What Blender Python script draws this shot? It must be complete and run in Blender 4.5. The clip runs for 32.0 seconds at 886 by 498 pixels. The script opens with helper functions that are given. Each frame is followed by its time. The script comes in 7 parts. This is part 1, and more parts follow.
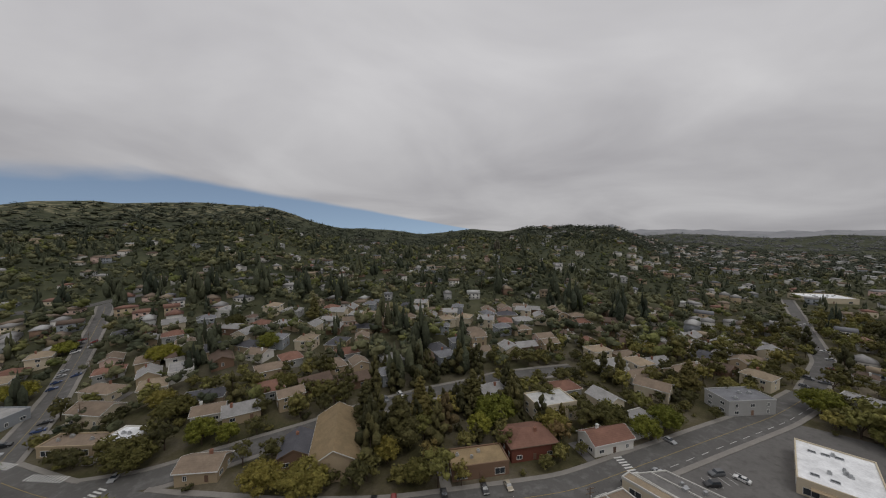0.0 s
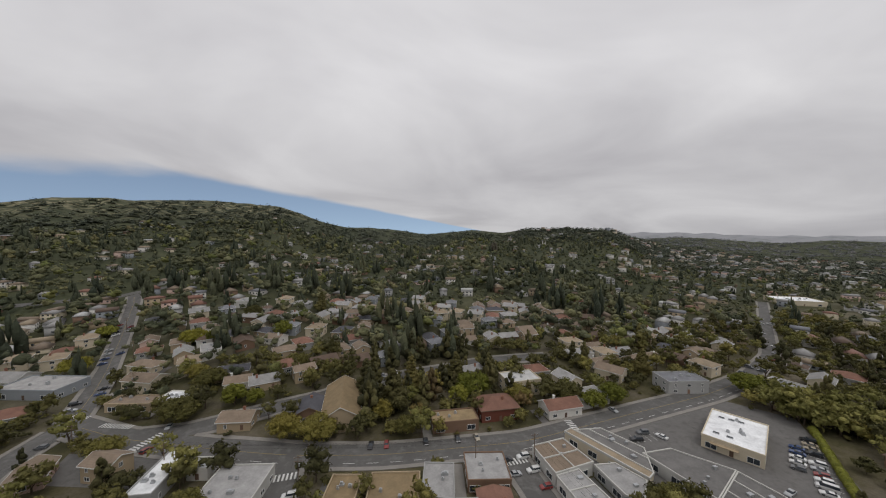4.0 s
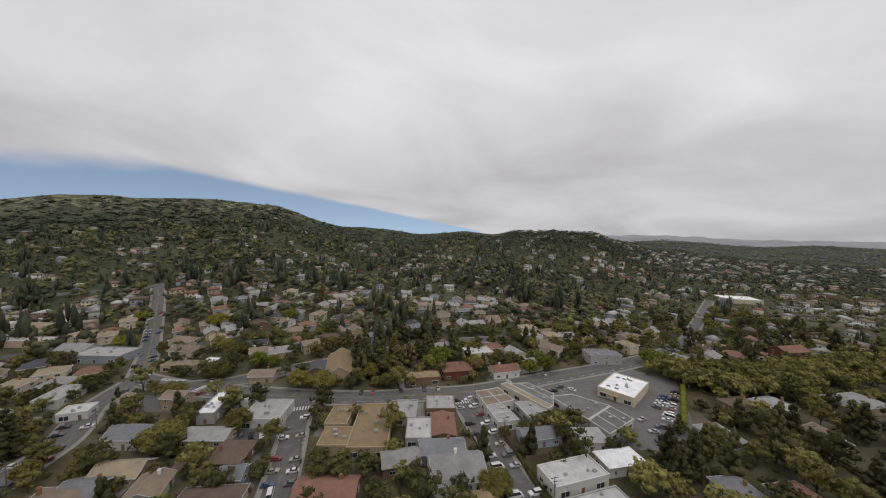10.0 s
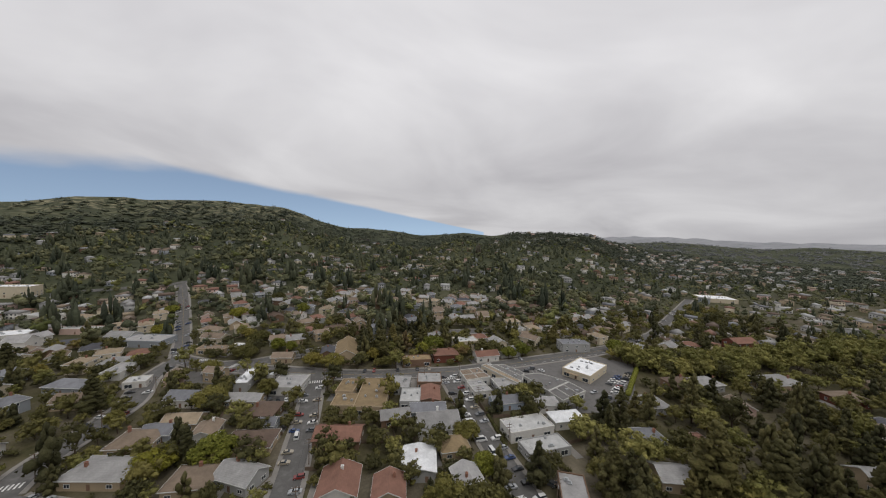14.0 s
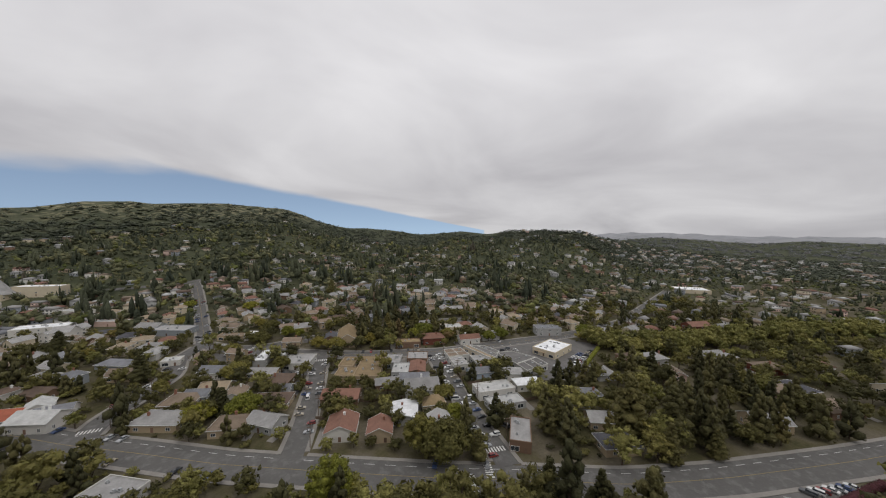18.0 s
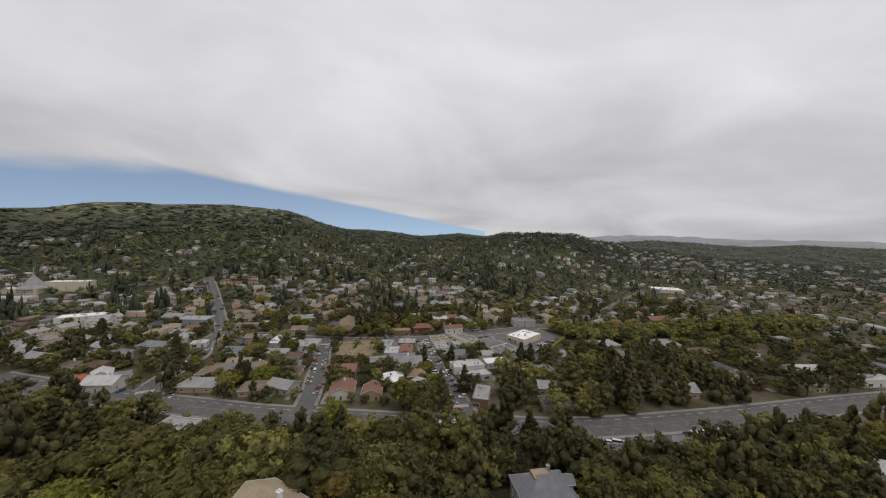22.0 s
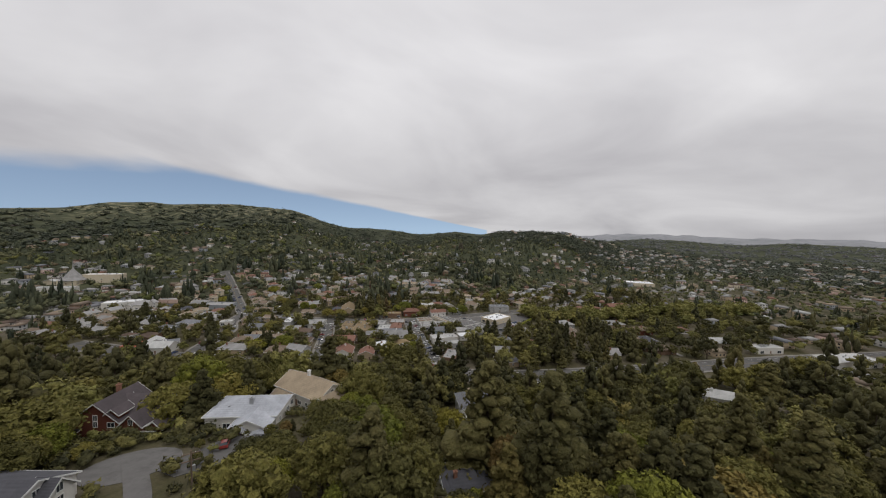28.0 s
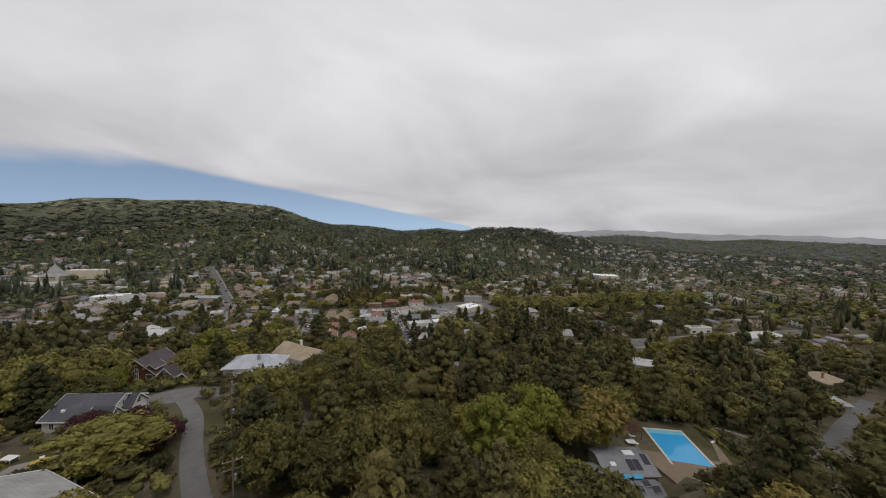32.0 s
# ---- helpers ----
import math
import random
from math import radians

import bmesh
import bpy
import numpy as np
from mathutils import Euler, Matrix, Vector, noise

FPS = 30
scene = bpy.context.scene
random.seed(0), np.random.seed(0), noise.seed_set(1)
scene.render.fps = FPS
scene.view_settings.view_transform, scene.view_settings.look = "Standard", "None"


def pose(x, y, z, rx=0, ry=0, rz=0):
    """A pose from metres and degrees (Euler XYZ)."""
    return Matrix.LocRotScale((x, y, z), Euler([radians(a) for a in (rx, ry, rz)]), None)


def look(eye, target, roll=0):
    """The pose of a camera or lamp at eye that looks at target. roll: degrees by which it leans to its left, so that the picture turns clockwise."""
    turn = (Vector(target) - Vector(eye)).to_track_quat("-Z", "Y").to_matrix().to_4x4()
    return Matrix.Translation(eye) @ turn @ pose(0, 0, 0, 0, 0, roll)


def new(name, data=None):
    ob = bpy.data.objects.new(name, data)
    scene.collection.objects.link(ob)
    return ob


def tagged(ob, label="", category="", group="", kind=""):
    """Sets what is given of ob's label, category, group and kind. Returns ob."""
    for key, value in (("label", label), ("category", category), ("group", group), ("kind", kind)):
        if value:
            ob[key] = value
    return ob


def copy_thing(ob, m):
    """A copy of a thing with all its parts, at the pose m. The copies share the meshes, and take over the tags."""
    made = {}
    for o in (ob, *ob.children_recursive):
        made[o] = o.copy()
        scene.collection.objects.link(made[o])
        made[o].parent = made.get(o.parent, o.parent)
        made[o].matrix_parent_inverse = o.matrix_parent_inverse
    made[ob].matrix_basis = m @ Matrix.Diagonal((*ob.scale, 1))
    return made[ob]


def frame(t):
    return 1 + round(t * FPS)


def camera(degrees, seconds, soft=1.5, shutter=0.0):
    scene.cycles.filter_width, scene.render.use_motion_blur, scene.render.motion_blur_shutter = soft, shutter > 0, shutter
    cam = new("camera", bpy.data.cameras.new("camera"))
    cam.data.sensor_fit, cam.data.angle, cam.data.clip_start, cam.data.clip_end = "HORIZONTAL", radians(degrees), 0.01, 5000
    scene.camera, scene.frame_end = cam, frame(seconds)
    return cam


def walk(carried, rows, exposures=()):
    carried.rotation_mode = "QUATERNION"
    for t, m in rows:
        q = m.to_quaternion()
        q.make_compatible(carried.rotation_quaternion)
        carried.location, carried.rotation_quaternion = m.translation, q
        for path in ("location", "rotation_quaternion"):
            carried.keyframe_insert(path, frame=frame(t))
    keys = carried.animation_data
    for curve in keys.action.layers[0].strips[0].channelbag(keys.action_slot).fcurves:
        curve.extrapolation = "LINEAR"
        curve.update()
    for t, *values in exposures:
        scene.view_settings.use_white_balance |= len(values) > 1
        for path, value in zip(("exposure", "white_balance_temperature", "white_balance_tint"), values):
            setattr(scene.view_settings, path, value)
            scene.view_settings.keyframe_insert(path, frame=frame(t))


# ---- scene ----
cam = camera(106.0, 32.0, soft=1.12)
PATH = [
    (0, (1.2, -5.113, 77.6), (1.741, -3.191, 77.502), -0.4),
    (0.5, (1.1, -8.567, 77.75), (1.623, -6.64, 77.652), -0.3),
    (1, (1.1, -12.144, 77.9), (1.621, -10.216, 77.806), -0.1),
    (2, (1.574, -19.445, 78.195), (2.1, -17.517, 78.11), 0.2),
    (3, (0.915, -26.38, 79.247), (1.441, -24.453, 79.152), 0.6),
    (3.5, (0.64, -30.258, 79.573), (1.163, -28.33, 79.474), 0.4),
    (5.5, (-0.754, -47.503, 82.058), (-0.231, -45.575, 81.959), 0.6),
    (6, (-0.763, -51.911, 82.354), (-0.24, -49.983, 82.26), 0.8),
    (7, (0.229, -60.427, 82.834), (0.755, -58.5, 82.737), 1.0),
    (8, (0.797, -68.807, 83.209), (1.324, -66.881, 83.111), 1.1),
    (9, (0.693, -76.895, 83.618), (1.235, -74.972, 83.516), 1.0),
    (10, (-0.651, -85.407, 84.889), (-0.104, -83.486, 84.786), 1.2),
    (11, (-1.626, -94.38, 86.283), (-1.073, -92.46, 86.186), 1.1),
    (12, (-1.87, -103.42, 87.354), (-1.314, -101.501, 87.255), 1.3),
    (13, (-2.097, -112.234, 88.092), (-1.541, -110.315, 87.997), 1.2),
    (14, (-2.554, -121.203, 88.299), (-2.024, -119.277, 88.2), 1.4),
    (14.5, (-2.623, -125.642, 88.304), (-2.088, -123.718, 88.202), 1.3),
    (16.5, (-2.001, -143.502, 88.389), (-1.471, -141.576, 88.283), 0.9),
    (17, (-1.798, -148.12, 88.527), (-1.272, -146.193, 88.424), 0.9),
    (18, (-1.256, -157.398, 89.148), (-0.729, -155.472, 89.041), 0.6),
    (19, (-1.298, -167.255, 90.144), (-0.772, -165.329, 90.041), 1.0),
    (20, (-1.205, -177.813, 91.03), (-0.682, -175.885, 90.93), 1.1),
    (21, (-1.266, -188.369, 91.58), (-0.745, -186.44, 91.482), 1.2),
    (22, (-0.528, -199.213, 91.861), (-0.006, -197.285, 91.76), 1.0),
    (23, (0.255, -209.829, 91.957), (0.77, -207.899, 91.853), 1.0),
    (24, (0.803, -219.91, 92.203), (1.314, -217.979, 92.097), 0.9),
    (25, (1.177, -229.859, 92.229), (1.686, -227.928, 92.12), 1.0),
    (25.5, (1.211, -234.574, 92.225), (1.72, -232.642, 92.118), 1.2),
    (27.5, (1.439, -252.54, 92.157), (1.954, -250.611, 92.047), 1.0),
    (28, (1.529, -256.795, 92.182), (2.041, -254.865, 92.073), 1.0),
    (29, (1.532, -265.623, 92.652), (2.059, -263.697, 92.54), 1.1),
    (29.5, (1.462, -270.171, 92.871), (1.995, -268.247, 92.756), 1.0),
    (30, (1.391, -274.702, 93.074), (1.934, -272.781, 92.955), 0.9),
    (30.5, (1.036, -278.753, 93.215), (1.593, -276.836, 93.097), 1.1),
    (31, (0.677, -282.294, 92.917), (1.257, -280.383, 92.798), 1.0),
    (31.5, (0.675, -285.473, 92.562), (1.28, -283.571, 92.436), 1.0),
    (32, (1.297, -288.053, 92.278), (1.9, -286.15, 92.149), 1.0),
]
walk(cam, [(t, look(eye, target, roll)) for t, eye, target, roll in PATH],
     exposures=[(0.0, -0.4), (1.8, -0.38), (2.6, -0.22), (3.5, -0.14), (6.0, 0.0), (32.0, 0.0)])


# ---- sky and sun ----
def build_sky():
    world = bpy.data.worlds.new("overcast_sky")
    scene.world = world
    world.use_nodes = True
    nt = world.node_tree
    nt.nodes.clear()
    N = nt.nodes.new

    def math_node(op, a, b=None, clamp=False):
        n = N("ShaderNodeMath")
        n.operation, n.use_clamp = op, clamp
        for s, v in ((0, a), (1, b)):
            if v is None:
                continue
            if isinstance(v, (int, float)):
                n.inputs[s].default_value = v
            else:
                nt.links.new(v, n.inputs[s])
        return n.outputs[0]

    tc = N("ShaderNodeTexCoord")
    sep = N("ShaderNodeSeparateXYZ")
    nt.links.new(tc.outputs["Generated"], sep.inputs[0])
    x, y, z = sep.outputs
    zc = math_node("MAXIMUM", z, 0.004)
    flat = math_node("ADD", zc, 0.22)
    comb = N("ShaderNodeCombineXYZ")
    nt.links.new(math_node("DIVIDE", x, flat), comb.inputs[0])
    nt.links.new(math_node("DIVIDE", y, flat), comb.inputs[1])
    # cloud deck: soft broad billows with finer streaks
    n1 = N("ShaderNodeTexNoise")
    n1.inputs["Scale"].default_value, n1.inputs["Detail"].default_value, n1.inputs["Roughness"].default_value = 0.75, 5.0, 0.5
    n1.inputs["Distortion"].default_value = 0.5
    nt.links.new(comb.outputs[0], n1.inputs["Vector"])
    ramp = N("ShaderNodeValToRGB")
    ramp.color_ramp.elements[0].position, ramp.color_ramp.elements[1].position = 0.30, 0.70
    ramp.color_ramp.elements[0].color = (0.54, 0.53, 0.555, 1)
    ramp.color_ramp.elements[1].color = (0.84, 0.83, 0.845, 1)
    nt.links.new(n1.outputs["Fac"], ramp.inputs[0])
    # the deck thickens and greys towards the horizon
    low = N("ShaderNodeMapRange")
    low.inputs["From Min"].default_value, low.inputs["From Max"].default_value = 0.0, 0.42
    low.inputs["To Min"].default_value, low.inputs["To Max"].default_value = 0.76, 1.05
    nt.links.new(zc, low.inputs["Value"])
    deck = N("ShaderNodeMix")
    deck.data_type, deck.blend_type = "RGBA", "MULTIPLY"
    deck.inputs["Factor"].default_value = 1.0
    nt.links.new(ramp.outputs[0], deck.inputs["A"])
    nt.links.new(low.outputs[0], deck.inputs["B"])
    # clear sky beyond the edge of the deck, in the north
    sky = N("ShaderNodeTexSky")
    sky.sky_type, sky.sun_disc = "NISHITA", False
    sky.sun_elevation, sky.sun_rotation = radians(58), radians(200)
    sky.air_density, sky.dust_density, sky.ozone_density = 1.0, 0.3, 2.0
    high = N("ShaderNodeCombineXYZ")
    nt.links.new(x, high.inputs[0])
    nt.links.new(y, high.inputs[1])
    nt.links.new(math_node("ADD", zc, 0.22), high.inputs[2])
    nt.links.new(high.outputs[0], sky.inputs["Vector"])
    tint = N("ShaderNodeMix")
    tint.data_type, tint.blend_type = "RGBA", "MULTIPLY"
    tint.inputs["Factor"].default_value = 1.0
    tint.inputs["B"].default_value = (0.165, 0.142, 0.122, 1)
    nt.links.new(sky.outputs[0], tint.inputs["A"])
    px, py = math_node("DIVIDE", x, zc), math_node("DIVIDE", y, zc)
    side = math_node("MULTIPLY", math_node("MAXIMUM", math_node("ADD", px, 3.0), 0.0), 2.3)
    n2 = N("ShaderNodeTexNoise")
    n2.inputs["Scale"].default_value, n2.inputs["Detail"].default_value = 2.2, 4.0
    nt.links.new(comb.outputs[0], n2.inputs["Vector"])
    ragged = math_node("MULTIPLY", math_node("SUBTRACT", n2.outputs["Fac"], 0.5), 2.2)
    past = math_node("ADD", math_node("SUBTRACT", math_node("SUBTRACT", py, 6.2), side), ragged)
    edge = N("ShaderNodeMapRange")
    edge.interpolation_type = "SMOOTHSTEP"
    edge.inputs["From Min"].default_value, edge.inputs["From Max"].default_value = -0.7, 1.6
    nt.links.new(past, edge.inputs["Value"])
    mix = N("ShaderNodeMix")
    mix.data_type = "RGBA"
    nt.links.new(edge.outputs[0], mix.inputs["Factor"])
    nt.links.new(deck.outputs["Result"], mix.inputs["A"])
    nt.links.new(tint.outputs["Result"], mix.inputs["B"])
    bg, out = N("ShaderNodeBackground"), N("ShaderNodeOutputWorld")
    bg.inputs["Strength"].default_value = 1.0
    nt.links.new(mix.outputs["Result"], bg.inputs["Color"])
    nt.links.new(bg.outputs[0], out.inputs[0])


build_sky()
sun = new("sun", bpy.data.lights.new("sun", "SUN"))
sun.data.energy, sun.data.angle, sun.data.color = 0.8, radians(24), (1.0, 0.97, 0.92)
sun.matrix_world = look((60, -120, 260), (0, 0, 0))


# ---- materials ----
def node_mat(name):
    m = bpy.data.materials.new(name)
    m.use_nodes = True
    nt = m.node_tree
    return m, nt, nt.nodes["Principled BSDF"]


def wire(nt, kind, **inputs):
    n = nt.nodes.new(kind)
    for key, v in inputs.items():
        key = key.replace("_", " ")
        if hasattr(v, "is_linked"):
            nt.links.new(v, n.inputs[key])
        else:
            n.inputs[key].default_value = v
    return n


def surface(name, base, rough=0.85, metal=0.0, grain=3.0, blotch=0.15, vary=0.25, each=0.0, bump=0.15, dirt_or_haze=None, spec=0.3, swing=0.0):
    """A worn surface: broad blotches, fine grain, and each object a little lighter or darker by each (swing: and of another hue)."""
    m, nt, bsdf = node_mat(name)
    co = nt.nodes.new("ShaderNodeNewGeometry").outputs["Position"]
    big = wire(nt, "ShaderNodeTexNoise", Vector=co, Scale=blotch, Detail=4.0, Roughness=0.6)
    fine = wire(nt, "ShaderNodeTexNoise", Vector=co, Scale=grain, Detail=3.0, Roughness=0.7)
    a = wire(nt, "ShaderNodeMath", Value=big.outputs["Fac"])
    a.operation = "MULTIPLY_ADD"
    a.inputs[1].default_value, a.inputs[2].default_value = vary * 2.4, 1 - vary * 1.2
    b = wire(nt, "ShaderNodeMath", Value=fine.outputs["Fac"])
    b.operation = "MULTIPLY_ADD"
    b.inputs[1].default_value, b.inputs[2].default_value = vary * 1.4, 1 - vary * 0.7
    c = wire(nt, "ShaderNodeMath")
    c.operation = "MULTIPLY"
    nt.links.new(a.outputs[0], c.inputs[0])
    nt.links.new(b.outputs[0], c.inputs[1])
    value = c.outputs[0]
    hue = wire(nt, "ShaderNodeHueSaturation", Color=(*base, 1))
    if each or swing:
        info = nt.nodes.new("ShaderNodeObjectInfo")
        d = wire(nt, "ShaderNodeMath", Value=info.outputs["Random"])
        d.operation = "MULTIPLY_ADD"
        d.inputs[1].default_value, d.inputs[2].default_value = each * 2, 1 - each
        e = wire(nt, "ShaderNodeMath")
        e.operation = "MULTIPLY"
        nt.links.new(value, e.inputs[0])
        nt.links.new(d.outputs[0], e.inputs[1])
        value = e.outputs[0]
        if swing:
            h = wire(nt, "ShaderNodeMath", Value=info.outputs["Random"])
            h.operation = "MULTIPLY_ADD"
            h.inputs[1].default_value, h.inputs[2].default_value = -swing, 0.5 + swing / 2
            nt.links.new(h.outputs[0], hue.inputs["Hue"])
    nt.links.new(value, hue.inputs["Value"])
    color = hue.outputs[0]
    if dirt_or_haze:
        spot = wire(nt, "ShaderNodeTexNoise", Vector=co, Scale=blotch * 3.1, Detail=5.0, Roughness=0.65)
        mask = nt.nodes.new("ShaderNodeMapRange")
        mask.inputs["From Min"].default_value, mask.inputs["From Max"].default_value = 0.5, 0.68
        nt.links.new(spot.outputs["Fac"], mask.inputs["Value"])
        mx = nt.nodes.new("ShaderNodeMix")
        mx.data_type = "RGBA"
        nt.links.new(mask.outputs[0], mx.inputs["Factor"])
        nt.links.new(color, mx.inputs["A"])
        mx.inputs["B"].default_value = (*dirt_or_haze, 1)
        color = mx.outputs["Result"]
    nt.links.new(color, bsdf.inputs["Base Color"])
    bsdf.inputs["Roughness"].default_value, bsdf.inputs["Metallic"].default_value = rough, metal
    bsdf.inputs["Specular IOR Level"].default_value = spec
    if bump:
        bp = wire(nt, "ShaderNodeBump", Height=fine.outputs["Fac"], Strength=bump, Distance=0.15)
        nt.links.new(bp.outputs[0], bsdf.inputs["Normal"])
    return m


def foliage(name, dark, light, joined):
    """Leaves: hue from one tree to the next (joined: from the tree's own tint), from spray to spray, and clustered relief."""
    m, nt, bsdf = node_mat(name)
    if joined:
        att = nt.nodes.new("ShaderNodeAttribute")
        att.attribute_name = "tint"
        tree = att.outputs["Fac"]
    else:
        tree = nt.nodes.new("ShaderNodeObjectInfo").outputs["Random"]
    geo = nt.nodes.new("ShaderNodeNewGeometry")
    ramp = nt.nodes.new("ShaderNodeValToRGB")
    els = ramp.color_ramp.elements
    els[0].position, els[0].color = 0.0, (*dark, 1)
    els[1].position, els[1].color = 0.84, (*light, 1)
    mid = els.new(0.42)
    mid.color = tuple(d * 0.62 + l * 0.38 for d, l in zip(dark, light)) + (1,)
    warm = els.new(0.94)
    warm.color = (light[0] * 1.1, light[1] * 1.02, light[2] * 0.9, 1)
    rust = els.new(0.99)
    rust.color = (light[0] * 0.98, light[1] * 0.76, light[2] * 1.05, 1)
    nt.links.new(tree, ramp.inputs[0])
    hue = wire(nt, "ShaderNodeHueSaturation", Color=ramp.outputs[0])
    v = wire(nt, "ShaderNodeMath", Value=geo.outputs["Random Per Island"])
    v.operation = "MULTIPLY_ADD"
    v.inputs[1].default_value, v.inputs[2].default_value = 0.45, 0.80
    clump = wire(nt, "ShaderNodeTexNoise", Vector=geo.outputs["Position"], Scale=0.55 if joined else 1.1, Detail=3.0, Roughness=0.6)
    w = wire(nt, "ShaderNodeMath", Value=clump.outputs["Fac"])
    w.operation = "MULTIPLY_ADD"
    w.inputs[1].default_value, w.inputs[2].default_value = 1.1, 0.45
    both = wire(nt, "ShaderNodeMath")
    both.operation = "MULTIPLY"
    nt.links.new(v.outputs[0], both.inputs[0])
    nt.links.new(w.outputs[0], both.inputs[1])
    nt.links.new(both.outputs[0], hue.inputs["Value"])
    h = wire(nt, "ShaderNodeMath", Value=clump.outputs["Fac"])
    h.operation = "MULTIPLY_ADD"
    h.inputs[1].default_value, h.inputs[2].default_value = -0.05, 0.525
    nt.links.new(h.outputs[0], hue.inputs["Hue"])
    nt.links.new(hue.outputs[0], bsdf.inputs["Base Color"])
    relief = wire(nt, "ShaderNodeTexNoise", Vector=geo.outputs["Position"], Scale=1.0 if joined else 1.7, Detail=4.0, Roughness=0.65)
    bp = wire(nt, "ShaderNodeBump", Height=relief.outputs["Fac"], Strength=0.9, Distance=1.2 if joined else 0.8)
    nt.links.new(bp.outputs[0], bsdf.inputs["Normal"])
    bsdf.inputs["Roughness"].default_value = 0.75
    bsdf.inputs["Specular IOR Level"].default_value = 0.15
    return m


def glass_mat():
    m, nt, bsdf = node_mat("window_glass")
    bsdf.inputs["Base Color"].default_value = (0.035, 0.042, 0.05, 1)
    bsdf.inputs["Roughness"].default_value, bsdf.inputs["Specular IOR Level"].default_value = 0.06, 0.6
    return m


def land_mat():
    """Lawn, dry grass and bare earth in patches; darker woodland floor on the hills."""
    m, nt, bsdf = node_mat("open_land")
    co = nt.nodes.new("ShaderNodeNewGeometry").outputs["Position"]
    a = wire(nt, "ShaderNodeTexNoise", Vector=co, Scale=0.035, Detail=6.0, Roughness=0.65)
    ramp = nt.nodes.new("ShaderNodeValToRGB")
    els = ramp.color_ramp.elements
    els[0].position, els[0].color = 0.30, (0.042, 0.040, 0.020, 1)
    els[1].position, els[1].color = 0.72, (0.185, 0.160, 0.115, 1)
    for p, c in ((0.40, (0.062, 0.058, 0.027, 1)), (0.48, (0.092, 0.081, 0.045, 1)), (0.57, (0.120, 0.104, 0.074, 1))):
        els.new(p).color = c
    nt.links.new(a.outputs["Fac"], ramp.inputs[0])
    b = wire(nt, "ShaderNodeTexNoise", Vector=co, Scale=0.9, Detail=5.0, Roughness=0.7)
    v = wire(nt, "ShaderNodeMath", Value=b.outputs["Fac"])
    v.operation = "MULTIPLY_ADD"
    v.inputs[1].default_value, v.inputs[2].default_value = 0.9, 0.55
    hue = wire(nt, "ShaderNodeHueSaturation", Color=ramp.outputs[0], Value=v.outputs[0])
    # scrub and low woodland over the far slopes
    high = wire(nt, "ShaderNodeSeparateXYZ", Vector=co)
    scrub = wire(nt, "ShaderNodeTexNoise", Vector=co, Scale=0.012, Detail=7.0, Roughness=0.72)
    green = nt.nodes.new("ShaderNodeValToRGB")
    ge = green.color_ramp.elements
    ge[0].position, ge[0].color = 0.36, (0.028, 0.036, 0.019, 1)
    ge[1].position, ge[1].color = 0.68, (0.088, 0.092, 0.050, 1)
    nt.links.new(scrub.outputs["Fac"], green.inputs[0])
    rise = nt.nodes.new("ShaderNodeMapRange")
    rise.inputs["From Min"].default_value, rise.inputs["From Max"].default_value = 110.0, 330.0
    nt.links.new(high.outputs["Y"], rise.inputs["Value"])
    cover = nt.nodes.new("ShaderNodeMix")
    cover.data_type = "RGBA"
    nt.links.new(rise.outputs[0], cover.inputs["Factor"])
    nt.links.new(hue.outputs[0], cover.inputs["A"])
    nt.links.new(green.outputs[0], cover.inputs["B"])
    # dry summer grass on the open ridge tops
    ridge = nt.nodes.new("ShaderNodeMapRange")
    ridge.inputs["From Min"].default_value, ridge.inputs["From Max"].default_value = 96.0, 150.0
    nt.links.new(high.outputs["Z"], ridge.inputs["Value"])
    dry = nt.nodes.new("ShaderNodeMix")
    dry.data_type = "RGBA"
    dry.inputs["B"].default_value = (0.26, 0.235, 0.145, 1)
    nt.links.new(cover.outputs["Result"], dry.inputs["A"])
    bare = nt.nodes.new("ShaderNodeMapRange")
    bare.inputs["From Min"].default_value, bare.inputs["From Max"].default_value = 0.50, 0.62
    nt.links.new(a.outputs["Fac"], bare.inputs["Value"])
    both = wire(nt, "ShaderNodeMath")
    both.operation = "MULTIPLY"
    nt.links.new(bare.outputs[0], both.inputs[0])
    nt.links.new(ridge.outputs[0], both.inputs[1])
    nt.links.new(both.outputs[0], dry.inputs["Factor"])
    nt.links.new(dry.outputs["Result"], bsdf.inputs["Base Color"])
    bsdf.inputs["Roughness"].default_value = 0.95
    bsdf.inputs["Specular IOR Level"].default_value = 0.15
    bp = wire(nt, "ShaderNodeBump", Height=b.outputs["Fac"], Strength=0.5, Distance=0.4)
    nt.links.new(bp.outputs[0], bsdf.inputs["Normal"])
    return m


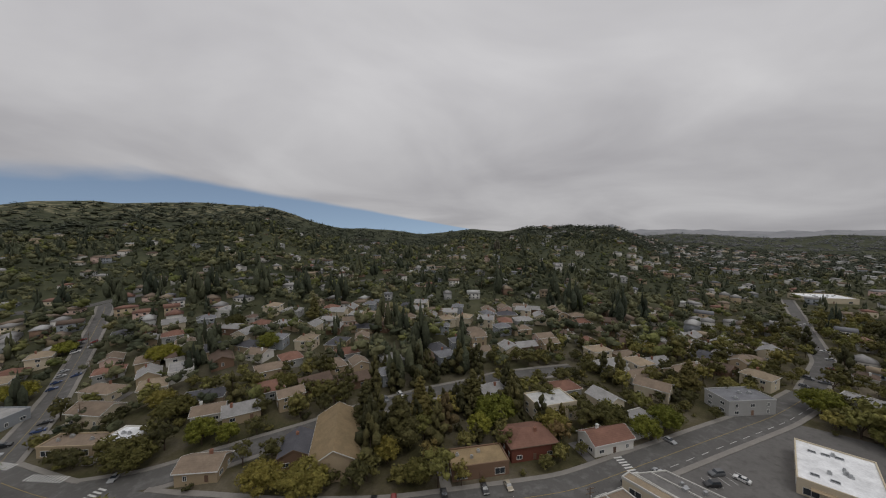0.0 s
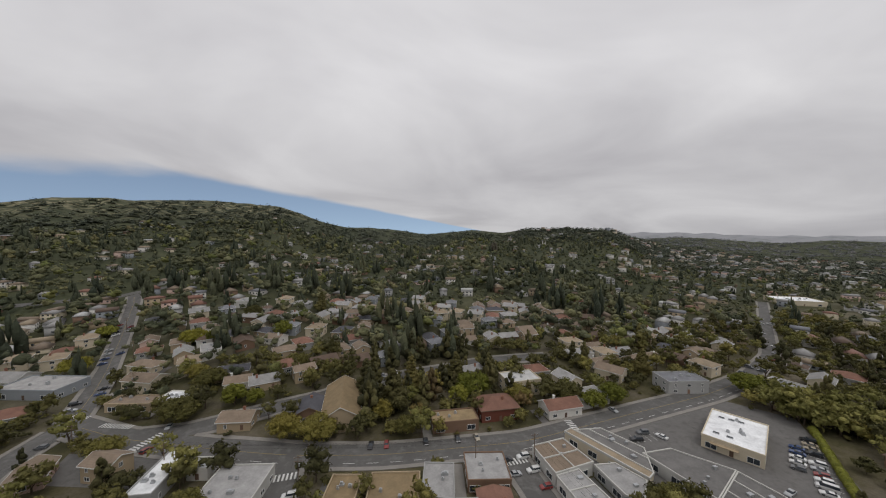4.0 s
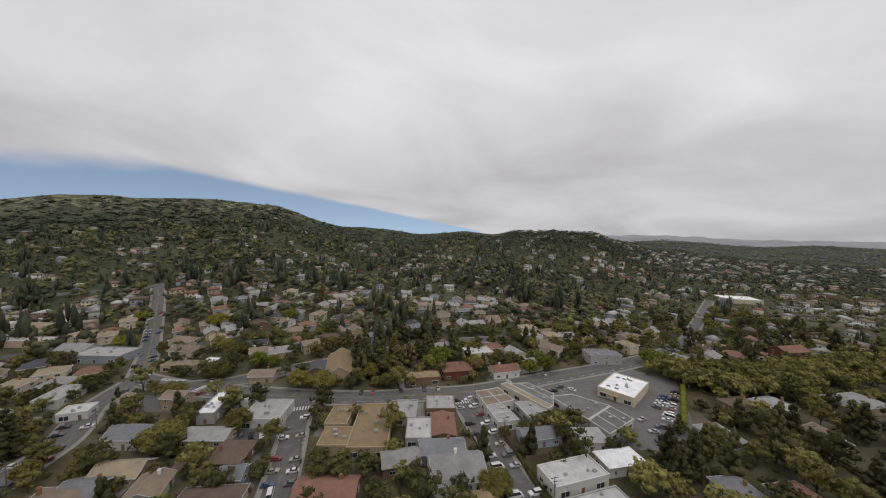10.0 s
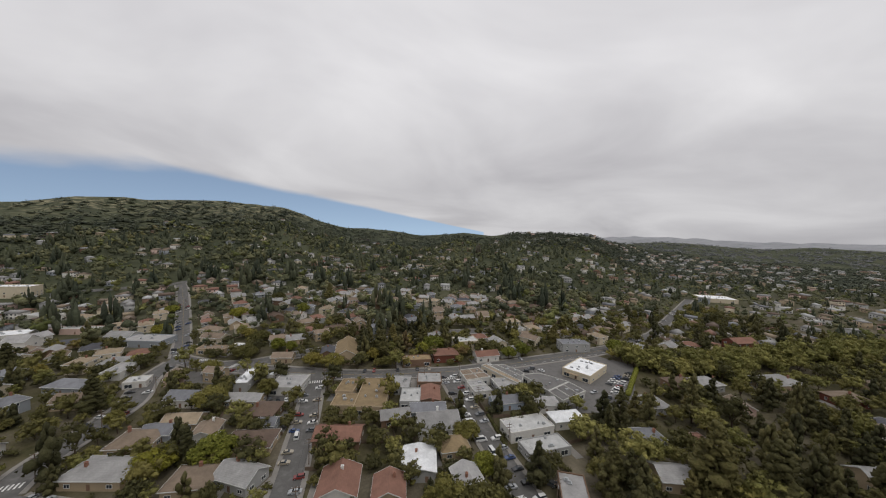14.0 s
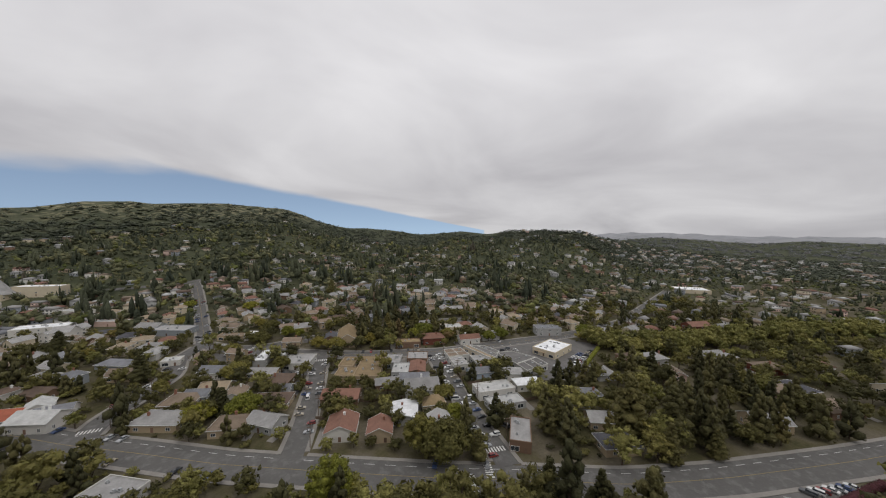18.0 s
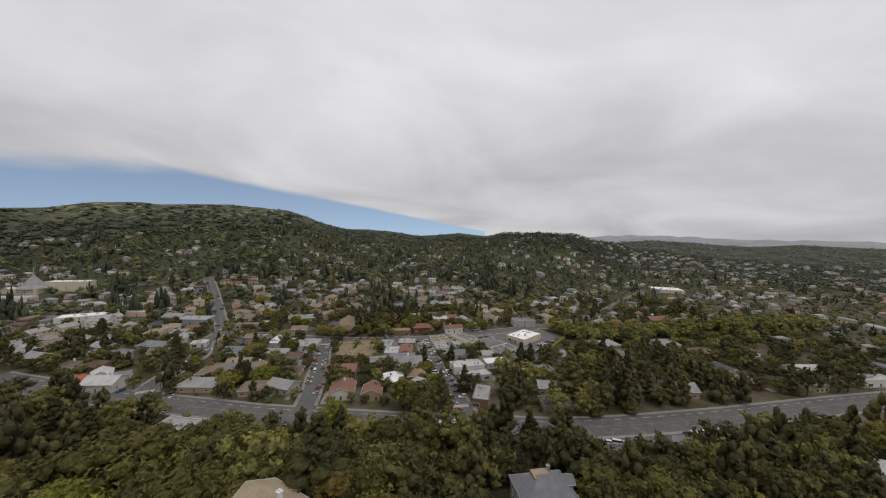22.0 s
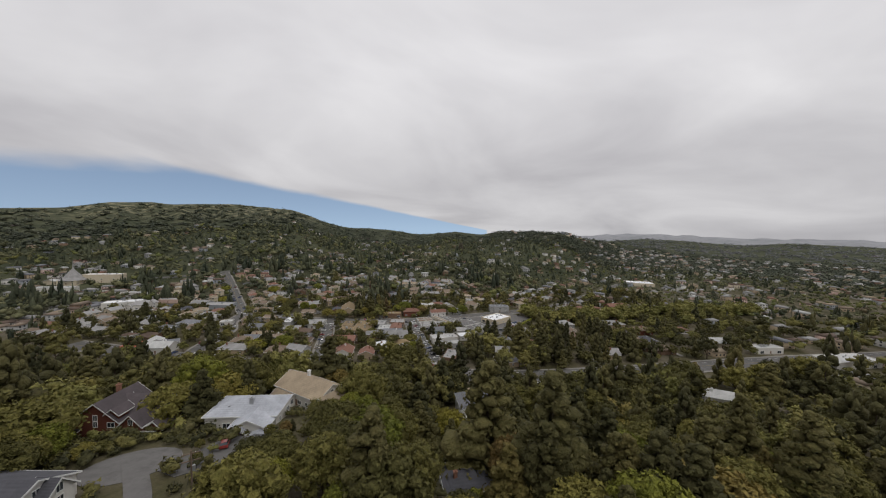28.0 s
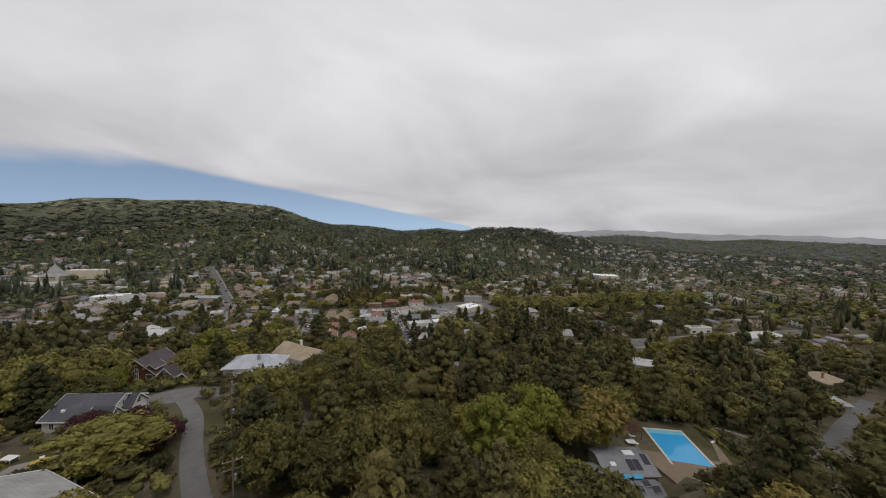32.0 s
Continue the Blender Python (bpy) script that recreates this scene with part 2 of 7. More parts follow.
LAND = land_mat()
ASPHALT = surface("asphalt", (0.110, 0.106, 0.101), 0.9, grain=1.2, blotch=0.09, vary=0.22, dirt_or_haze=(0.16, 0.155, 0.15))
LOT = surface("old_asphalt", (0.142, 0.136, 0.130), 0.9, grain=1.0, blotch=0.12, vary=0.22, dirt_or_haze=(0.11, 0.105, 0.10))
CONCRETE = surface("concrete", (0.24, 0.225, 0.205), 0.9, grain=1.6, blotch=0.2, vary=0.2)
PAINT = surface("road_paint", (0.62, 0.62, 0.60), 0.7, grain=4.0, blotch=0.8, vary=0.25, bump=0)
WALLS = {
    "white": (0.60, 0.58, 0.54), "cream": (0.55, 0.48, 0.36), "tan": (0.38, 0.30, 0.20), "pink": (0.55, 0.40, 0.34),
    "bluegrey": (0.27, 0.29, 0.31), "grey": (0.34, 0.34, 0.33), "pale": (0.50, 0.49, 0.46), "brownw": (0.19, 0.12, 0.08),
    "redw": (0.15, 0.052, 0.035), "plumw": (0.085, 0.045, 0.060), "bluew": (0.38, 0.44, 0.52),
}
ROOFS = {
    "pale": (0.42, 0.42, 0.41),
    "white": (0.7, 0.71, 0.72),
    "grey": (0.271, 0.266, 0.26),
    "greyroof": (0.307, 0.301, 0.295),
    "tar": (0.159, 0.153, 0.147),
    "slate": (0.177, 0.181, 0.195),
    "charcoal": (0.075, 0.075, 0.085),
    "brown": (0.206, 0.159, 0.118),
    "darkbrown": (0.124, 0.088, 0.068),
    "redbrown": (0.206, 0.109, 0.08),
    "tan": (0.295, 0.236, 0.165),
    "tanroof": (0.25, 0.185, 0.105),
    "red": (0.319, 0.1, 0.059),
}
WALL_M = {k: surface("wall_" + k, c, 0.85, grain=2.5, blotch=0.25, vary=0.12) for k, c in WALLS.items()}


def roofing(name, base):
    """Courses of shingles with blotches of weathering."""
    m = surface(name, base, 0.88, grain=1.6, blotch=0.28, vary=0.36, bump=0, each=0.12)
    nt = m.node_tree
    bsdf = nt.nodes["Principled BSDF"]
    obj = nt.nodes.new("ShaderNodeTexCoord").outputs["Object"]
    wave = wire(nt, "ShaderNodeTexWave", Vector=obj, Scale=1.1, Distortion=0.6, Detail=1.0)
    wave.bands_direction = "Z"
    bp = wire(nt, "ShaderNodeBump", Height=wave.outputs["Fac"], Strength=0.35, Distance=0.06)
    nt.links.new(bp.outputs[0], bsdf.inputs["Normal"])
    return m


ROOFS["palemetal"], ROOFS["umber"] = (0.37, 0.385, 0.42), (0.088, 0.074, 0.078)
ROOF_M = {k: roofing("roof_" + k, c) for k, c in ROOFS.items()}
GLASS = glass_mat()
TRIM = surface("white_trim", (0.70, 0.70, 0.68), 0.6, grain=4, blotch=0.6, vary=0.08, bump=0)
DARK_TRIM = surface("brown_trim", (0.20, 0.14, 0.10), 0.7, grain=4, blotch=0.6, vary=0.15, bump=0)
DOOR = surface("painted_door", (0.16, 0.10, 0.07), 0.6, vary=0.2, each=0.4)
BRICK = surface("chimney_brick", (0.26, 0.13, 0.09), 0.9, grain=6, blotch=0.8, vary=0.3)
METAL = surface("galvanised_metal", (0.45, 0.46, 0.47), 0.45, 0.7, grain=5, blotch=1.0, vary=0.15, bump=0)
BARK = surface("bark", (0.085, 0.062, 0.045), 0.95, grain=5, blotch=0.8, vary=0.4, bump=0.6)
WOOD = surface("weathered_wood", (0.15, 0.11, 0.08), 0.9, grain=5, blotch=0.8, vary=0.3)
RUBBER = surface("tyre_rubber", (0.018, 0.018, 0.019), 0.85, grain=8, blotch=2, vary=0.2, bump=0)
LEAF = {
    "broad": (foliage("broad_leaves", (0.066, 0.064, 0.023), (0.200, 0.180, 0.048), False), foliage("broad_leaves_far", (0.056, 0.055, 0.023), (0.182, 0.164, 0.052), True)),
    "lime": (foliage("lime_leaves", (0.118, 0.130, 0.022), (0.205, 0.208, 0.036), False), foliage("lime_leaves_far", (0.148, 0.146, 0.044), (0.250, 0.232, 0.074), True)),
    "conifer": (foliage("conifer_needles", (0.048, 0.048, 0.020), (0.128, 0.114, 0.042), False), foliage("conifer_needles_far", (0.042, 0.043, 0.020), (0.112, 0.101, 0.040), True)),
    # the same kinds on the hills, bluer and duller: some haze painted in
    "broad_hill": (None, foliage("hazed_hill_leaves", (0.052, 0.062, 0.038), (0.165, 0.164, 0.084), True)),
    "lime_hill": (None, foliage("hazed_hill_lime", (0.100, 0.116, 0.036), (0.175, 0.180, 0.064), True)),
    "conifer_hill": (None, foliage("hazed_hill_needles", (0.036, 0.045, 0.030), (0.090, 0.098, 0.058), True)),
    # farthest woods: the haze of distance is mixed into this pale grey
    "distance": (None, foliage("hazed_far_leaves", (0.150, 0.156, 0.165), (0.225, 0.228, 0.228), True)),
    # ridge woods, greyed further for the hazy air before them
    "ridge": (None, foliage("hazed_ridge_leaves", (0.050, 0.062, 0.046), (0.125, 0.134, 0.094), True)),
    "plum": (foliage("plum_leaves", (0.060, 0.024, 0.026), (0.100, 0.038, 0.042), False), None),
}


# ---- mesh helpers ----
def box(bm, x0, y0, z0, x1, y1, z1, slot=0):
    v = [bm.verts.new((x, y, z)) for z in (z0, z1) for x, y in ((x0, y0), (x1, y0), (x1, y1), (x0, y1))]
    for f in ((3, 2, 1, 0), (4, 5, 6, 7), (0, 1, 5, 4), (1, 2, 6, 5), (2, 3, 7, 6), (3, 0, 4, 7)):
        bm.faces.new([v[i] for i in f]).material_index = slot


def hull(bm, bottom, top, slot=0):
    """A closed solid between two rings of the same number of points."""
    a, b = [bm.verts.new(p) for p in bottom], [bm.verts.new(p) for p in top]
    n = len(a)
    bm.faces.new(a[::-1]).material_index = slot
    bm.faces.new(b).material_index = slot
    for i in range(n):
        bm.faces.new((a[i], a[(i + 1) % n], b[(i + 1) % n], b[i])).material_index = slot


def tube(bm, p0, p1, r0, r1, n=6, slot=0):
    p0, p1 = Vector(p0), Vector(p1)
    d = (p1 - p0).normalized()
    u = d.orthogonal().normalized()
    w = d.cross(u)
    ring = lambda p, r: [p + (u * math.cos(2 * math.pi * i / n) + w * math.sin(2 * math.pi * i / n)) * r for i in range(n)]
    hull(bm, ring(p0, r0), ring(p1, r1), slot)


def mesh_of(name, bm, *mats, smooth=False):
    me = bpy.data.meshes.new(name)
    bmesh.ops.recalc_face_normals(bm, faces=bm.faces)
    bm.to_mesh(me)
    bm.free()
    for m in mats:
        me.materials.append(m)
    if smooth:
        me.polygons.foreach_set("use_smooth", [True] * len(me.polygons))
    return me


def part(name, bm, material, parent, label=""):
    mats = material if isinstance(material, (list, tuple)) else (material,)
    ob = new(name, mesh_of(name, bm, *mats))
    ob.parent = parent
    if label:
        tagged(ob, label)
    return ob


def piece(name, me, parent, m):
    """One more object on a shared mesh, under a thing."""
    ob = new(name, me)
    ob.parent = parent
    ob.matrix_basis = m
    return ob


def fast_mesh(name, verts, faces, sizes, mats, tint=None, slots=None, smooth=False):
    """A large mesh from arrays: verts (n,3), flat face indices and face sizes."""
    me = bpy.data.meshes.new(name)
    me.vertices.add(len(verts))
    me.vertices.foreach_set("co", np.ascontiguousarray(verts, np.float32).ravel())
    me.loops.add(len(faces))
    me.loops.foreach_set("vertex_index", np.ascontiguousarray(faces, np.int32))
    me.polygons.add(len(sizes))
    start = np.concatenate(([0], np.cumsum(sizes)[:-1]))
    me.polygons.foreach_set("loop_start", start.astype(np.int32))
    if slots is not None:
        me.polygons.foreach_set("material_index", np.ascontiguousarray(slots, np.int32))
    for m in mats:
        me.materials.append(m)
    if smooth:
        me.polygons.foreach_set("use_smooth", [True] * len(me.polygons))
    if tint is not None:
        me.attributes.new("tint", "FLOAT", "POINT").data.foreach_set("value", np.ascontiguousarray(tint, np.float32))
    me.update(calc_edges=True)
    return me


# ---- the land ----
CX, CY = 0.0, -140.0
AZ = [-180, -100, -75, -55, -45, -36, -32, -28, -26, -23, -18, -14, -10, -7, -4.6, -1, 3, 7, 11, 14.5, 18.6, 23, 26.5, 32.5, 38, 40.5, 43, 47, 51, 56, 59, 63, 66, 70, 90, 120, 180]
FOOT = [2000, 1500, 800, 640, 580, 520, 490, 440, 410, 370, 310, 270, 245, 235, 230, 230, 230, 230, 240, 250, 270, 290, 320, 400, 500, 560, 650, 900, 1200, 1500, 1600, 1700, 1700, 1700, 1900, 2000, 2000]
CREST = [3000, 2500, 1700, 1600, 1600, 1600, 1600, 1600, 1600, 1600, 1600, 1500, 1450, 1450, 1500, 1600, 1650, 1700, 1700, 1350, 1250, 1250, 1200, 1180, 1150, 1250, 1600, 2500, 2600, 2900, 3000, 3000, 3000, 3000, 3000, 3000, 3000]
TOP = [40, 50, 72, 102, 128, 150, 176, 184, 178, 186, 192, 180, 169, 144, 120, 100, 99, 90, 72, 80, 90, 80, 92, 94, 90, 75, 58, 60, 58, 36, 28, 52, 46, 40, 28, 40, 40]

PADS = [(57, -112, 10, 6.0), (-13, -132, 12, 31.5), (93, -221, 16, 30.0), (66, -226, 12, 30.0), (-52, -211, 10, 46.6)]  # terraces cut into the slope


def sstep(a):
    a = np.clip(a, 0, 1)
    return a * a * (3 - 2 * a)


def ground(x, y):
    """Height of the land: a flat valley, hills all round, and the near slope under the end of the flight."""
    x, y = np.asarray(x, float), np.asarray(y, float)
    az = np.degrees(np.arctan2(x - CX, y - CY))
    r = np.hypot(x - CX, y - CY)
    foot, crest, top = np.interp(az, AZ, FOOT), np.interp(az, AZ, CREST), np.interp(az, AZ, TOP)
    u = (r - foot) / (crest - foot)
    rise = np.where(u <= 1, np.clip(u, 0, 1) ** 1.12, np.maximum(1 - (u - 1) * 1.2, 0.25))
    spur = 0.05 * np.sin(az * 0.9 + r * 0.004) + 0.035 * np.sin(az * 2.3 - r * 0.007)
    z = top * rise * (1 + spur * np.clip(u * 4, 0, 1) * np.clip((1 - u) * 4, 0, 1))
    west = 51.5 * (1 - np.exp(-np.clip(-85 - y, 0, 400) / 52)) * np.interp(x, [-420, -180, -60], [0.45, 0.85, 1.0])
    east = 45 * sstep((-100 - y) / 150) * np.interp(x, [40, 100, 220, 420], [1.0, 0.8, 0.42, 0.2])
    z = z + west + (east - west) * sstep((x + 10) / 45)
    for px, py, r, level in PADS:
        k = sstep((r * 1.5 - np.hypot(x - px, y - py)) / (r * 0.6))
        z = z + (level - z) * k
    return z


def zat(x, y):
    return float(ground(x, y))


def build_land():
    rad = np.concatenate((np.arange(0, 420, 4.0), 420 * 1.03 ** np.arange(0, 83)))
    rad = rad[rad < 4700]
    ang = np.radians(np.concatenate((np.arange(-84, 84, 0.8), np.arange(84, 276, 4.0))))
    R, A = np.meshgrid(rad[1:], ang, indexing="ij")
    X, Y = CX + R * np.sin(A), CY + R * np.cos(A)
    Z = ground(X, Y)
    na = len(ang)
    verts = np.concatenate((np.array([[CX, CY, zat(CX, CY)]]), np.stack((X, Y, Z), -1).reshape(-1, 3)))
    i, j = np.meshgrid(np.arange(len(rad) - 2), np.arange(na), indexing="ij")
    jn = (j + 1) % na
    quads = np.stack((1 + i * na + j, 1 + i * na + jn, 1 + (i + 1) * na + jn, 1 + (i + 1) * na + j), -1).reshape(-1, 4)[:, ::-1]
    tris = np.stack((np.zeros(na, int), 1 + (np.arange(na) + 1) % na, 1 + np.arange(na)), -1)[:, ::-1]
    ob = new("ground", fast_mesh("ground", verts, np.concatenate((quads.ravel(), tris.ravel())), [4] * len(quads) + [3] * na, [LAND]))
    ob.data.polygons.foreach_set("use_smooth", [True] * len(ob.data.polygons))
    tagged(ob, "valley floor and wooded hills of dry grass and earth", "ground", kind="structure")


build_land()


def far_range():
    """Pale hills beyond the valley, far to the north-east, with haze put into their colour."""
    bm = bmesh.new()
    rows = []
    for k in range(61):
        a = 34 + k * 1.0
        top = float(np.interp(a, (34, 40, 44, 48, 52, 57, 62, 66, 72, 94), (40, 70, 92, 94, 88, 70, 72, 76, 66, 60))) + 5 * math.sin(a * 1.7) + 3 * math.sin(a * 3.9 + 1)
        q = radians(a)
        rows.append([bm.verts.new((CX + r * math.sin(q), CY + r * math.cos(q), z)) for r, z in ((3500, -30), (3750, top * 0.62), (3950, top), (4300, -40))])
    for a, b in zip(rows, rows[1:]):
        for i in range(3):
            bm.faces.new((a[i], b[i], b[i + 1], a[i + 1]))
    # both greys stand in for hazy air over the range
    pale = surface("hazed_far_hills", (0.27, 0.275, 0.29), 0.95, grain=0.02, blotch=0.004, vary=0.2, bump=0, dirt_or_haze=(0.20, 0.215, 0.225))
    tagged(new("backdrop", mesh_of("backdrop", bm, pale, smooth=True)), "hills coloured pale with haze at the far end of the valley", "hills", kind="structure")


far_range()

# ---- roads ----
ROADS = []


def resample(pts, step):
    p = np.array(pts, float)
    s = np.concatenate(([0], np.cumsum(np.hypot(*np.diff(p, axis=0).T))))
    q = np.linspace(0, s[-1], max(2, int(s[-1] / step) + 1))
    out = np.stack([np.interp(q, s, p[:, k]) for k in (0, 1)], 1)
    for _ in range(3):
        out[1:-1] = (out[:-2] + 2 * out[1:-1] + out[2:]) / 4
    return out


def road(name, label, pts, width, lift=0.10, walks=True, mat=None):
    p = resample(pts, 4.0)
    d = np.gradient(p, axis=0)
    d /= np.hypot(*d.T)[:, None]
    n = np.stack((-d[:, 1], d[:, 0]), 1)
    bm = bmesh.new()
    rows = []
    cols = np.linspace(-0.5, 0.5, 5)
    for q, m in zip(p, n):
        crown = [0.10 * (1 - (2 * c) ** 2) for c in cols]
        rows.append([bm.verts.new((*(q + m * width * c), zat(*(q + m * width * c)) + lift + k)) for c, k in zip(cols, crown)])
    for a, b in zip(rows, rows[1:]):
        for i in range(4):
            bm.faces.new((a[i], a[i + 1], b[i + 1], b[i]))
    ob = new(name, mesh_of(name, bm, mat or ASPHALT))
    tagged(ob, label, "road", kind="structure")
    ROADS.append((p, n, width, walks, lift))


road("road", "broad grey asphalt main street through town", [(-112, 134), (-87, 118), (-50, 102), (-22, 91), (10, 83), (64, 77), (120, 83), (170, 88), (206, 95)], 12)
road("road", "straight asphalt street climbing to the hills", [(-112, 134), (-124, 168), (-143, 215), (-164, 266), (-186, 318), (-198, 342)], 9.0, 0.14)
road("road", "asphalt street with parked cars along both kerbs", [(-112, 134), (-115, 104), (-106, 75), (-110, 46), (-113, 28), (-110, 10)], 10, 0.12)
road("road", "narrow asphalt side street between small houses", [(-22, 92), (-22, 40), (-23, -4), (-25, -26)], 9, 0.13)
road("road", "asphalt side street lined with parked cars", [(55, 77), (55, 30), (55, -10), (56, -46)], 9, 0.13)
road("road", "asphalt street slanting up behind the shops", [(-92, 119), (-62, 118), (-40, 121), (-19, 127), (5, 137), (30, 143), (70, 150), (120, 150)], 9, 0.12)
road("road", "wide asphalt avenue along the foot of the slope", [(-210, 60), (-150, 28), (-114, 10), (-83, -3), (-50, -18), (-5, -34), (30, -46), (58, -54), (95, -66), (131, -72), (191, -78), (252, -82), (320, -88), (420, -100)], 15, 0.11)
road("road", "pale asphalt lane winding down the wooded slope", [(-45, -172), (-41, -179), (-36, -187), (-31.5, -196), (-27.5, -210), (-23, -222), (-18.5, -232), (-10, -250), (4, -275), (20, -310)], 3.8, 0.12, False, LOT)
road("road", "worn asphalt drive between trees on the slope", [(70, -268), (92, -250), (107, -243), (145, -231), (182, -219), (240, -203)], 5.0, 0.12, False)
road("road", "asphalt street among distant houses", [(-300, 352), (-205, 346), (-130, 372), (-40, 400), (60, 430)], 9, 0.12, False)
road("road", "narrower asphalt street running on between trees", [(206, 95), (240, 108), (266, 118), (330, 158), (394, 198), (470, 246)], 8.0, 0.115)


def near_road(x, y, extra=0.0, skip=None):
    for k, (p, n, w, walks, lift) in enumerate(ROADS):
        if k != skip and np.min(np.hypot(p[:, 0] - x, p[:, 1] - y)) < w / 2 + extra:
            return True
    return False


def build_pavements():
    """Raised concrete pavements with a kerb, left open where streets meet."""
    for k, (p, n, w, walks, lift) in enumerate(ROADS):
        if not walks:
            continue
        for side in (-1, 1):
            bm = bmesh.new()
            inner, outer = p + n * side * (w / 2), p + n * side * (w / 2 + 1.8)
            for i in range(len(p) - 1):
                c = (inner[i] + outer[i + 1]) / 2
                if near_road(*c, 0.8, k):
                    continue
                ring = [inner[i], inner[i + 1], outer[i + 1], outer[i]]
                hull(bm, [(*q, zat(*q) - 0.4) for q in ring], [(*q, zat(*q) + lift + 0.16) for q in ring])
            if bm.faces:
                tagged(new("pavement", mesh_of("pavement", bm, CONCRETE)), "raised pale concrete pavement with a kerb", "pavement", kind="structure")
            else:
                bm.free()


build_pavements()


def plate(name, label, pts, mat, lift, category="lot"):
    """A flat paved area, laid a little over the land."""
    bm = bmesh.new()
    hull(bm, [(x, y, zat(x, y) - 0.6) for x, y in pts], [(x, y, zat(x, y) + lift) for x, y in pts])
    return tagged(new(name, mesh_of(name, bm, mat)), label, category, kind="structure")


plate("parking_lot", "grey asphalt parking lot round a white store", [(72, 72), (122, 77), (172, 82), (186, 62), (150, 24), (126, 12), (104, 18), (84, 42)], LOT, 0.07)
plate("parking_lot", "dark asphalt yard behind a flat roofed shop", [(-46, 62), (-28, 58), (-28, 70), (-46, 74)], ASPHALT, 0.06)
plate("parking_lot", "asphalt corner lot beside the main crossing", [(-98, 112), (-62, 100), (-58, 84), (-96, 96)], LOT, 0.05)
plate("parking_lot", "grey asphalt forecourt beside the avenue", [(96, -75), (152, -82), (172, -88), (150, -91), (126, -90), (118, -104), (104, -100), (97, -90)], LOT, 0.05)

# ---- houses ----
TAKEN = []
WINDOW = {}


def window_meshes():
    for key, (w, h) in {"wide": (1.8, 1.2), "tall": (1.0, 1.4), "shop": (3.2, 1.9)}.items():
        made = []
        for glazed in (False, True):
            bm = bmesh.new()
            t, out, back = 0.11, -0.10, -0.02
            xs, zs = (-w / 2 - t, -w / 2, -0.035, 0.035, w / 2, w / 2 + t), (-t, 0, h, h + t)
            front = [[bm.verts.new((x, out, z)) for z in zs] for x in xs]
            rim = [(i, 0) for i in range(6)] + [(5, 1), (5, 2)] + [(i, 3) for i in range(5, -1, -1)] + [(0, 2), (0, 1)]
            wallside = [bm.verts.new((xs[i], 0.03, zs[k])) for i, k in rim]
            for n in range(len(rim)):
                (i, k), (a, b) = rim[n], rim[(n + 1) % len(rim)]
                bm.faces.new((front[i][k], front[a][b], wallside[(n + 1) % len(rim)], wallside[n]))
            for i in range(5):
                for k in range(3):
                    ring = [front[i][k], front[i + 1][k], front[i + 1][k + 1], front[i][k + 1]]
                    if k == 1 and i in (1, 3):
                        deep = [bm.verts.new((v.co.x, back, v.co.z)) for v in ring]
                        for n in range(4):
                            bm.faces.new((ring[n], ring[(n + 1) % 4], deep[(n + 1) % 4], deep[n]))
                        if glazed:
                            bm.faces.new(deep).material_index = 1
                    else:
                        bm.faces.new(ring)
            made.append(bm)
        bm = bmesh.new()
        box(bm, -w / 2, back - 0.01, 0, w / 2, 0.02, h)
        WINDOW[key] = (w, mesh_of("window_frame", made[0], TRIM), mesh_of("pane", bm, GLASS), mesh_of("window", made[1], TRIM, GLASS))
    bm = bmesh.new()
    box(bm, -0.5, -0.07, 0, 0.5, 0.03, 2.05)
    box(bm, -0.58, -0.05, 0, -0.5, 0.03, 2.13)
    box(bm, 0.5, -0.05, 0, 0.58, 0.03, 2.13)
    box(bm, -0.5, -0.05, 2.05, 0.5, 0.03, 2.13)
    WINDOW["door"] = mesh_of("door", bm, DOOR)


window_meshes()


def add_window(root, key, plain, m):
    w, f, g, both = WINDOW[key]
    if plain:
        piece("window", both, root, m)
        return
    win = piece("window", f, root, m)
    piece("pane", g, win, Matrix.Identity(4))


def wall_solid(w, d, h, gable=0.0, along=True):
    """Walls down into the slope; gable: rise of the ridge, which runs along the width or the depth."""
    bm = bmesh.new()
    x, y, b = w / 2, d / 2, -2.5
    if not gable:
        box(bm, -x, -y, b, x, y, h)
    elif along:
        hull(bm, [(-x, -y, b), (-x, y, b), (-x, y, h), (-x, 0, h + gable), (-x, -y, h)], [(x, -y, b), (x, y, b), (x, y, h), (x, 0, h + gable), (x, -y, h)])
    else:
        hull(bm, [(-x, -y, b), (x, -y, b), (x, -y, h), (0, -y, h + gable), (-x, -y, h)], [(-x, y, b), (x, y, b), (x, y, h), (0, y, h + gable), (-x, y, h)])
    return bm


